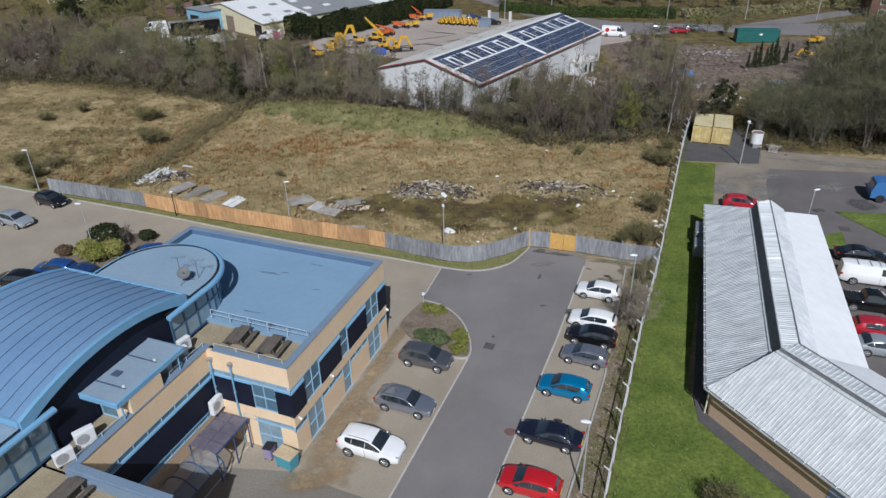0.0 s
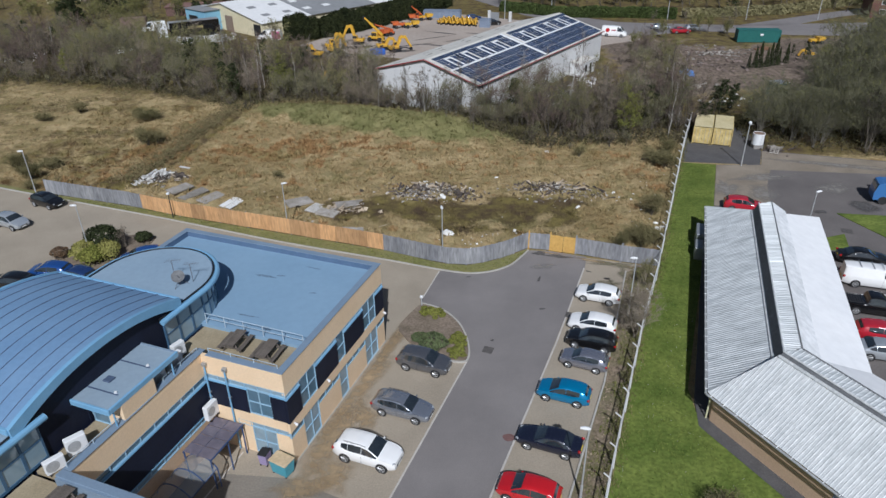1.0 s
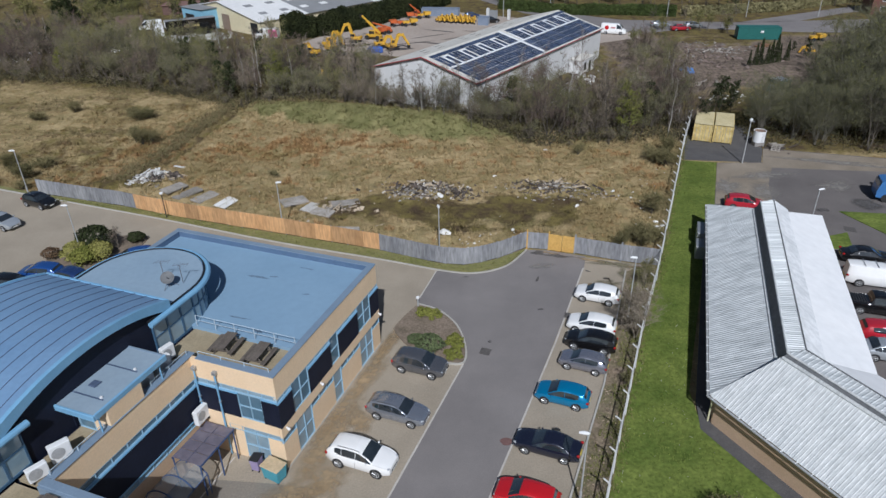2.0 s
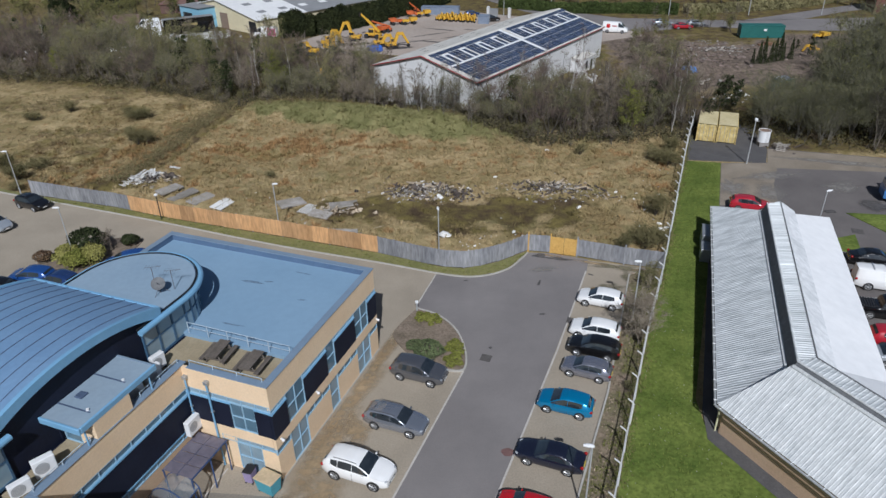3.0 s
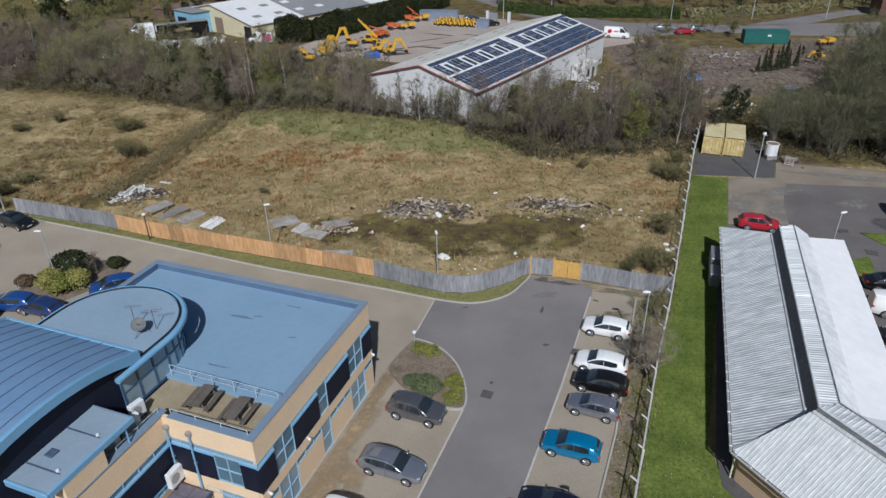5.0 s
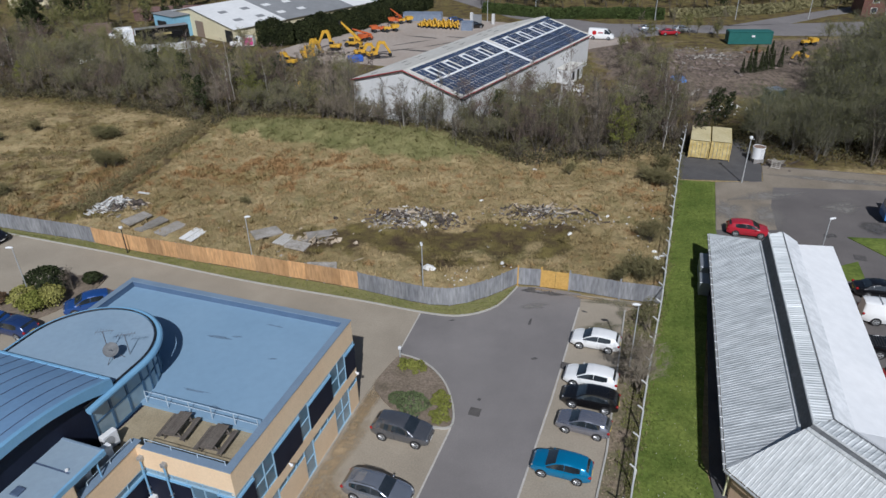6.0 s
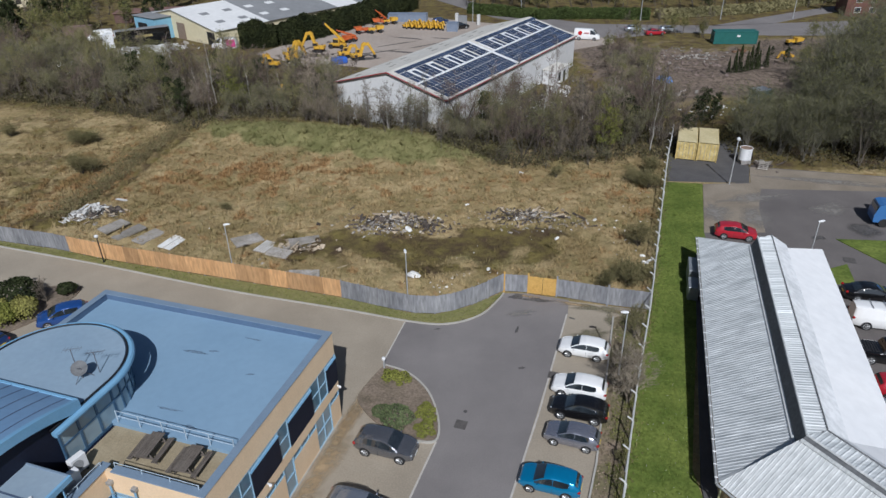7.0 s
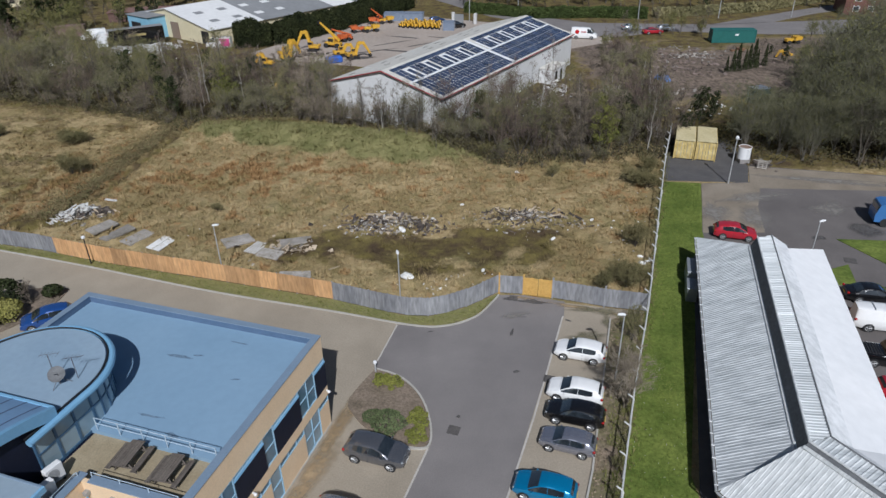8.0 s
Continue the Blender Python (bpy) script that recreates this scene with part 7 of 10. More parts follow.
copy_thing(g2, Matrix()).matrix_basis = pose(-3.1, 45.6, 0.1, 0, 0, 60) @ Matrix.Scale(0.6, 4)
M_scrub = surf("scrub_leaf", (0.110, 0.104, 0.046), (0.225, 0.192, 0.096), 0.2, 0.9, fine=2, bump=0, island=0.3, spec=0.15)
scrub = tree_kind(35, "tangled olive scrub bush at the field's edge", height=1.5, spread=2.0, stems=9, limbs=54, twigs=9, leaves=260, leaf_size=0.07, twig_mat=M_scrub, leaf_mat=M_scrub, start=0.02)
scrub.matrix_basis = pose(-44.5, 92.5, 0.1)
for x, y, sc in ((-45.8, 93.4, 1.0), (-43.4, 93.2, 0.9), (-55, 80.5, 1.0), (-53.5, 77.5, 0.7), (19.2, 61.6, 1.15), (20.6, 62.4, 0.7), (17.2, 61.3, 1.0), (-35, 113, 0.7), (9, 93.5, 0.6), (-70, 90, 1.3), (-66, 104, 1.0), (-80, 92, 1.4), (22.2, 69.0, 1.05), (27.6, 83, 1.0), (29.0, 87, 1.1), (-22.8, 80.3, 0.45), (-51.3, 105.7, 0.8), (-54.5, 84.5, 1.1), (-57.2, 82.1, 1.3), (-49.6, 104.2, 1.25), (-48.5, 104.9, 0.9), (-62, 108, 0.8), (17, 87, 0.7), (26.5, 84.5, 1.2)):
    copy_thing(scrub, Matrix()).matrix_basis = pose(x, y, ground_height(x, y), 0, 0, x * 50) @ Matrix.Diagonal((sc * (1.0 + 0.4 * math.sin(x)), sc, sc * (0.75 + 0.25 * math.cos(y)), 1))


M_leaf_mid = surf("hedge_leaf", (0.040, 0.060, 0.018), (0.085, 0.110, 0.032), 0.35, 0.85, fine=2, fine_amt=0.3, bump=0, island=0.4, spec=0.2)
M_hedge = surf("conifer_hedge_leaf", (0.010, 0.015, 0.006), (0.040, 0.046, 0.015), 0.35, 0.85, fine=2, fine_amt=0.3, bump=0, island=0.4, spec=0.2)


def hedge_stuff(name, path, width, height, mat, label, n_per_m, size, seed, wild=0.16):
    """A dense run of sprays round a dark core; wild sets how uneven its top and sides are."""
    rr = random.Random(seed)
    s_ = Shape()
    run = 0.0
    for (ax, ay), (bx, by) in zip(path, path[1:]):
        length = math.hypot(bx - ax, by - ay)
        d = Vector((bx - ax, by - ay, 0)) / length
        nm = Vector((-d.y, d.x, 0))
        base_ = len(s_.v)
        for t in (0, length):
            for u_, z_ in ((-0.36, 0), (0.36, 0), (0.22, 0.72), (-0.22, 0.72)):
                s_.v.append((ax + d.x * t + nm.x * u_ * width, ay + d.y * t + nm.y * u_ * width, z_ * height * (1 - 0.6 * wild)))
        for k in range(4):
            s_.f.append((base_ + k, base_ + (k + 1) % 4, base_ + 4 + (k + 1) % 4, base_ + 4 + k))
        for k in range(int(length * n_per_m)):
            t = rr.random() * length
            at_ = run + t
            lobe = abs(math.sin(at_ * 1.05 + 1.3 * noise.noise(Vector((at_ * 0.2, seed, 4)))))
            hgt = height * (1 + wild * (1.1 * noise.noise(Vector((at_ * 0.16, seed, 0))) + 0.35 * (lobe - 0.6)))
            wide = width / 2 * (1 + wild * (0.8 * noise.noise(Vector((at_ * 0.3, seed, 9))) + 0.5 * (lobe - 0.6)))
            v_ = rr.random() ** 0.75
            u_ = rr.uniform(-1, 1) if rr.random() < 0.35 else math.copysign(1 - 0.2 * rr.random(), rr.uniform(-1, 1))
            taper = 1 - (0.25 + 1.6 * wild) * v_ ** 2.2
            p = Vector((ax, ay, 0)) + d * t + nm * u_ * wide * max(taper, 0.12) + Vector((0, 0, hgt * v_ * (1 - 0.1 * u_ * u_)))
            q = rand_dir(rr, 0.3) * size * rr.uniform(0.6, 1.3)
            s_.leaf(p, q, q.cross(rand_dir(rr)).normalized() * size * 0.6)
        run += length
    ob = new(name, s_.mesh(name, mat))
    return tagged(ob, label, "hedge", kind="stuff")


hedge_stuff("conifer_hedge", [(-41, 167), (-33, 169), (-26, 176), (-18, 187), (-10, 202), (-2, 214)], 5.6, 5.2, M_hedge, "tall dark conifer hedge beside the plant yard", 1000, 0.24, 1, 0.28)
hedge_stuff("roadside_hedge", [(14, 204), (31, 192.5), (47, 192), (60, 188.5)], 3.0, 2.8, M_leaf_mid, "green clipped hedge along the distant road", 420, 0.22, 2)
hedge_stuff("roadside_hedge", [(62, 189.5), (90, 194), (120, 210)], 3.0, 2.4, M_twig_olive, "budding hedge along the side road", 140, 0.34, 3)


def undergrowth():
    """Brambles, saplings and dead stems between the trunks."""
    rr = random.Random(77)
    twig, leaf = Shape(), Shape()
    n = 0
    while n < 11500:
        if rr.random() < 0.6:
            x = rr.uniform(-108, 37)
            f, b = front_edge(x) - 2.2, max(back_edge(x), front_edge(x) + 6)
            y = f + (b - f) * rr.random() ** 1.5
        else:
            x, y = rr.uniform(42, 104), rr.uniform(84, 135)
            if y < 90.2 - (x - 43.5) * 0.29 + 0.4 or y > 103 + max(0, x - 52) * 0.95:
                continue
        if in_shed(x, y):
            continue
        n += 1
        g = Vector((x, y, ground_height(x, y)))
        if rr.random() < 0.55:
            for k in range(5):
                d = rand_dir(rr, 1.6)
                twig.blade(g, g + d * rr.uniform(0.8, 2.6), 0.02, d.cross(rand_dir(rr)).normalized())
        else:
            h = rr.uniform(0.4, 1.6)
            for k in range(9):
                p = g + Vector((rr.gauss(0, 0.45), rr.gauss(0, 0.45), rr.uniform(0.1, h)))
                q = rand_dir(rr) * rr.uniform(0.1, 0.22)
                leaf.leaf(p, q, q.cross(rand_dir(rr)).normalized() * 0.12)
    # stems take the darker twig colour, which paints shade below the crowns
    tagged(new("undergrowth", twig.mesh("undergrowth", M_twig_shade)), "brown saplings and dead stems, coloured dark for the shade under the trees", "undergrowth", kind="stuff")
    tagged(new("bramble", leaf.mesh("bramble", surf("bramble_leaf", (0.046, 0.046, 0.019), (0.105, 0.088, 0.042), 0.2, 0.9, fine=1.5, bump=0, island=0.4, spec=0.2))), "dull green bramble under the trees", "undergrowth", kind="stuff")


undergrowth()


def tussocks():
    """Grass of the open field: fine bent blades in clumps, coloured like the ground under them."""
    rr = random.Random(99)
    s_, zone_list = Shape(), []
    n = 0
    while n < 30000:
        near = rr.random() < 0.75
        x, y = (rr.uniform(-60, 32), rr.uniform(57, 112)) if near else (rr.uniform(-105, 32), rr.uniform(57, 134))
        fs = field_side(x, y)
        if fs < 0.7 or y > front_edge(x) + 2 or (x < -51 and y < 77 - 0.32 * (x + 51)):
            continue
        zs = ground_zones(x, y)
        lush = noise.noise(Vector((x * 0.45, y * 0.45, 60))) + 0.35 * noise.noise(Vector((x * 1.3, y * 1.3, 61)))
        if rr.random() < zs[2] * 0.85 or rr.random() > 0.62 + 0.9 * lush:
            continue
        n += 1
        g = Vector((x, y, ground_height(x, y) - 0.04))
        size = rr.uniform(0.16, 0.36) * (1.9 if rr.random() < 0.08 + zs[1] * 0.4 else 1)
        for k in range(8):
            a, tilt = rr.uniform(0, math.tau), rr.uniform(0.15, 1.35)
            d = Vector((math.cos(a) * math.sin(tilt), math.sin(a) * math.sin(tilt), math.cos(tilt)))
            o = Vector((math.cos(a), math.sin(a), 0)) * size * rr.uniform(0.0, 0.7)
            s_.blade(g + o, g + o + d * size, size * 0.13, Vector((-math.sin(a), math.cos(a), 0)))
        zone_list += [zs] * 24
    mesh_ = s_.mesh("field_grass", ground_material("field_grass", 1.06, 0.2))
    at_ = mesh_.color_attributes.new("zones", "FLOAT_COLOR", "POINT")
    at_.data.foreach_set("color", np.array(zone_list, dtype=np.float32).ravel())
    tagged(new("field_grass", mesh_), "dead straw, rusty and olive grass tussocks over the field", "grass", kind="stuff")


tussocks()


def ditch_scrub():
    """Low dead stems and bramble beside the ditch, over the rough west side and along the wood's edge."""
    rr = random.Random(141)
    stem, leaf = Shape(), Shape()
    n = 0
    while n < 5200:
        pick = rr.random()
        if pick < 0.22:
            y = rr.uniform(79, 113)
            x = -39.6 + (y - 84) * 0.16 - abs(rr.gauss(0, 1.5)) - 0.5
        elif pick < 0.72:
            x, y = rr.uniform(-96, -42), rr.uniform(80, 128)
            if noise.noise(Vector((x * 0.11, y * 0.16, 90))) + 0.4 * noise.noise(Vector((x * 0.5, y * 0.5, 91))) < 0.14:
                continue
        else:
            x = rr.uniform(-100, 32)
            y = front_edge(x) - rr.random() ** 2 * 5
        if field_side(x, y) < 1.2 or (x < -51 and y < 79 - 0.32 * (x + 51)):
            continue
        n += 1
        g = Vector((x, y, ground_height(x, y) - 0.03))
        h = rr.uniform(0.3, 0.95)
        for k in range(7):
            d = rand_dir(rr, 1.1)
            d.z = abs(d.z)
            stem.blade(g, g + d * h * rr.uniform(0.6, 1.2), 0.016, d.cross(rand_dir(rr)).normalized())
        for k in range(5):
            p = g + Vector((rr.gauss(0, 0.3), rr.gauss(0, 0.3), rr.uniform(0.05, h * 0.8)))
            q = rand_dir(rr) * rr.uniform(0.06, 0.13)
            leaf.leaf(p, q, q.cross(rand_dir(rr)).normalized() * 0.07)
    tagged(new("scrub_stems", stem.mesh("scrub_stems", M_scrub_stem)), "brown dead stems and low scrub along the ditch", "scrub", kind="stuff")
    tagged(new("scrub_leaves", leaf.mesh("scrub_leaves", M_scrub)), "dull olive bramble leaves along the ditch", "scrub", kind="stuff")


M_scrub_stem = surf("scrub_stem", (0.190, 0.136, 0.076), (0.330, 0.245, 0.145), 0.15, 0.95, fine=2, bump=0, island=0.3, spec=0.15)
ditch_scrub()


def lawn_tufts():
    rr = random.Random(123)
    s_, dz = Shape(), Shape()
    n = 0
    while n < 9000:
        y = rr.uniform(24, 84)
        left, right = float(np.interp(y, (11, 28.7, 55.3, 84.8), (3, 9.2, 19.2, 30.6))), float(np.interp(y, (20, 28.6, 35.6, 39.5, 66.5, 71.6, 84), (23.5, 19.3, 16.5, 17.0, 27.4, 29.9, 34.3)))
        if right < left:
            continue
        x = rr.uniform(left, right)
        n += 1
        g = Vector((x, y, 0.045))
        size = rr.uniform(0.05, 0.11)
        for k in range(4):
            a = rr.uniform(0, math.tau)
            s_.blade(g, g + Vector((math.cos(a) * size, math.sin(a) * size, size)), 0.03, Vector((-math.sin(a), math.cos(a), 0)))
        if rr.random() < 0.03 and y < 50:
            u = Vector((0.022, 0, 0))
            dz.leaf(g + Vector((0.05, 0, 0.07)), u, Vector((0, 0.022, 0)))
    tagged(new("lawn_grass", s_.mesh("lawn_grass", surf("lawn_blade", (0.085, 0.128, 0.022), (0.185, 0.215, 0.052), 0.3, 0.9, fine=2, bump=0, island=0.3, spec=0.15))), "short green blades of the lawn", "grass", kind="stuff")
    tagged(new("daisies", dz.mesh("daisies", M_white_metal)), "white daisies scattered in the lawn", "flowers", kind="stuff")
    lf = Shape()
    n = 0
    while n < 3000:
        y = rr.uniform(22, 57)
        a, b = float(np.interp(y, (12, 28.9, 40.2, 56.4), (0.2, 6.8, 11.3, 16.6))), float(np.interp(y, (11, 28.7, 40.2, 55.3, 57), (2.6, 8.8, 13.1, 18.8, 19.3)))
        x = rr.uniform(a, b)
        n += 1
        u = rand_dir(rr) * rr.uniform(0.04, 0.11)
        lf.leaf(Vector((x, y, 0.09 + rr.uniform(0, 0.05))), u, u.cross(rand_dir(rr)).normalized() * 0.05)
    tagged(new("leaf_litter", lf.mesh("leaf_litter", surf("dead_leaf", (0.17, 0.13, 0.085), (0.28, 0.22, 0.16), 0.4, 0.95, fine=3, bump=0, island=0.5))), "brown leaf litter on the planting strip", "leaf litter", kind="stuff")
    sg = Shape()
    n = 0
    while n < 2600:
        y = rr.uniform(22, 57)
        a, b = float(np.interp(y, (12, 28.9, 40.2, 56.4), (0.6, 7.2, 11.8, 17.0))), float(np.interp(y, (11, 28.7, 40.2, 55.3, 57), (2.6, 8.8, 13.1, 18.8, 19.3)))
        x = b - (b - a) * rr.random() ** 1.6
        n += 1
        if noise.noise(Vector((x * 0.6, y * 0.6, 33))) < -0.12:
            continue
        g, size = Vector((x, y, 0.08)), rr.uniform(0.06, 0.2)
        for k in range(5):
            q = rr.uniform(0, math.tau)
            sg.blade(g, g + Vector((math.cos(q) * size * 0.8, math.sin(q) * size * 0.8, size)), 0.03, Vector((-math.sin(q), math.cos(q), 0)))
    tagged(new("strip_grass", sg.mesh("strip_grass", surf("strip_blade", (0.105, 0.125, 0.032), (0.205, 0.190, 0.075), 0.5, 0.9, fine=2, bump=0, island=0.35, spec=0.15))), "rough grass and moss in the planting strip", "grass", kind="stuff")
    fg = Shape()
    for (ax, ay), (bx, by) in zip(STEEL, STEEL[1:]):
        length = math.hypot(bx - ax, by - ay)
        for k in range(int(length * 34)):
            t = rr.random()
            side = rr.gauss(0, 0.28)
            g = Vector((ax + (bx - ax) * t + side * 0.94, ay + (by - ay) * t - side * 0.34, 0.05))
            size = rr.uniform(0.1, 0.42) * (0.55 + 0.9 * abs(noise.noise(Vector((g.x * 0.5, g.y * 0.5, 41)))))
            for q in range(4):
                a = rr.uniform(0, math.tau)
                fg.blade(g, g + Vector((math.cos(a) * size * 0.6, math.sin(a) * size * 0.6, size)), 0.022, Vector((-math.sin(a), math.cos(a), 0)))
    tagged(new("fence_grass", fg.mesh("fence_grass", surf("fence_blade", (0.120, 0.130, 0.040), (0.260, 0.230, 0.105), 0.5, 0.9, fine=2, bump=0, island=0.35, spec=0.15))), "long unmown grass along the foot of the wire fence", "grass", kind="stuff")
    gv = Shape()
    for k in range(2600):
        t = rr.random()
        x = -50 + t * 57
        y0 = float(np.interp(x, (-50.7, -38.2, -19, -7.6, -1.4, 1.1, 4, 7.5), (75.6, 71.7, 64.7, 60.8, 58.0, 57.6, 58.4, 60.8)))
        y1 = float(np.interp(x, (-45, -33.1, -18.7, -7.5, -0.6, 2.5, 5, 7.4), (73.3, 68.9, 63.2, 59.4, 56.9, 56.6, 57.8, 60.9)))
        g = Vector((x, y1 + (y0 - y1) * rr.random(), 0.08))
        for q in range(4):
            a = rr.uniform(0, math.tau)
            size = rr.uniform(0.05, 0.13)
            gv.blade(g, g + Vector((math.cos(a) * size * 0.6, math.sin(a) * size * 0.6, size)), 0.035, Vector((-math.sin(a), math.cos(a), 0)))
    tagged(new("verge_grass", gv.mesh("verge_grass", surf("verge_blade", (0.140, 0.165, 0.042), (0.235, 0.225, 0.082), 0.4, 0.9, fine=2, bump=0, island=0.3, spec=0.15))), "tufted grass of the verge by the fence", "grass", kind="stuff")


lawn_tufts()


# ---- office roof and yard fittings ----
def on_office(x, y, z, turn=0.0):
    return pose(-5.97, 45.5, 0, 0, 0, SITE) @ pose(x, y, z, 0, 0, turn)


def ac_unit(m, label="white air-conditioning unit on the roof strip", w_=0.95, d_=0.36, h_=0.9):
    u = root("air_conditioner", m, label, "air conditioner", "air conditioners")
    part("casing", boxed(-w_ / 2, w_ / 2, -d_ / 2, d_ / 2, 0.1, h_, 0.03), M_white_metal, u)
    bm = bmesh.new()
    for r_ in (0.30, 0.22, 0.14, 0.06):
        ring = [[bm.verts.new((-0.14 + math.cos(k * math.tau / 20) * q, -d_ / 2 - 0.012, 0.1 + h_ / 2 - 0.03 + math.sin(k * math.tau / 20) * q)) for k in range(20)] for q in (r_, r_ + 0.03)]
        for k in range(20):
            bm.faces.new((ring[0][k], ring[0][(k + 1) % 20], ring[1][(k + 1) % 20], ring[1][k]))
    part("fan_guard", bm, M_grey_metal, u, "round grey fan guard")
    part("fan_recess", tubed([(-0.14, -d_ / 2 - 0.004, 0.07 + h_ / 2), (-0.14, -d_ / 2 + 0.02, 0.07 + h_ / 2)], 0.33, 20), surf("shaded_recess", (0.42, 0.42, 0.42), (0.5, 0.5, 0.5), 2, 0.8, bump=0), u)
    for xx in (-w_ / 2 + 0.15, w_ / 2 - 0.15):
        part("foot", boxed(xx - 0.04, xx + 0.04, -d_ / 2 - 0.04, d_ / 2 + 0.04, 0, 0.1), M_black, u)
    return u


ac_unit(on_office(-7.35, -22.6, DECK, 65), w_=1.05, h_=1.15, d_=0.4)
ac_unit(on_office(-7.4, -24.0, DECK, 70), w_=1.0)
ac_unit(on_office(-7.75, -14.0, DECK, 80), w_=0.9, h_=1.1)
ac_unit(on_office(-6.98, -15.25, DECK, 78), w_=1.05, h_=1.35)
ac_unit(on_office(-6.98, -16.75, DECK, 78), w_=1.0, h_=1.3)
wall_ac = ac_unit(on_office(-5.62, -14.6, 2.75, 90), "white air-conditioning unit bracketed on the courtyard wall", w_=1.1, h_=1.2)
for s in (-0.4, 0.4):
    part("bracket", boxed(s - 0.03, s + 0.03, -0.2, 0.36, 0.0, 0.06), M_black, wall_ac)


def picnic_table(m):
    t = root("picnic_table", m, "dark weathered timber picnic table on the roof terrace", "picnic table", "picnic tables")
    wood = surf("weathered_dark_timber", (0.095, 0.078, 0.064), (0.15, 0.128, 0.108), 1.5, 0.9, fine=12, fine_amt=0.25, bump=0.3, obj=0.15) if "weathered_dark_timber" not in bpy.data.materials else bpy.data.materials["weathered_dark_timber"]
    for k in range(5):
        part("top_board", boxed(-0.9, 0.9, -0.37 + k * 0.15, -0.37 + k * 0.15 + 0.135, 0.72, 0.76), wood, t)
    for s in (-1, 1):
        for k in range(2):
            y0 = s * 0.72 - 0.14 + k * 0.15
            part("seat_board", boxed(-0.9, 0.9, y0, y0 + 0.135, 0.43, 0.47), wood, t)
    for xx in (-0.62, 0.62):
        part("bearer", boxed(xx - 0.03, xx + 0.03, -0.82, 0.82, 0.36, 0.43), wood, t)
        for s in (-1, 1):
            part("leg", tubed([(xx + 0.05, s * 0.62, 0), (xx + 0.05, s * 0.25, 0.72)], 0.045, 4), wood, t)
    return t


picnic_table(on_office(-4.9, -11.9, DECK, 96))
picnic_table(on_office(-2.3, -12.1, DECK, 94))
picnic_table(on_office(-5.2, -25.9, DECK, 90))


def railing(a, b, z0, h, label="thin pale blue tubular guard rail"):
    d = Vector((b[0] - a[0], b[1] - a[1], 0))
    r = root("guard_rail", on_office(a[0], a[1], z0, math.degrees(math.atan2(d.y, d.x))), label, "railing", "roof guard rails")
    ln = d.length
    for z in (h, h * 0.55):
        part("rail", tubed([(0, 0, z), (ln, 0, z)], 0.02, 6), M_pale_rail, r)
    n = max(1, round(ln / 1.5))
    for k in range(n + 1):
        part("post", tubed([(ln * k / n, 0, 0), (ln * k / n, 0, h)], 0.028, 6), M_pale_rail, r)
    return r


railing((-8.2, -10.62), (-0.55, -10.62), ROOF, 0.85)
railing((-5.6, -13.7), (-0.5, -13.7), DECK + 0.02, 1.0, "low grey rail inside the terrace parapet")
railing((-6.32, -24.1), (-6.32, -20.6), DECK, 1.0, "low grey rail along the roof strip")
railing((-6.32, -17.0), (-6.32, -13.9), DECK, 1.0, "low grey rail along the roof strip")

M_dull_steel = surf("dull_dark_steel", (0.09, 0.10, 0.12), (0.15, 0.16, 0.18), 3, 0.7, bump=0)
dish = root("satellite_dish", on_office(-10.0, -10.4, 9.62, 20) @ Matrix.Scale(0.85, 4), "grey satellite dish with aerials on the round roof", "satellite dish")
bm = bmesh.new()
rings = []
for i in range(6):
    r_ = 0.52 * i / 5
    rings.append([bm.verts.new((math.cos(k * math.tau / 20) * r_, math.sin(k * math.tau / 20) * r_, 0.22 * (r_ / 0.62) ** 2)) for k in range(20)])
for r_, s_ in zip(rings[1:], rings[2:]):
    for k in range(20):
        bm.faces.new((r_[k], r_[(k + 1) % 20], s_[(k + 1) % 20], s_[k]))
for k in range(20):
    bm.faces.new((rings[0][0], rings[1][k], rings[1][(k + 1) % 20]))
bm2 = part("reflector", bm, surf("dull_dish_mesh", (0.10, 0.105, 0.11), (0.17, 0.175, 0.18), 3, 0.8, bump=0.1), dish, "grey mesh reflector", True)
bm2.matrix_basis = pose(0, 0, 0.75, 42, 0, 15)
part("mount", tubed([(0, 0, 0), (0, 0, 0.8)], 0.05, 8), M_dull_steel, dish)
for a in (0.3, 2.4, 4.5):
    part("stay", tubed([(math.cos(a) * 0.7, math.sin(a) * 0.7, 0), (0, 0, 0.55)], 0.025, 5), M_dull_steel, dish)
part("feed_arm", tubed([(0, 0.1, 0.65), (0.15, -0.55, 1.2)], 0.025, 5), M_dull_steel, dish)
for dx, h_ in ((-0.5, 1.9), (0.9, 1.6)):
    part("aerial_mast", tubed([(dx, 0.5, 0), (dx, 0.5, h_)], 0.03, 6), M_dull_steel, dish)
    part("aerial_boom", tubed([(dx - 0.5, 0.5, h_), (dx + 0.7, 0.65, h_ + 0.05)], 0.018, 5), M_dull_steel, dish)
    for k in range(6):
        q = dx - 0.45 + k * 0.21
        part("aerial_rod", tubed([(q, 0.25, h_ + 0.02), (q, 0.85, h_ + 0.02)], 0.010, 4), M_dull_steel, dish)

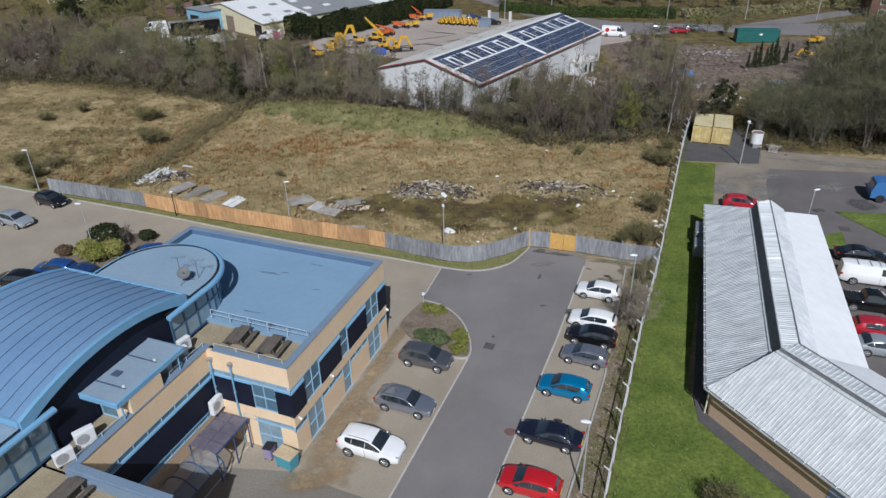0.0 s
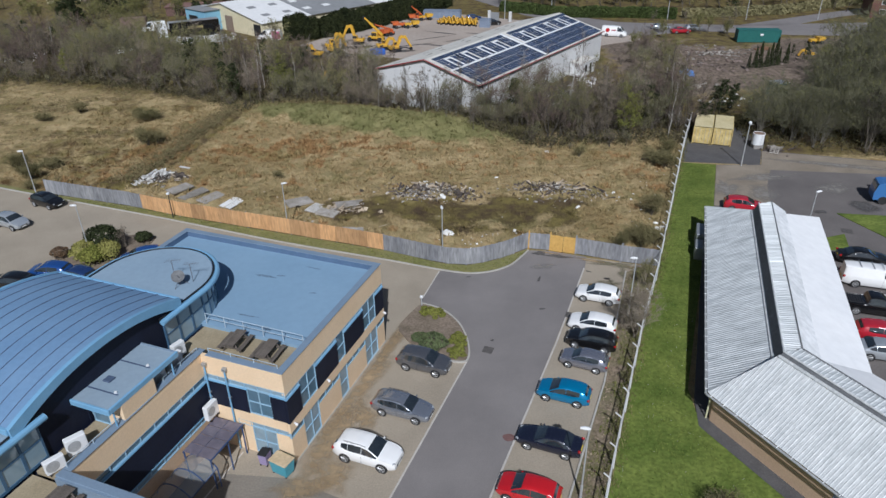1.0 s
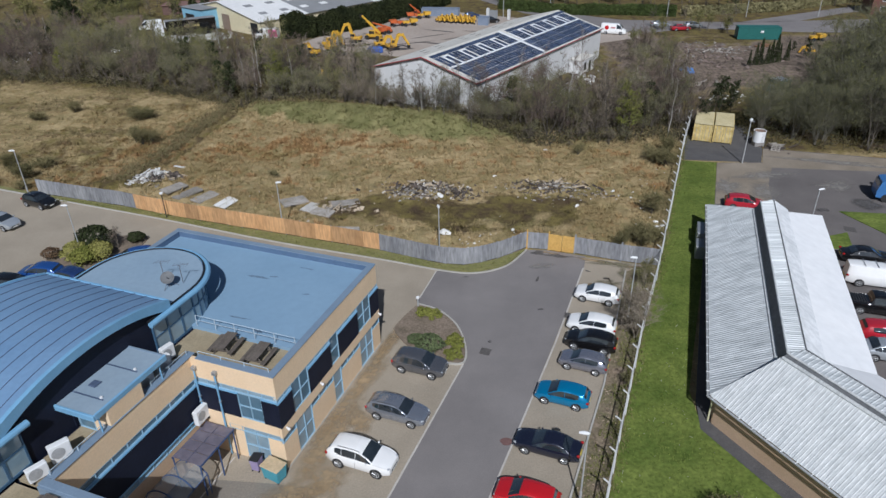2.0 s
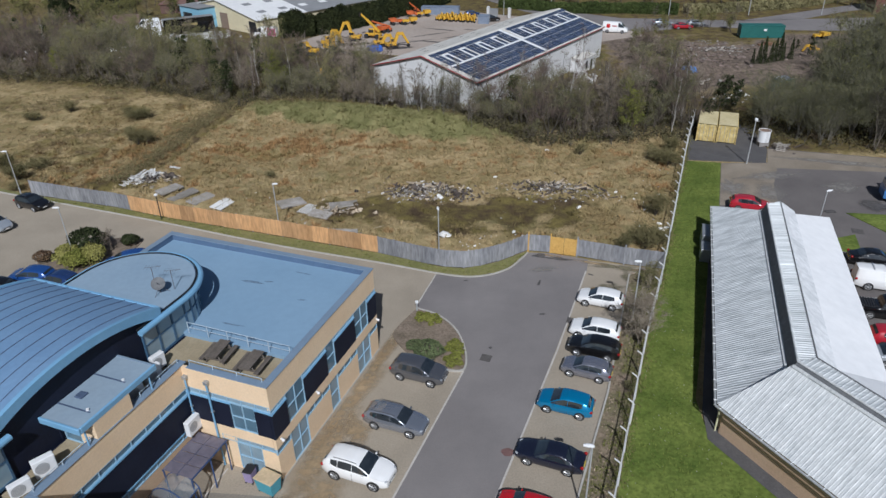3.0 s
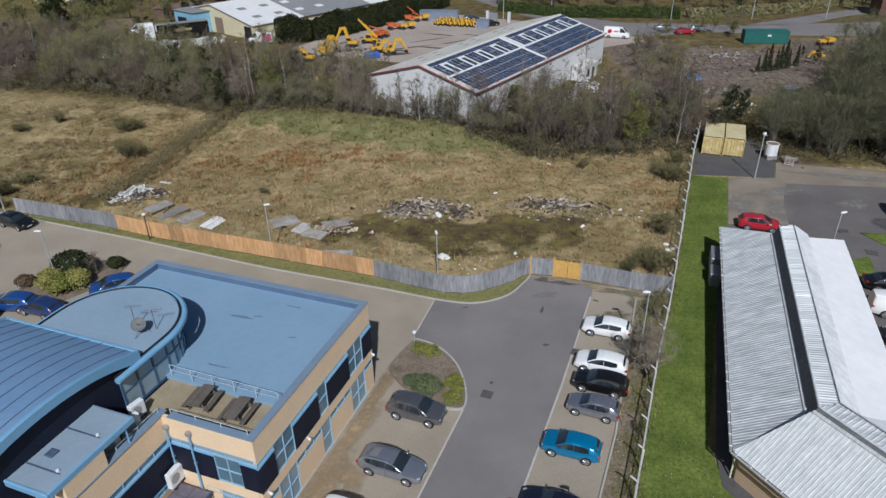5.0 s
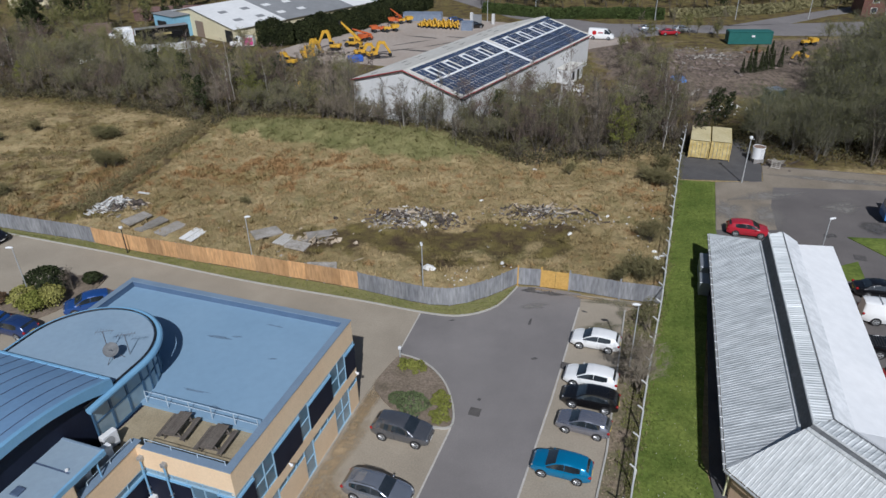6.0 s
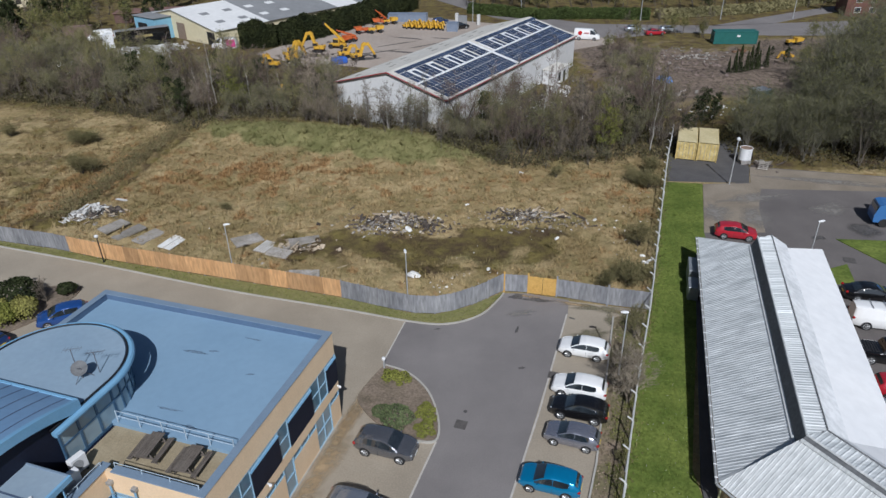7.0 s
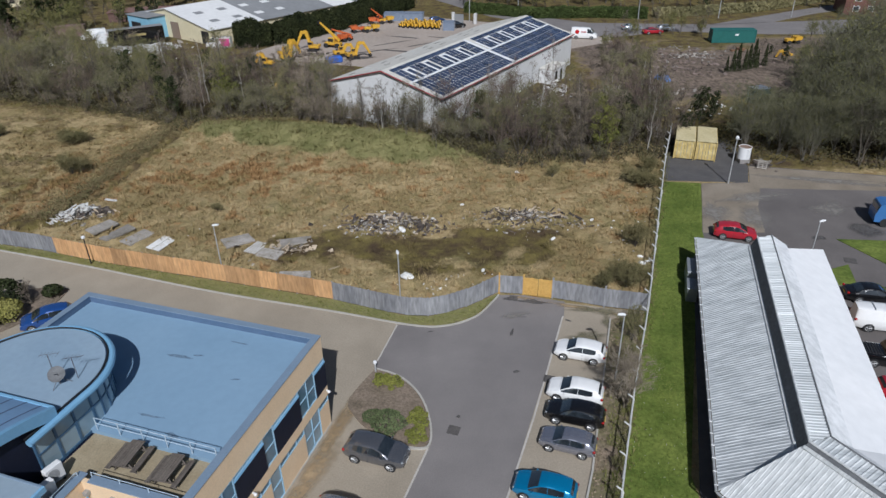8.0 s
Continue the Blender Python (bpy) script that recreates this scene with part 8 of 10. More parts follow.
# downpipes with hoppers
for x in (-5.75, -4.2):
    pipe = root("downpipe", on_office(x, EY - 0.16, 0), "sky-blue downpipe with a small hopper", "downpipe", "downpipes")
    z0 = 3.6 if x < -5 else 0.05
    part("pipe", tubed([(0, 0, z0), (0, 0, 6.55), (0, 0.05, 6.75)], 0.06, 8), M_blue, pipe)
    part("hopper", boxed(-0.14, 0.14, -0.1, 0.16, 6.65, 6.9, 0.02), M_grey_metal, pipe, "grey hopper")
    for z in (z0 + 0.5, 4.5, 6.0):
        part("bracket", boxed(-0.08, 0.08, -0.07, 0.12, z, z + 0.05), M_grey_metal, pipe)

# camera domes and lights along the front
for y, z in ((-9.3, 3.25), (-0.15, 3.0), (-13.6, 3.1)):
    cam_dome = root("security_camera", on_office(0.03, y, z), "small white security camera on the front", "camera", "security cameras")
    part("bracket", boxed(0, 0.12, -0.05, 0.05, 0, 0.1, 0.01), M_white_metal, cam_dome)
    bm = bmesh.new()
    bmesh.ops.create_uvsphere(bm, u_segments=12, v_segments=8, radius=0.11, matrix=Matrix.Translation((0.18, 0, -0.02)))
    part("dome", bm, M_white_metal, cam_dome, "", True)

# covered way and curved shelter in the courtyard
M_poly = surf("purple_grey_sheet", (0.115, 0.105, 0.135), (0.17, 0.155, 0.19), 0.8, 0.25, fine=4, fine_amt=0.15, bump=0.03)
M_dkblue = surf("dark_blue_steel", (0.03, 0.06, 0.15), (0.04, 0.08, 0.19), 1, 0.45, bump=0)
canopy = root("flat_canopy", on_office(-4.55, -16.0, 0), "flat canopy of purple-grey sheets on dark blue posts", "canopy")
for i in range(4):
    for j in range(2):
        part("roof_sheet", boxed(-1.05 + j * 1.05 + 0.02, -1.05 + (j + 1) * 1.05 - 0.02, -1.6 + i * 0.82, -1.6 + (i + 1) * 0.82 - 0.04, 2.55, 2.58), M_poly, canopy)
for xx in (-1.05, 0.0, 1.05):
    part("beam", boxed(xx - 0.03, xx + 0.03, -1.65, 1.7, 2.46, 2.545), M_dkblue, canopy)
for xx, yy in ((-1.0, -1.6), (1.0, -1.6), (1.0, 0.1), (1.0, 1.6), (-1.0, 1.6)):
    part("post", tubed([(xx, yy, 0), (xx, yy, 2.47)], 0.05, 6), M_dkblue, canopy)
shelter = root("curved_shelter", on_office(-4.6, -19.3, 0), "curved clear-roofed cycle shelter on blue hoops", "shelter")
m = bpy.data.materials.new("clear_sheet")
m.use_nodes = True
bs = m.node_tree.nodes["Principled BSDF"]
bs.inputs["Base Color"].default_value, bs.inputs["Alpha"].default_value, bs.inputs["Roughness"].default_value = (0.40, 0.44, 0.48, 1), 0.34, 0.06
arc = [(-1.55 + 1.55 * (1 - math.cos(a)), 2.35 * math.sin(a) ** 0.8 if math.sin(a) > 0 else 0) for a in np.linspace(0.0, math.pi * 0.78, 12)]
for k in range(3):
    bm = bmesh.new()
    rows = [[bm.verts.new((x, -1.8 + k * 1.25 + dy, z + 0.02)) for dy in (0.03, 1.2)] for x, z in arc]
    for r_, s_ in zip(rows, rows[1:]):
        bm.faces.new((r_[0], r_[1], s_[1], s_[0]))
    part("roof_sheet", bm, m, shelter, "clear plastic sheet", True)
for k in range(4):
    part("hoop", tubed([(x, -1.8 + k * 1.25, z) for x, z in arc], 0.04, 6), M_dkblue, shelter)
part("rail", tubed([(arc[-1][0], -1.8, arc[-1][1]), (arc[-1][0], 1.95, arc[-1][1])], 0.035, 6), M_dkblue, shelter)
for k in (0, 3):
    part("post", tubed([(arc[-1][0], -1.8 + k * 1.25, 0), (arc[-1][0], -1.8 + k * 1.25, arc[-1][1])], 0.04, 6), M_dkblue, shelter)
single("road_marking", ribbon([tuple((on_office(-3.87, -14.4, 0)).translation[:2]), tuple((on_office(-3.85, -20, 0)).translation[:2])], 0.1, -0.1, 0.012), M_line, "pale line painted on the yard", "road marking", "structure")


def bin_box(m, body_c, lid_c, w_, d_, h_, label, name="wheeled_bin", cat="bin"):
    b = root(name, m, label, cat)
    bm = bmesh.new()
    lo = [bm.verts.new((sx * w_ * 0.44, sy * d_ * 0.40, 0.12)) for sx, sy in ((-1, -1), (1, -1), (1, 1), (-1, 1))]
    hi = [bm.verts.new((sx * w_ * 0.5, sy * d_ * 0.5, h_)) for sx, sy in ((-1, -1), (1, -1), (1, 1), (-1, 1))]
    bm.faces.new(lo[::-1]), bm.faces.new(hi)
    for k in range(4):
        bm.faces.new((lo[k], lo[(k + 1) % 4], hi[(k + 1) % 4], hi[k]))
    bmesh.ops.bevel(bm, geom=list(bm.edges), offset=0.025, segments=2, affect="EDGES")
    part("body", bm, body_c, b)
    part("lid", boxed(-w_ * 0.53, w_ * 0.53, -d_ * 0.55, d_ * 0.53, h_ + 0.005, h_ + 0.09, 0.035), lid_c, b)
    for sx in (-1, 1):
        for sy in (-1, 1):
            part("wheel", tubed([(sx * w_ * 0.38 - 0.03, sy * d_ * 0.33, 0.075), (sx * w_ * 0.38 + 0.03, sy * d_ * 0.33, 0.075)], 0.075, 10), M_black, b)
    return b


teal = surf("teal_plastic", (0.07, 0.30, 0.38), (0.09, 0.35, 0.43), 1, 0.5, fine=8, fine_amt=0.1, bump=0.02)
bin_box(on_office(-0.35, -15.0, 0.004, -8), teal, surf("tan_lid", (0.46, 0.36, 0.22), (0.54, 0.43, 0.28), 1, 0.7, fine=6, fine_amt=0.15, bump=0.05), 1.35, 0.95, 1.15, "large teal waste bin with a faded tan lid by the wall", "waste_container")
bin_box(on_office(-1.85, -14.75, 0.004, 5), surf("lilac_plastic", (0.27, 0.22, 0.38), (0.33, 0.28, 0.44), 1, 0.5, bump=0), M_black, 0.6, 0.7, 1.0, "faded lilac wheeled bin with a black lid by the wall")

# covers and stains on the drive
M_iron = surf("cast_iron_cover", (0.075, 0.068, 0.064), (0.115, 0.105, 0.098), 2, 0.8, fine=25, fine_amt=0.3, bump=0.4)
for x, y, s_, a in ((2.5, 44.3, 0.36, -20), (9.95, 49.2, 0.36, -20), (42.0, 64.8, 0.5, -20), (8.69, 60.3, 0.34, -20)):
    mh = root("manhole_cover", pose(x, y, 0.004, 0, 0, a), "dark iron inspection cover set in the paving", "manhole cover", "inspection covers")
    part("frame", boxed(-s_ - 0.06, s_ + 0.06, -s_ - 0.06, s_ + 0.06, -0.05, 0.008), M_iron, mh)
    for sx in (-1, 0):
        part("plate", boxed(sx * s_ + 0.01, sx * s_ + s_ - 0.01, -s_, s_, 0.0, 0.014), M_iron, mh)
stain = bmesh.new()
prism(stain, [(3.45 + 0.42 * math.cos(a) * (1 + 0.12 * math.sin(3 * a)), 34.55 + 0.36 * math.sin(a)) for a in np.linspace(0, math.tau, 20)[:-1]], -0.02, 0.010)
single("paint_stain", stain, surf("red_paint_stain", (0.14, 0.075, 0.07), (0.18, 0.10, 0.09), 3, 0.9, fine=9, fine_amt=0.3, bump=0.1), "faded red paint stain on the drive", "stain", "structure")

# ---- storage yard beyond the lawn ----
M_cont_yel = surf("faded_yellow_paint", (0.46, 0.33, 0.11), (0.68, 0.55, 0.25), 1.3, 0.6, fine=5, fine_amt=0.2, bump=0.05, spread=0.16)
M_cont_roof = surf("bleached_yellow_roof", (0.50, 0.42, 0.22), (0.64, 0.56, 0.34), 0.5, 0.75, fine=4, fine_amt=0.12, bump=0.05)


def container(m, length, width, height, col, roof_col, label, ends=True, group="storage containers"):
    c = root("storage_container", m, label, "container", group)
    for side in (-1, 1):
        bm = bmesh.new()
        n = int(length / 0.28)
        prev = None
        for i in range(n * 4 + 1):
            x = -length / 2 + length * i / (n * 4)
            off = (0.0, 0.035, 0.035, 0.0)[i % 4]
            row = [bm.verts.new((x, side * (width / 2 - 0.04 + off), z)) for z in (0.12, height - 0.1)]
            if prev:
                bm.faces.new((prev[0], row[0], row[1], prev[1]))
            prev = row
        part("side_wall", bm, col, c, "ribbed steel side")
    part("roof", boxed(-length / 2, length / 2, -width / 2, width / 2, height - 0.06, height, 0.01), roof_col, c, "faded steel roof")
    for z0, z1 in ((0, 0.14), (height - 0.14, height - 0.06)):
        for s in (-1, 1):
            part("rail", boxed(-length / 2, length / 2, s * width / 2 - 0.06, s * width / 2 + 0.02, z0, z1), col, c)
    for sx in (-1, 1):
        for sy in (-1, 1):
            part("corner_post", boxed(sx * length / 2 - 0.07, sx * length / 2 + 0.07, sy * width / 2 - 0.08, sy * width / 2 + 0.03, 0, height - 0.05, 0.01), col, c)
        for k in (-1, 1):
            d = part("door", boxed(sx * length / 2 - 0.03, sx * length / 2 + 0.02, 0.015 if k > 0 else -width / 2 + 0.08, width / 2 - 0.08 if k > 0 else -0.015, 0.15, height - 0.15), col, c)
            for q in (0.35, 0.85):
                part("lock_rod", tubed([(sx * (length / 2 + 0.05), k * q, 0.2), (sx * (length / 2 + 0.05), k * q, height - 0.2)], 0.025, 5), M_grey_metal, d)
            for q in (0.8, 1.4, 2.0):
                part("door_bar", boxed(sx * length / 2 - 0.02, sx * length / 2 + 0.05, k * 0.1 if k > 0 else -width / 2 + 0.15, width / 2 - 0.15 if k > 0 else -0.1, q, q + 0.06), col, d)
    return c


container(pose(36.2, 94.6, 0.03, 0, 0, 69), 6.06, 2.44, 2.6, M_cont_yel, M_cont_roof, "faded yellow steel storage container on dark asphalt")
container(pose(38.75, 93.8, 0.03, 0, 0, 69), 6.06, 2.44, 2.6, M_cont_yel, M_cont_roof, "faded yellow steel storage container beside its twin")
tank = root("storage_tank", pose(42.4, 90.2, 0.0) @ Matrix.Scale(0.86, 4), "white upright cylindrical tank on a low block stand", "tank")
part("shell", tubed([(0, 0, 0.7), (0, 0, 2.45)], 0.92, 28), M_white_metal, tank)
part("rim", tubed([(math.cos(a) * 0.92, math.sin(a) * 0.92, 2.46) for a in np.linspace(0, math.tau, 29)], 0.05, 6), M_white_metal, tank)
part("rusty_top", tubed([(0, 0, 2.43), (0, 0, 2.46)], 0.88, 28), surf("rusty_plate", (0.16, 0.10, 0.07), (0.28, 0.20, 0.15), 1.2, 0.9, bump=0.1), tank, "rusty open top")
part("stand", boxed(-0.75, 0.75, -0.75, 0.75, 0, 0.7, 0.03), surf("stained_blockwork", (0.20, 0.19, 0.18), (0.30, 0.28, 0.26), 1, 0.95, bump=0.3), tank, "stained blockwork stand")
part("fill_pipe", tubed([(0.8, -0.55, 0.1), (0.8, -0.55, 2.0), (0.6, -0.5, 2.4)], 0.05, 6), M_black, tank)
for k in range(9):
    part("ladder_rung" if k else "ladder_rail", tubed([(-0.1, -0.96, 0.8 + k * 0.18), (0.3, -0.94, 0.8 + k * 0.18)], 0.015, 4), M_grey_metal, tank)


# ---- scatter of rubble, slabs and pieces ----
def chunk(bm, rr, at, size, flat=0.5, long=1.0):
    m = Matrix.Translation(at) @ Euler((rr.uniform(-0.5, 0.5), rr.uniform(-0.5, 0.5), rr.uniform(0, 6.3))).to_matrix().to_4x4() @ Matrix.Diagonal((size * rr.uniform(0.5, 1.5) * long, size * rr.uniform(0.4, 1.0) / long ** 0.6, size * flat * rr.uniform(0.4, 1.2), 1))
    r = bmesh.ops.create_cube(bm, size=1.0, matrix=m)
    for v in r["verts"]:
        v.co += Vector((rr.gauss(0, 1), rr.gauss(0, 1), rr.gauss(0, 1))) * size * 0.10


def heap(name, cx, cy, rx, ry, n, size, mat, label, seed, turn=0.0, flat=0.45, lift=0.35, long=1.0):
    """Broken pieces over an uneven patch: dense lumps in the middle, strays round the edge."""
    rr = random.Random(seed)
    bm = bmesh.new()
    lumps = [(rr.gauss(0, 0.42), rr.gauss(0, 0.42), rr.uniform(0.22, 0.5)) for k in range(7)]
    for k in range(n):
        if rr.random() < 0.78:
            lx_, ly_, lr = rr.choice(lumps)
            u_, v_ = lx_ + rr.gauss(0, lr), ly_ + rr.gauss(0, lr)
            high = math.exp(-((u_ - lx_) ** 2 + (v_ - ly_) ** 2) / lr ** 2)
        else:
            u_, v_, high = rr.gauss(0, 0.75), rr.gauss(0, 0.75), 0.0
        dx, dy = u_ * rx, v_ * ry
        x, y = cx + dx * math.cos(turn) - dy * math.sin(turn), cy + dx * math.sin(turn) + dy * math.cos(turn)
        chunk(bm, rr, (x, y, ground_height(x, y) + rr.random() * lift * high + size * 0.1), size * rr.uniform(0.3, 1.3), flat, long if rr.random() < 0.5 else 1.0)
    me = bpy.data.meshes.new(name)
    bm.to_mesh(me)
    bm.free()
    me.materials.append(mat)
    return tagged(new(name, me), label, "rubble", kind="stuff")


M_rub_grey = surf("grey_rubble", (0.20, 0.18, 0.155), (0.40, 0.37, 0.33), 1.5, 0.95, fine=8, fine_amt=0.2, bump=0.2, island=0.5)
M_rub_white = surf("white_rubble", (0.50, 0.49, 0.46), (0.72, 0.71, 0.69), 1.5, 0.9, fine=8, fine_amt=0.1, bump=0.1, island=0.25)
M_rub_dark = surf("charred_rubble", (0.055, 0.045, 0.038), (0.12, 0.095, 0.08), 1.5, 0.95, fine=8, fine_amt=0.2, bump=0.2, island=0.5)
M_spoil = surf("spoil_stone", (0.13, 0.095, 0.08), (0.24, 0.19, 0.165), 1, 0.95, fine=6, bump=0.2, island=0.4)
M_slab = surf("concrete_slab", (0.20, 0.180, 0.145), (0.385, 0.355, 0.325), 0.9, 0.93, fine=6, fine_amt=0.26, bump=0.25, obj=0.3, spread=0.22)
heap("rubble_heap", -3.6, 75.0, 4.0, 1.9, 380, 0.26, M_rub_grey, "heap of grey demolition rubble in the field", 1, -0.1)
heap("rubble_heap", -3.6, 75.2, 4.2, 2.1, 260, 0.36, M_rub_dark, "charred timbers mixed into the rubble heap", 2, -0.1, long=3.0)
heap("rubble_heap", -3.6, 74.8, 3.9, 1.8, 40, 0.26, M_rub_white, "white pieces on the rubble heap", 3, -0.1)
heap("rubble_heap", 11.6, 75.6, 4.3, 1.7, 230, 0.24, M_rub_grey, "grey rubble strewn over bare ground", 4, -0.1)
heap("rubble_heap", 11.6, 75.8, 4.2, 1.6, 190, 0.32, M_rub_dark, "dark debris strewn over bare ground", 5, -0.1, long=3.0)
heap("rubble_heap", 12.0, 75.4, 5.2, 1.9, 34, 0.24, M_rub_white, "white pieces strewn over bare ground", 6, -0.1)
heap("rubble_heap", -38.2, 79.6, 1.8, 1.3, 170, 0.42, M_rub_white, "fly-tipped white debris beyond the fence", 7, 0.3, flat=0.16, lift=1.3, long=3.2)
heap("rubble_heap", -38.0, 79.6, 2.0, 1.5, 260, 0.30, M_rub_grey, "fly-tipped grey debris beyond the fence", 8, 0.3, flat=0.25, lift=1.0, long=2.6)
heap("rubble_heap", -37.4, 79.9, 1.8, 1.4, 90, 0.36, M_rub_dark, "dark sacks and timber in the fly-tip", 14, 0.2, flat=0.3, lift=0.9, long=2.0)
heap("rubble_heap", -35.6, 80.8, 1.5, 0.9, 40, 0.5, M_rub_dark, "dark fly-tipped debris beyond the fence", 9)
heap("rubble_heap", -13.6, 69.9, 1.8, 1.2, 60, 0.26, M_rub_grey, "broken concrete among the slabs", 10)
heap("field_litter", 6, 72, 26, 10, 60, 0.13, M_rub_white, "white litter scattered over the field", 12, -0.15, lift=0)
heap("field_litter", 22, 72, 2.0, 9, 26, 0.2, M_rub_white, "white litter along the boundary fence", 13, -0.38, lift=0)
for x, y, a, w_, d_, tilt in ((-34.0, 75.9, 58, 3.0, 1.5, 4), (-32.0, 75.0, 54, 3.3, 1.5, -3), (-29.4, 73.7, 60, 3.2, 1.6, 3), (-18.4, 71.9, 34, 3.0, 1.7, 6), (-12.4, 71.6, 14, 3.2, 1.3, 2), (-14.6, 69.0, -22, 2.6, 1.5, 2), (-11.6, 65.2, 4, 3.0, 1.1, 5)):
    s_ = root("concrete_slab", pose(x, y, max(ground_height(x + u, y + v) for u in (-0.8, 0, 0.8) for v in (-0.8, 0, 0.8)) + 0.02, tilt, tilt * 0.6, a), "loose mossy grey concrete slab lying in the grass", "slab", "loose slabs")
    bm = boxed(-w_ / 2, w_ / 2, -d_ / 2, d_ / 2, -0.1, 0.1, 0.02)
    for v in bm.verts:
        v.co.x += 0.22 * noise.noise(v.co * 0.9 + Vector((x, y, 0)))
        v.co.y += 0.16 * noise.noise(v.co * 0.9 + Vector((y, x, 3)))
    part("slab", bm, M_slab, s_)
broken = root("ribbed_sheet", pose(-16.3, 70.5, ground_height(-16.3, 70.5) + 0.14, 3, 2, 66), "broken pale ribbed sheet lying among grey slabs", "debris")
for k in range(5):
    part("rib", boxed(-1.15, 1.15, -0.62 + k * 0.28, -0.52 + k * 0.28, 0.0, 0.09, 0.01), M_rub_white, broken)
part("backing", boxed(-1.2, 1.2, -0.68, 0.68, -0.06, 0.0, 0.01), M_slab, broken)
pal = root("pale_panels", pose(-26.5, 72.4, ground_height(-26.5, 72.4) + 0.2, 2, -2, 64), "pair of white panels lying in the grass", "panel")
for k in (-1, 1):
    part("panel", boxed(-1.3, 1.3, k * 0.45 - 0.4, k * 0.45 + 0.4, -0.05, 0.05, 0.01), M_rub_white, pal)
rr = random.Random(4)
for x, y, s_ in ((-1.5, 73.7, 0.4), (1.8, 75.9, 0.38), (-0.8, 63.5, 0.5), (6.4, 64.9, 0.2), (12.7, 88.2, 0.24), (5.3, 79.6, 0.2), (19.2, 75.0, 0.2), (14.2, 71.0, 0.22), (-39.6, 83.0, 0.3), (21.9, 65.6, 0.26), (22.6, 65.9, 0.2), (22.1, 66.9, 0.2), (21.2, 64.3, 0.2)):
    bm = bmesh.new()
    bmesh.ops.create_icosphere(bm, subdivisions=2, radius=s_, matrix=Matrix.Diagonal((1.35, 0.8, 1, 1)))
    for v in bm.verts:
        v.co *= 1 + 0.7 * noise.noise(v.co * 3.1 + Vector((x, y, 0)))
        v.co.z = max(v.co.z * 0.6, -0.15)
    single("fly_tipped_sack", bm, M_rub_white, "white tipped sack or boulder lying in the field", "debris", group="white tipped pieces", at=pose(x, y, ground_height(x, y) + 0.1, 0, 0, x * 40))
heap("spoil_stones", 47, 140, 13, 14, 360, 0.5, M_spoil, "broken stone over the red spoil ground", 21, 0.0)
heap("spoil_stones", 55, 147, 7, 5, 150, 0.45, M_rub_grey, "pale rubble bank on the spoil ground", 22, 0.3)
heap("scrap_pile", 38, 122.5, 5, 1.6, 130, 0.8, M_rub_grey, "scrap strewn at the edge of the spoil ground", 23, -0.1)
heap("scrap_pile", 38, 122.5, 5, 1.6, 70, 0.8, M_rub_dark, "dark scrap at the edge of the spoil ground", 24, -0.1)
for x, y, a_ in ((-36.2, 83.9, -14), (-38.7, 82.6, 35)):
    single("white_board", boxed(-0.8, 0.8, -0.18, 0.18, -0.03, 0.03), M_rub_white, "white board dropped in the grass by the fly-tip", "board", group="white boards", at=pose(x, y, ground_height(x, y) + 0.2, 4, 3, a_))
heap("scrap_pile", 47, 111, 4, 2.4, 30, 0.5, M_rub_white, "pale scrap behind the storage containers", 25)
tarp = bmesh.new()
bmesh.ops.create_icosphere(tarp, subdivisions=3, radius=1.5)
for v in tarp.verts:
    v.co *= 1 + 0.4 * noise.noise(v.co * 0.9)
    v.co.z = max(v.co.z * 0.5, -0.2)
single("tarpaulin", tarp, surf("blue_sheet", (0.06, 0.16, 0.42), (0.09, 0.22, 0.5), 1, 0.5, bump=0.1), "crumpled blue tarpaulin on the spoil ground", "tarpaulin", at=pose(44.5, 128.5, ground_height(44.5, 128.5) + 0.1), smooth=True)
M_tealc = surf("teal_container_paint", (0.015, 0.11, 0.10), (0.025, 0.14, 0.125), 0.5, 0.6, fine=3, fine_amt=0.12, bump=0.03)
tc = container(pose(69.8, 159.2, 0.05, 0, 0, -6), 9.2, 2.6, 2.7, M_tealc, M_tealc, "long teal-green site container on the spoil ground")
part("sign", boxed(0.2, 0.9, -1.36, -1.32, 1.5, 1.9), M_white_metal, tc, "small plain white sign")
container(pose(55.2, 114.2, 0.2, 0, 0, 20), 2.6, 2.2, 2.6, surf("grey_green_paint", (0.045, 0.085, 0.080), (0.07, 0.11, 0.10), 1, 0.7, bump=0.05), M_grey_metal, "grey-green site cabin beside the woods")


# ---- plant machines ----
M_yel = surf("worn_plant_yellow", (0.72, 0.42, 0.03), (0.50, 0.28, 0.04), 1.1, 0.55, fine=5, fine_amt=0.2, bump=0.05, coords="object", spread=0.2)
M_org = surf("worn_plant_orange", (0.62, 0.13, 0.025), (0.42, 0.10, 0.035), 1.1, 0.55, fine=5, fine_amt=0.2, bump=0.05, coords="object", spread=0.2)


def limb(bm, p, q, w0, w1, thick):
    p, q = Vector(p), Vector(q)
    d = (q - p).normalized()
    up = Vector((0, 1, 0)).cross(d).normalized()
    side = Vector((0, thick / 2, 0))
    vs_ = [bm.verts.new(v) for v in (p - up * w0 - side, p + up * w0 - side, q + up * w1 - side, q - up * w1 - side, p - up * w0 + side, p + up * w0 + side, q + up * w1 + side, q - up * w1 + side)]
    for f in ((0, 3, 2, 1), (4, 5, 6, 7), (0, 1, 5, 4), (1, 2, 6, 5), (2, 3, 7, 6), (3, 0, 4, 7)):
        bm.faces.new([vs_[i] for i in f])
    return bm


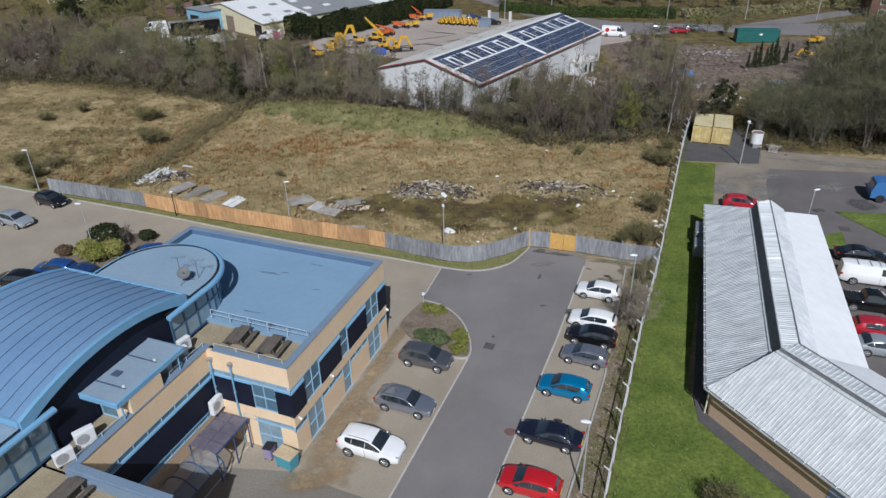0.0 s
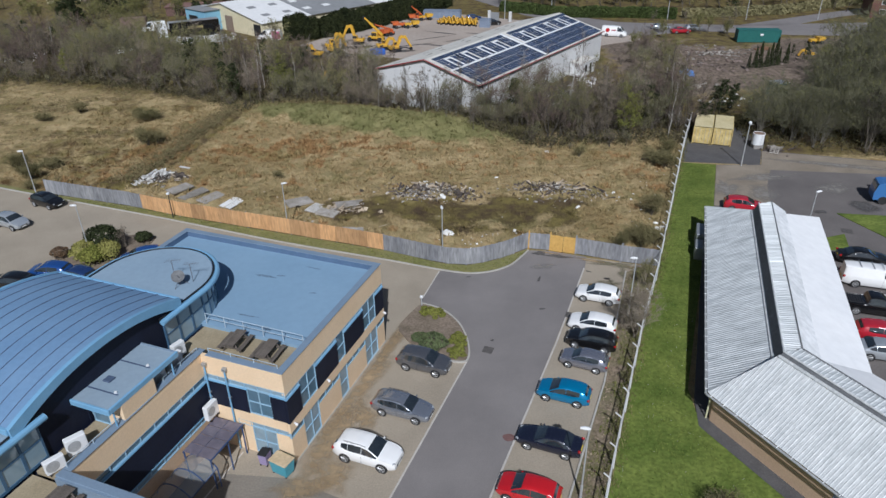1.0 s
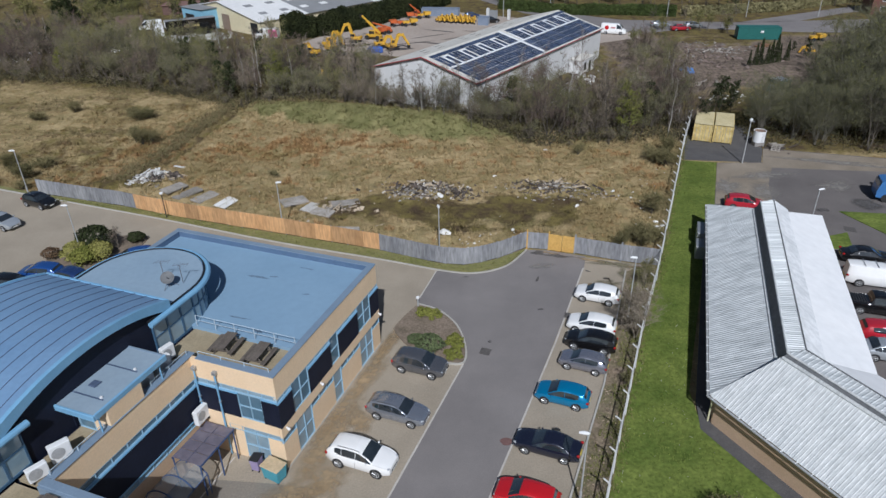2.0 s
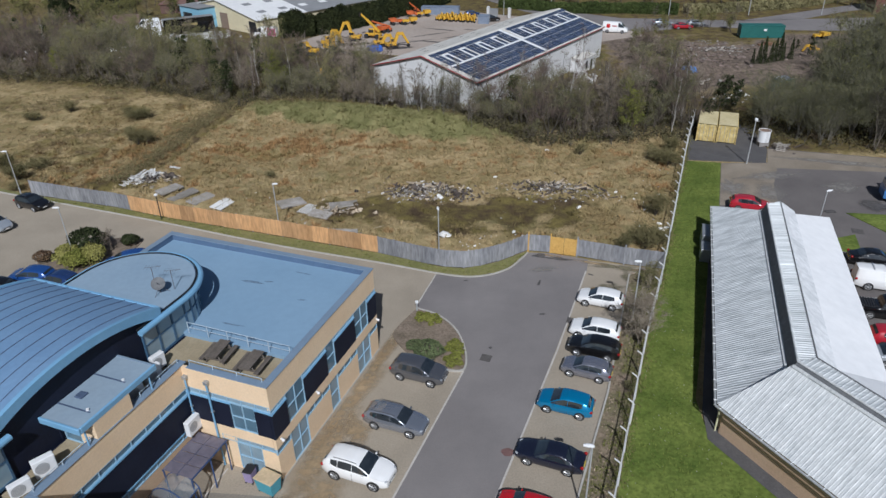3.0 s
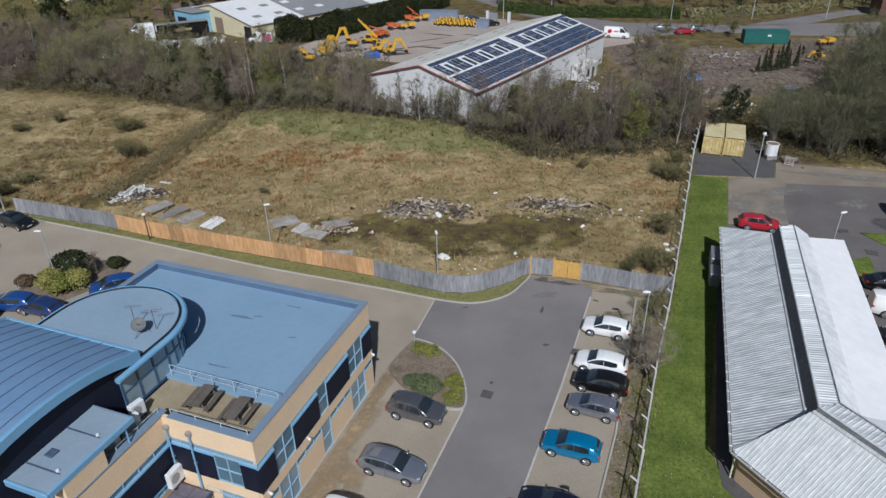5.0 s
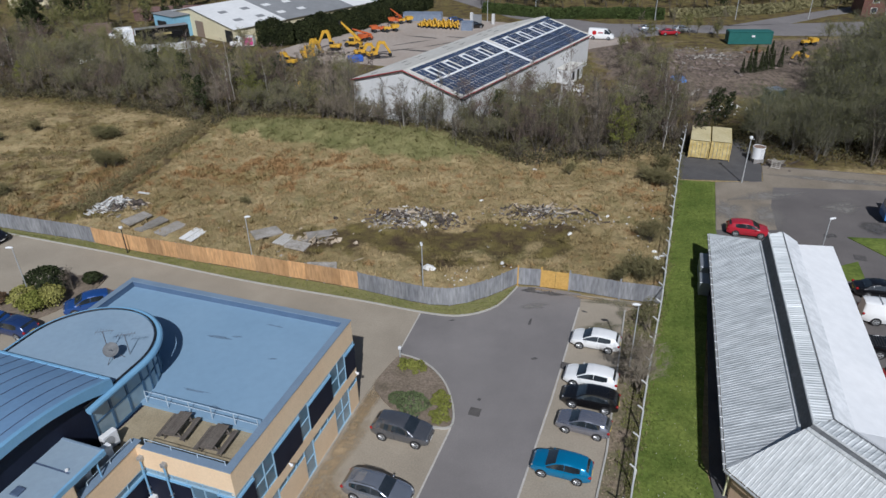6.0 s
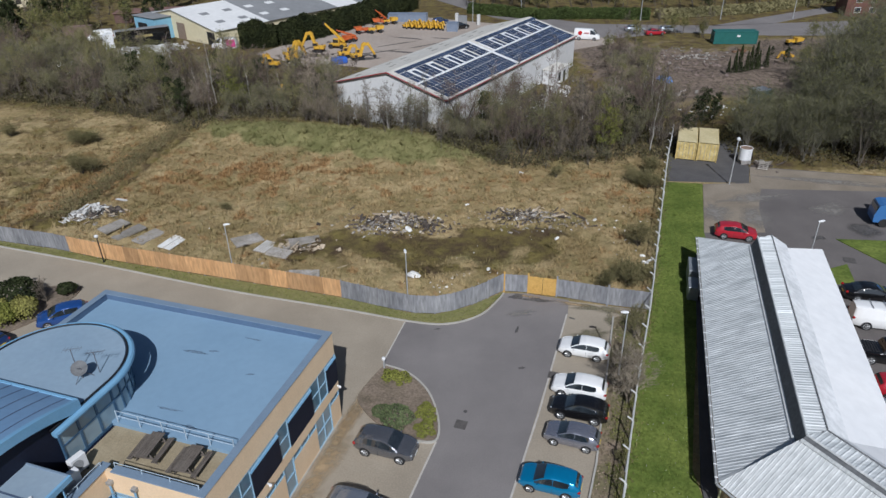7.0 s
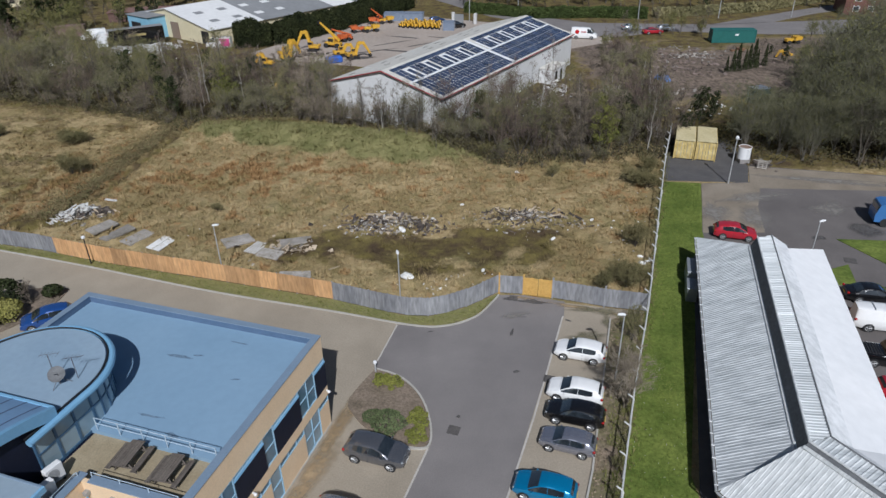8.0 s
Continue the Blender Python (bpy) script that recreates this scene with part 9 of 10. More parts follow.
def excavator(x, y, heading, scale, col, reach, label, group="excavators"):
    e = root("excavator", pose(x, y, 0.02, 0, 0, heading) @ Matrix.Scale(scale * 0.76, 4), label, "excavator", group)
    for s in (-1, 1):
        bm = bmesh.new()
        pr = [(-1.7, 0.35), (-1.45, 0.0), (1.45, 0.0), (1.7, 0.35), (1.45, 0.75), (-1.45, 0.75)]
        a = [bm.verts.new((px_, s * 0.75, pz_)) for px_, pz_ in pr]
        b = [bm.verts.new((px_, s * 1.2, pz_)) for px_, pz_ in pr]
        bm.faces.new(a), bm.faces.new(b[::-1])
        for k in range(6):
            bm.faces.new((a[k], a[(k + 1) % 6], b[(k + 1) % 6], b[k]))
        part("track", bm, M_black, e, "black crawler track")
    part("turntable", tubed([(0, 0, 0.6), (0, 0, 0.95)], 0.7, 14), M_black, e)
    part("engine_body", boxed(-1.9, 1.0, -1.15, 1.15, 0.95, 1.75, 0.12), col, e)
    part("counterweight", boxed(-2.1, -1.5, -1.15, 1.15, 0.95, 1.95, 0.15), col, e)
    cab = part("cab", boxed(-0.3, 1.1, 0.25, 1.15, 1.76, 2.8, 0.08), col, e)
    part("window", boxed(-0.24, 1.13, 0.22, 1.18, 1.88, 2.70, 0.05), M_car_glass, cab)
    part("exhaust", tubed([(-1.2, -0.6, 1.7), (-1.2, -0.6, 2.3)], 0.07, 6), M_black, e)
    part("grille", boxed(-1.4, -0.5, -1.17, -1.1, 1.1, 1.6), M_black, e)
    h1, r1, h2, r2_ = reach
    part("boom", limb(limb(bmesh.new(), (0.7, -0.2, 1.5), (r1 * 0.55, -0.2, h1), 0.38, 0.46, 0.62), (r1 * 0.52, -0.2, h1 - 0.05), (r1, -0.2, h1 * 0.93), 0.48, 0.34, 0.64), col, e, "bent lifting boom")
    part("stick", limb(bmesh.new(), (r1 - 0.3, -0.2, h1 * 0.93 + 0.35), (r2_, -0.2, h2), 0.40, 0.26, 0.52), col, e)
    part("ram", tubed([(1.0, -0.2, 1.7), (r1 * 0.5, -0.2, h1 * 0.8)], 0.09, 6), M_grey_metal, e)
    bm = bmesh.new()
    pr = [(r2_ - 0.1, h2 + 0.1), (r2_ + 0.35, h2 - 0.2), (r2_ + 0.3, h2 - 0.8), (r2_ - 0.3, h2 - 0.95), (r2_ - 0.55, h2 - 0.5)]
    pr = [(px_, max(pz_, 0.02)) for px_, pz_ in pr]
    a = [bm.verts.new((px_, -0.65, pz_)) for px_, pz_ in pr]
    b = [bm.verts.new((px_, 0.25, pz_)) for px_, pz_ in pr]
    bm.faces.new(a), bm.faces.new(b[::-1])
    for k in range(5):
        bm.faces.new((a[k], a[(k + 1) % 5], b[(k + 1) % 5], b[k]))
    part("bucket", bm, M_black, e, "dark digging bucket")
    return e


excavator(-26.4, 151.6, 60, 1.0, M_yel, (4.6, 3.4, 1.0, 5.2), "large yellow tracked excavator with folded boom")
excavator(-27.6, 155.6, 48, 0.95, M_yel, (4.4, 3.4, 0.9, 4.6), "worn yellow tracked excavator with boom lowered")
excavator(-22.4, 160.4, 168, 1.0, M_yel, (5.4, 3.2, 1.6, 4.8), "yellow tracked excavator with tall arched boom")
excavator(-15.8, 154.4, 20, 0.95, M_yel, (3.4, 3.2, 1.0, 4.3), "yellow tracked excavator beside the shed")
excavator(-13.0, 152.4, 25, 0.95, M_yel, (4.4, 3.4, 1.0, 5.2), "yellow tracked excavator near the shed")
excavator(-29.8, 147.4, 160, 0.9, M_yel, (3.6, 3.0, 0.9, 4.0), "yellow excavator half hidden by trees")
excavator(-24.2, 125.7, 100, 0.75, M_yel, (3.2, 3.0, 1.0, 3.8), "small yellow excavator behind the trees")


def telehandler(x, y, heading, col, lift_, label, scale=1.0):
    """A wheeled loader with a straight telescopic boom raised at lift_ degrees."""
    e = root("telehandler", pose(x, y, 0.02, 0, 0, heading) @ Matrix.Scale(scale, 4), label, "telehandler", "telehandlers")
    part("chassis", boxed(-2.2, 2.0, -0.75, 0.75, 0.55, 1.25, 0.1), col, e)
    part("engine_cover", boxed(-1.6, 0.8, -1.15, -0.5, 0.7, 1.55, 0.12), col, e)
    cab_ = part("cab", boxed(-0.9, 0.7, 0.3, 1.15, 0.8, 2.5, 0.1), col, e)
    part("window", boxed(-0.75, 0.73, 0.27, 1.18, 1.5, 2.35, 0.06), M_car_glass, cab_)
    c_, s__ = math.cos(radians(lift_)), math.sin(radians(lift_))
    part("boom", limb(bmesh.new(), (-1.9, -0.1, 1.6), (-1.9 + 4.6 * c_, -0.1, 1.6 + 4.6 * s__), 0.30, 0.26, 0.42), col, e, "telescopic boom")
    part("boom_tip", limb(bmesh.new(), (-1.9 + 4.4 * c_, -0.1, 1.6 + 4.4 * s__), (-1.9 + 6.6 * c_, -0.1, 1.6 + 6.6 * s__), 0.20, 0.17, 0.3), col, e)
    part("carriage", boxed(-1.9 + 6.5 * c_, -1.7 + 6.6 * c_, -0.7, 0.6, 1.1 + 6.6 * s__, 1.9 + 6.6 * s__, 0.03), M_black, e, "fork carriage")
    part("ram", tubed([(-0.4, -0.1, 1.2), (-1.9 + 2.6 * c_, -0.1, 1.45 + 2.6 * s__)], 0.08, 6), M_grey_metal, e)
    for xx in (-1.5, 1.5):
        for s_ in (-1, 1):
            part("wheel", tubed([(xx, s_ * 0.75, 0.58), (xx, s_ * 1.15, 0.58)], 0.58, 14), M_tyre, e)
    return e


telehandler(-18.4, 163.6, 160, M_yel, 40, "yellow wheeled telehandler with its boom raised", 0.9)
telehandler(-16.2, 170.6, 165, M_org, 14, "red telehandler behind the yellow machines", 0.75)
telehandler(-9.6, 193.4, 150, M_org, 30, "red telehandler with raised boom at the back of the yard", 0.6)
heap("plant_attachments", -21.0, 157.0, 5.0, 2.0, 60, 0.7, M_rub_dark, "dark buckets and attachments lying among the machines", 71, 0.4, lift=0.5)
heap("plant_attachments", -24.5, 149.0, 4.0, 1.5, 40, 0.6, M_rub_grey, "grey attachments and pallets beside the excavators", 72, 0.2, lift=0.4)
for k in range(10):
    excavator(-3.6 + k * 1.0, 184.6 - k * 0.34, -70 + 9 * (k % 3), 0.55 + 0.04 * (k % 4), M_yel, (3.4 - 0.4 * (k % 3), 2.8, 0.9, 3.6), "small yellow excavator in a parked row", "row of small excavators")
for k in range(8):
    excavator(-2.6 + k * 1.2, 188.2 - k * 0.4, -80 + 11 * (k % 3), 0.55 + 0.05 * (k % 3), M_yel, (3.2 - 0.4 * (k % 2), 2.8, 0.9, 3.6), "small yellow excavator in a parked row", "row of small excavators")


def dumper(x, y, heading, col, label, scale=1.0):
    d = root("site_dumper", pose(x, y, 0.02, 0, 0, heading) @ Matrix.Scale(scale, 4), label, "dumper", "site dumpers")
    bm = bmesh.new()
    pr = [(0.2, 1.0), (2.3, 1.2), (2.6, 2.0), (0.3, 2.1)]
    a = [bm.verts.new((px_, -1.1, pz_)) for px_, pz_ in pr]
    b = [bm.verts.new((px_, 1.1, pz_)) for px_, pz_ in pr]
    bm.faces.new(a), bm.faces.new(b[::-1])
    for k in range(4):
        bm.faces.new((a[k], a[(k + 1) % 4], b[(k + 1) % 4], b[k]))
    part("skip", bm, col, d, "tipping skip")
    part("engine", boxed(-2.2, -0.1, -0.7, 0.7, 0.8, 1.6, 0.1), col, d)
    part("roll_bar", tubed([(-0.9, -0.7, 1.55), (-0.9, -0.7, 2.7), (-0.9, 0.7, 2.7), (-0.9, 0.7, 1.55)], 0.06, 6), M_black, d)
    for xx in (-1.5, 1.4):
        for s in (-1, 1):
            part("wheel", tubed([(xx, s * 0.75, 0.55), (xx, s * 1.15, 0.55)], 0.55, 14), M_tyre, d)
    return d


for k, (x, y, a, c) in enumerate(((-13.9, 179.3, 200, M_org), (-10.8, 179.6, 20, M_yel), (-10.0, 189.4, 190, M_org), (-7.6, 190.0, 20, M_yel), (-17.6, 168.4, 40, M_org))):
    dumper(x, y, a, c, ("orange" if c == M_org else "yellow") + " wheeled site dumper parked in the yard", 0.8)
single("blue_skip", boxed(-1.6, 1.6, -0.9, 0.9, 0, 1.3, 0.25), paint("skip_blue", (0.03, 0.12, 0.5), rough=0.5), "blue steel waste skip beside the excavators", "skip", at=pose(-16.6, 149.4, 0.02, 0, 0, 20))
for k, (x, y) in enumerate(((-5.5, 190.2), (-0.4, 189.6), (8.3, 176.0))):
    container(pose(x, y + 4, 0.02, 0, 0, -10), 5.0 if k < 2 else 2.6, 2.4, 2.0, surf("blue_grey_steel", (0.16, 0.20, 0.27), (0.22, 0.26, 0.33), 0.6, 0.6, bump=0.03) if k == 0 else bpy.data.materials["blue_grey_steel"], bpy.data.materials["blue_grey_steel"], "blue-grey steel container at the back of the yard", group="yard containers")
M_rusty = surf("rusty_plant_paint", (0.22, 0.12, 0.06), (0.14, 0.08, 0.05), 1.1, 0.7, fine=5, bump=0.05, coords="object")
dumper(81.6, 155.7, 10, M_yel, "yellow site machine on the spoil ground", 0.75)
excavator(74.0, 143.0, 190, 0.7, M_yel, (3.0, 3.2, 0.9, 4.2), "yellow excavator on the spoil ground")
dumper(66.0, 147.8, 10, M_rusty, "rusty brown site machine among the spoil", 0.6)

# annexe and clutter behind the solar shed
ann = root("site_cabin", pose(25.0, 131.5, -0.02, 0, 0, 56.2), "low white site cabin with grey doors beside the shed", "cabin")
part("body", boxed(-3, 3, -1.3, 1.3, 0.1, 2.7, 0.04), M_shed_wall, ann)
part("roof", boxed(-3.1, 3.1, -1.4, 1.4, 2.7, 2.8, 0.02), M_shed_roof, ann)
for xx in (-1.8, 0.4):
    part("door", boxed(xx, xx + 0.9, -1.34, -1.29, 0.15, 2.2), M_black, ann)
heap("scrap_pile", 20.5, 116.5, 6.5, 1.6, 90, 0.6, M_rub_white, "pale scrap stacked behind the shed", 31, 0.9)

# ---- cream warehouse, blue lean-to and lorry ----
M_cream2 = surf("cream_cladding", (0.62, 0.55, 0.36), (0.70, 0.63, 0.44), 0.2, 0.7, fine=1.5, fine_amt=0.06, bump=0.03)
M_wh_white = surf("white_roof_sheet", (0.66, 0.66, 0.65), (0.74, 0.74, 0.73), 0.15, 0.7, fine=0.9, fine_amt=0.06, bump=0.03)
M_wh_grey = surf("grey_roof_sheet", (0.20, 0.205, 0.21), (0.27, 0.275, 0.28), 0.15, 0.8, fine=0.9, fine_amt=0.08, bump=0.03)
wh = root("warehouse", pose(-46.5, 168.6, 0, 0, 0, 49.8), "cream gabled warehouse with white and grey sheet roofs", "building")
# local x runs back along the ridge, local y across the gable
WG = ((0.0, 3.3), (17.0, 6.6), (31.0, 4.0))
for x0, x1, mat in ((-0.4, 15.0, M_wh_white), (15.0, 38.0, M_wh_grey), (38.0, 46.0, M_wh_white), (46.0, 60.0, M_wh_grey)):
    for (y0, z0), (y1, z1) in zip(WG, WG[1:]):
        bm = bmesh.new()
        a = [bm.verts.new(p) for p in ((x0, y0 - (0.4 if y0 == 0 else 0), z0), (x1, y0 - (0.4 if y0 == 0 else 0), z0), (x1, y1, z1), (x0, y1, z1))]
        b = [bm.verts.new(v.co + Vector((0, 0, 0.15))) for v in a]
        bm.faces.new(b), bm.faces.new(a[::-1])
        for k in range(4):
            bm.faces.new((a[k], a[(k + 1) % 4], b[(k + 1) % 4], b[k]))
        part("roof", bm, mat, wh, "sheet metal roof")
for k in range(8):
    yy = 4.5 if k % 2 else 10.5
    rl = part("rooflight", boxed(0, 2.2, -0.8, 0.8, 0, 0.06), M_wh_grey if k < 4 else M_wh_white, wh)
    rl.matrix_basis = pose(3.5 + 6.5 * (k // 2), yy, 3.3 + 3.3 * yy / 17 + 0.17, 11, 0, 0)
bm = bmesh.new()
pr = [(0.0, 0.0), (0.0, 3.25), (17.0, 6.55), (31.0, 3.95), (31.0, 0.0)]
for x in (0.0, 59.6):
    bm.faces.new([bm.verts.new((x, y, z)) for y, z in pr])
vs = list(bm.verts)
for k in range(5):
    bm.faces.new((vs[k], vs[(k + 1) % 5], vs[5 + (k + 1) % 5], vs[5 + k]))
part("wall", bm, M_cream2, wh, "cream clad wall")
part("loading_door", boxed(-0.08, 0.05, 12.5, 15.8, 0, 3.8), surf("brown_shutter", (0.22, 0.16, 0.12), (0.27, 0.2, 0.15), 1, 0.7, bump=0.05), wh, "brown roller shutter")
part("loading_door", boxed(-0.08, 0.05, 0.8, 3.6, 0, 2.9), M_black, wh, "dark open loading door")
lean = root("lean_to", pose(-63.0, 180.5, 0, 0, 0, -40), "pale blue lean-to workshop beside the warehouse", "building")
part("wall", boxed(-6.5, 2.5, -3, 3, 0, 5.0, 0.03), surf("pale_blue_cladding", (0.20, 0.42, 0.56), (0.26, 0.48, 0.62), 0.3, 0.7, fine=2, fine_amt=0.06, bump=0.03), lean, "pale blue clad wall")
part("roof", boxed(-6.8, 2.8, -3.3, 3.3, 5.0, 5.15, 0.03), M_wh_grey, lean)
part("door", boxed(-5.0, -1.0, -3.06, -2.95, 0, 3.6), M_black, lean)
lorry = root("articulated_lorry", pose(-65.2, 170.2, 0.0, 0, 0, 210), "white-cabbed lorry with a plain black curtain trailer", "lorry")
part("trailer", boxed(-7.2, 4.6, -1.27, 1.27, 1.1, 4.0, 0.05), black_p, lorry, "black curtain-sided trailer")
part("trailer_roof", boxed(-7.2, 4.6, -1.28, 1.28, 4.0, 4.05), M_wh_grey, lorry)
part("side_mark", boxed(-3.2, 0.4, 1.262, 1.285, 2.3, 2.8), surf("gold_vinyl", (0.35, 0.28, 0.12), (0.4, 0.32, 0.14), 1, 0.5, bump=0), lorry, "plain gold bar on the trailer side")
bm = bmesh.new()
pr = [(5.2, 0.6), (7.4, 0.6), (7.5, 1.8), (7.2, 3.3), (6.2, 3.75), (5.2, 3.75)]
a = [bm.verts.new((x, -1.22, z)) for x, z in pr]
b = [bm.verts.new((x, 1.22, z)) for x, z in pr]
bm.faces.new(a), bm.faces.new(b[::-1])
for k in range(6):
    bm.faces.new((a[k], a[(k + 1) % 6], b[(k + 1) % 6], b[k]))
part("cab", bm, M_white_metal, lorry, "white cab")
part("windscreen", boxed(7.1, 7.45, -1.05, 1.05, 1.9, 2.9), M_car_glass, lorry)
part("chassis", boxed(-7, 7, -0.45, 0.45, 0.7, 1.08), M_black, lorry)
for xx in (-5.8, -4.6, -3.4, 4.3, 6.4):
    for s in (-1, 1):
        part("wheel", tubed([(xx, s * 0.85, 0.5), (xx, s * 1.22, 0.5)], 0.5, 14), M_tyre, lorry)
heap("scrap_yard", -78, 182, 7, 3, 90, 0.7, M_rub_grey, "white scrap and appliances in a yard", 41, 0.2)
heap("scrap_yard", -66, 165, 13, 3.2, 190, 0.9, M_rub_grey, "pale heaps of scrap along a yard wall", 42, 0.35, lift=1.2)
heap("scrap_yard", -90, 166, 10, 4, 70, 0.6, M_rub_grey, "white scrap among the trees", 43, 0.1)
brown_shed = root("brown_shed", pose(-74, 205, 0, 0, 0, 8), "low rusty brown roofed shed behind the yard", "building")
part("wall", boxed(-9, 9, -3.5, 3.5, 0, 2.4), surf("dark_stained_wall", (0.10, 0.06, 0.05), (0.15, 0.09, 0.075), 0.5, 0.9, fine=3, bump=0.1), brown_shed)
part("roof", boxed(-9.3, 9.3, -3.8, 3.8, 2.4, 2.6, 0.03), surf("rusty_roof", (0.16, 0.085, 0.07), (0.22, 0.13, 0.11), 0.3, 0.9, bump=0.1), brown_shed, "rusty brown sheet roof")

trailer = root("box_trailer", pose(-82.5, 179.0, 0, 0, 0, 12), "faded brown box trailer beside the lorry", "trailer")
part("box", boxed(-3.2, 3.2, -1.2, 1.2, 0.9, 3.4, 0.04), surf("faded_brown_grp", (0.16, 0.10, 0.085), (0.21, 0.14, 0.12), 0.6, 0.7, fine=4, bump=0.04), trailer)
for xx in (-2.2, -1.0, 2.2):
    for s in (-1, 1):
        part("wheel", tubed([(xx, s * 0.85, 0.45), (xx, s * 1.15, 0.45)], 0.45, 12), M_tyre, trailer)
make_car("panelvan", white, -77.4, 178.6, 205, "white van parked beside the lorry", "van", "distant vehicles")
yard_wall = root("yard_wall", pose(-61.0, 163.6, 0, 0, 0, 18.5), "low pale block wall of the scrap yard", "wall")
for k in range(9):
    part("wall_block", boxed(-6.6 + k * 1.5, -5.16 + k * 1.5, -0.4, 0.4, 0, 1.5 + 0.25 * (k % 3 == 1), 0.05), M_pale_post, yard_wall)
villa = root("white_house", pose(-128, 233, 0, 0, 0, 30), "white rendered gabled house beyond the wood", "house")
bm = bmesh.new()
pr = [(-4, 0), (4, 0), (4, 4.6), (0, 7.4), (-4, 4.6)]
for x in (-6, 6):
    bm.faces.new([bm.verts.new((x, y, z)) for y, z in pr])
vs = list(bm.verts)
for k in range(5):
    bm.faces.new((vs[k], vs[(k + 1) % 5], vs[5 + (k + 1) % 5], vs[5 + k]))
part("wall", bm, M_cream2, villa, "pale rendered wall")
for sg in (-1, 1):
    bm = bmesh.new()
    a = [bm.verts.new(p) for p in ((-6.4, sg * 4.4, 4.4), (6.4, sg * 4.4, 4.4), (6.4, 0, 7.5), (-6.4, 0, 7.5))]
    b = [bm.verts.new(v.co + Vector((0, 0, 0.18))) for v in a]
    bm.faces.new(a[::-1]), bm.faces.new(b)
    for k in range(4):
        bm.faces.new((a[k], a[(k + 1) % 4], b[(k + 1) % 4], b[k]))
    part("roof", bm, M_clerestory, villa, "dark slate roof")
for xx in (-3.5, 2.0):
    part("window", boxed(xx, xx + 1.4, -4.06, -3.95, 1.0, 2.4), M_car_glass, villa)

# brick house by the far road
house = root("brick_house", pose(120, 187.7, 0, 0, 0, -16), "dark red brick block by the far road", "building")
M_brick = surf("dark_brick", (0.12, 0.055, 0.042), (0.17, 0.082, 0.064), 0.8, 0.9, fine=8, fine_amt=0.15, bump=0.2)
part("wall", boxed(-9, 14, -4, 6, 0, 5.6), M_brick, house, "dark red brick wall")
part("roof", boxed(-9.6, 14.6, -4.6, 6.6, 5.6, 5.9, 0.05), surf("slate_roof", (0.06, 0.06, 0.065), (0.09, 0.09, 0.095), 0.6, 0.8, bump=0.1), house, "dark slate roof")
for xx in (-7, -3.6, -0.2, 3.2, 6.6):
    for zz in (0.9, 3.4):
        w_ = part("window", boxed(xx, xx + 1.5, -4.06, -3.95, zz, zz + 1.4), M_white_metal, house, "white framed window")
        part("pane", boxed(xx + 0.1, xx + 1.4, -4.08, -4.05, zz + 0.1, zz + 1.3), M_car_glass, w_)

# tall lamp columns along the far road
tall = root("road_lamp", pose(57.2, 187, 0), "tall grey road lighting column", "street lamp", "far road lamps")
part("column", tubed([(0, 0, 0), (0, 0, 9.5), (0.3, 0, 9.9)], [0.11, 0.06, 0.05], 6), M_lamp_col, tall)
part("lamp_head", tubed([(0.2, 0, 9.9), (0.9, 0, 9.95)], [0.1, 0.14], 6), M_lamp_col, tall)
for x, y in ((27.6, 197.4), (14.0, 190), (77.6, 185.8), (96, 184.8)):
    copy_thing(tall, pose(x, y, 0, 0, 0, 40))
gatepost = root("yard_gate", pose(12.5, 187.5, 0, 0, 0, -25), "pair of pale gate piers at the yard entrance", "gate")
for xx in (-3, 3):
    part("pier", boxed(xx - 0.35, xx + 0.35, -0.35, 0.35, 0, 2.6, 0.03), M_pale_post, gatepost)
part("gate_leaf", boxed(-2.6, -0.2, -0.05, 0.05, 0.2, 2.2), M_grey_metal, gatepost)

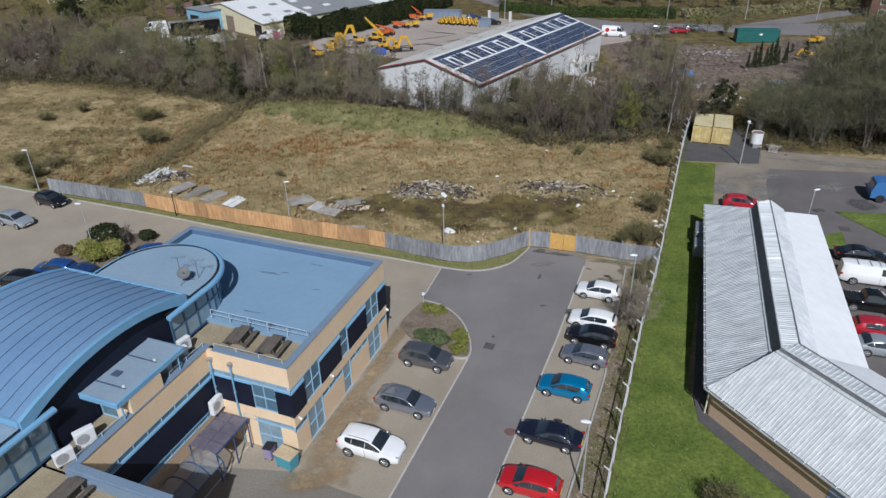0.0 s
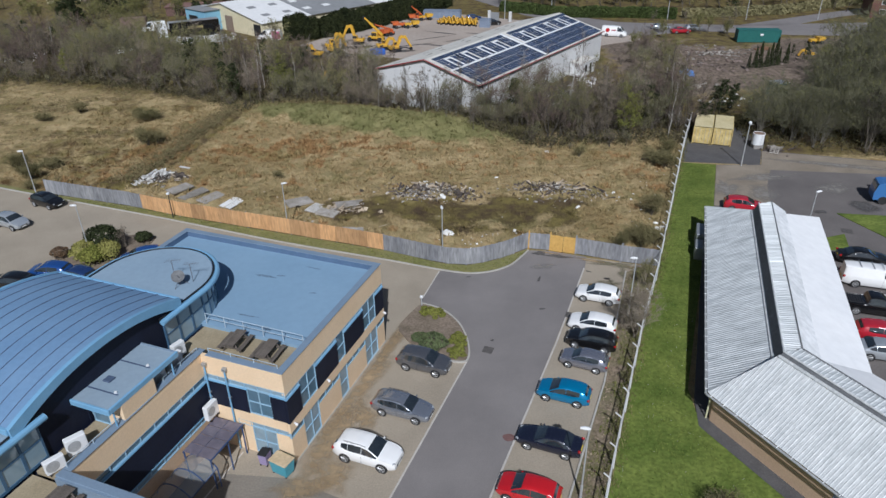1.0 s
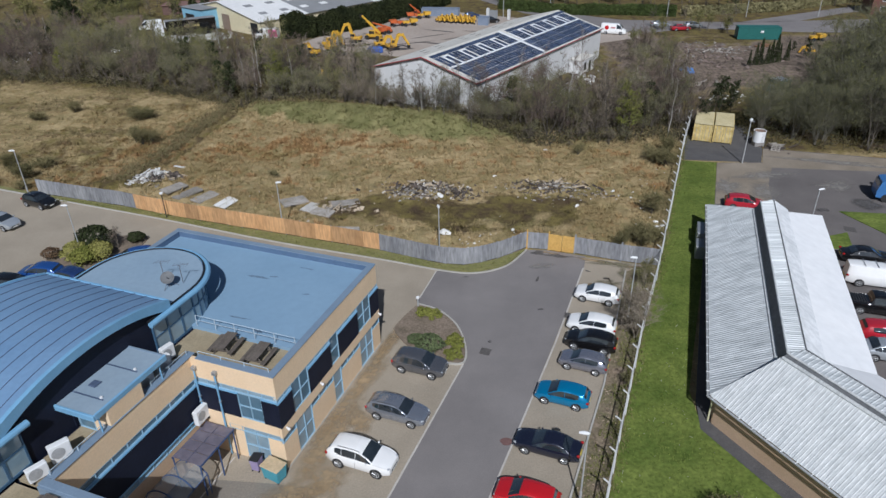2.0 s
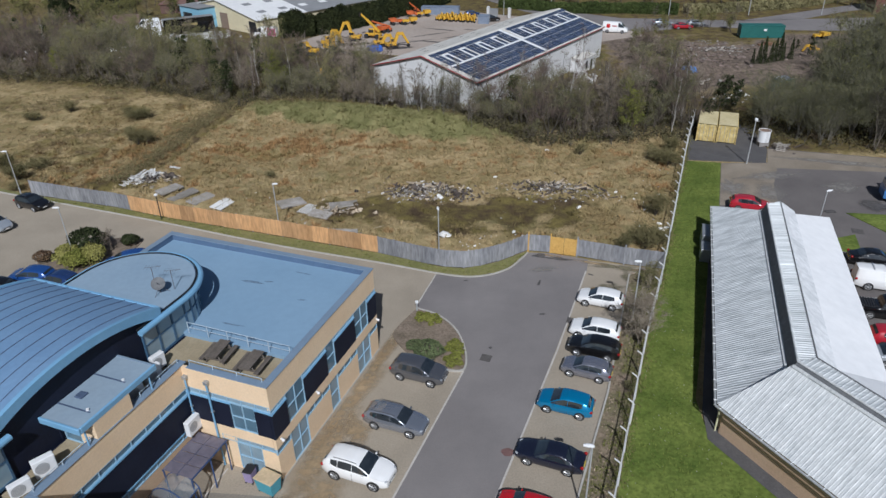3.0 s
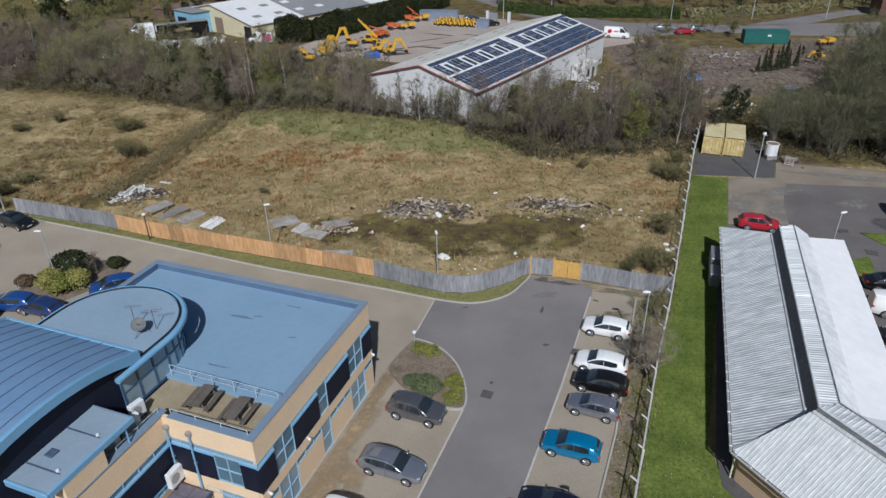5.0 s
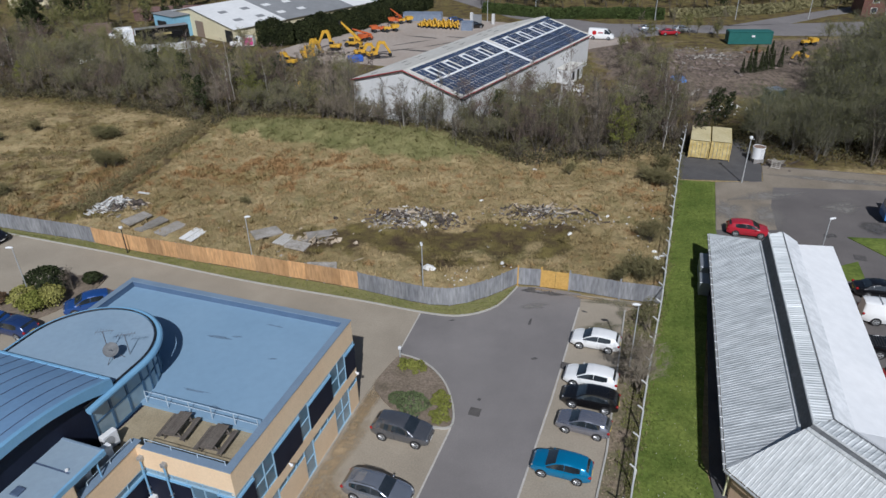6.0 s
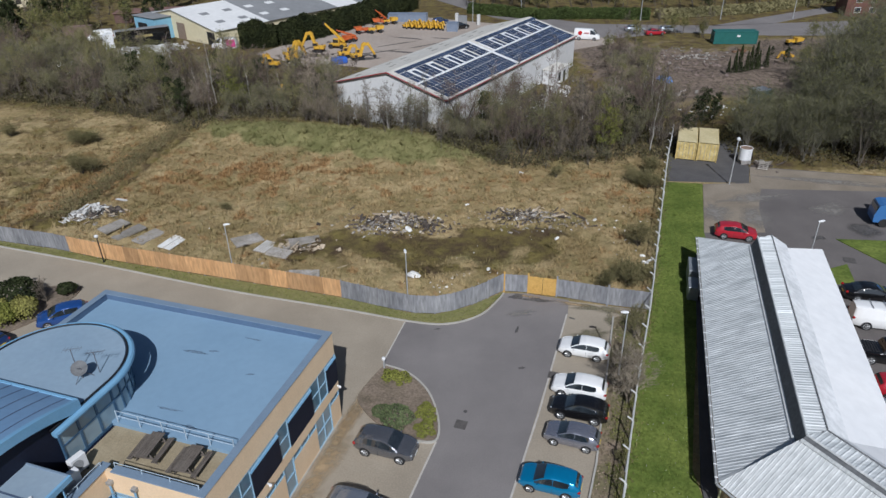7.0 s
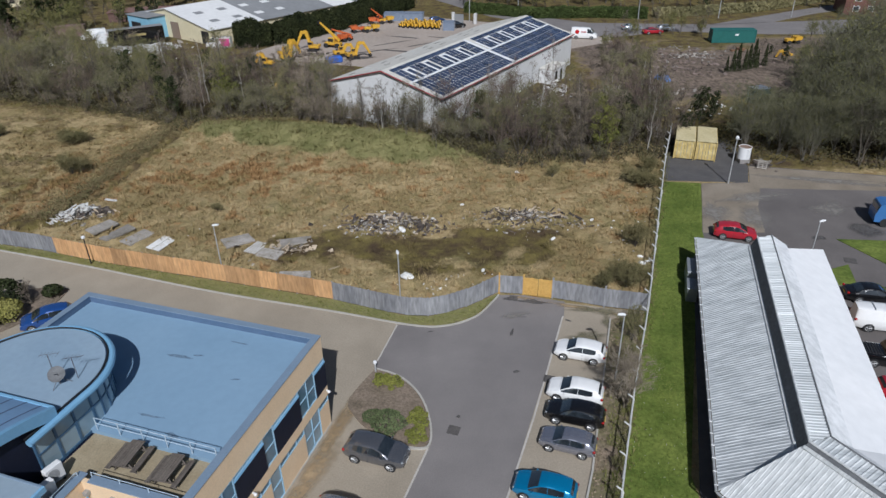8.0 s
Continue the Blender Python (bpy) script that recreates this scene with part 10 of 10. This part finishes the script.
heap("scrap_yard", -72, 156, 16, 5, 110, 0.8, M_rub_white, "white scrap glimpsed between the trees", 44, 0.25)
heap("scrap_yard", -62, 166, 9, 3, 60, 0.9, M_rub_white, "white bags and sheets along the yard wall", 45, 0.2, lift=1.0)
heap("scrap_pile", 22.5, 121.5, 4.5, 2.0, 60, 0.8, M_rub_white, "white appliances stacked beside the shed", 46, 0.95, lift=2.0)

# pallets and broken timber beside the tank
for k, (x, y, a_, tl) in enumerate(((44.6, 90.0, 15, 8), (45.3, 89.6, 50, -14), (43.9, 87.9, -30, 55))):
    pal_ = root("broken_pallet", pose(x, y, 0.12 if k < 2 else 0.5, tl, 0, a_), "grey broken timber pallet beside the tank", "pallet", "broken pallets")
    for j in range(5):
        part("board", boxed(-0.6, 0.6, -0.5 + j * 0.23, -0.4 + j * 0.23, 0.06, 0.09), M_slab, pal_)
    for j in (-0.5, 0, 0.45):
        part("bearer", boxed(j, j + 0.08, -0.5, 0.52, -0.03, 0.06), M_slab, pal_)
heap("field_litter", 44.4, 89.3, 1.7, 1.0, 60, 0.4, M_rub_dark, "dark scrap wood round the tank", 51, 0.0, long=2.5)

M_pale_wood = surf("bleached_timber", (0.34, 0.27, 0.19), (0.48, 0.40, 0.30), 1.2, 0.9, fine=7, fine_amt=0.2, bump=0.1, island=0.3)
heap("field_litter", -12.0, 70.2, 3.2, 1.4, 46, 0.5, M_pale_wood, "bleached timber lengths strewn among the slabs", 61, -0.2, flat=0.15, lift=0.1, long=3.4)
heap("field_litter", -3.4, 75.2, 4.0, 1.8, 60, 0.5, M_pale_wood, "bleached timber lengths in the rubble heap", 62, -0.1, flat=0.15, long=3.4)
heap("field_litter", 11.8, 75.4, 5.0, 2.0, 44, 0.45, M_pale_wood, "bleached timber lengths in the strewn debris", 63, -0.1, flat=0.15, long=3.2)
heap("field_litter", -37.2, 79.6, 2.6, 1.6, 34, 0.5, M_pale_wood, "bleached boards in the fly-tip", 64, 0.2, flat=0.15, lift=0.6, long=3.2)
heap("field_litter", 3.2, 63.0, 4.0, 1.4, 26, 0.16, M_rub_white, "white and pale litter behind the fence", 65, 0.3, lift=0.0)
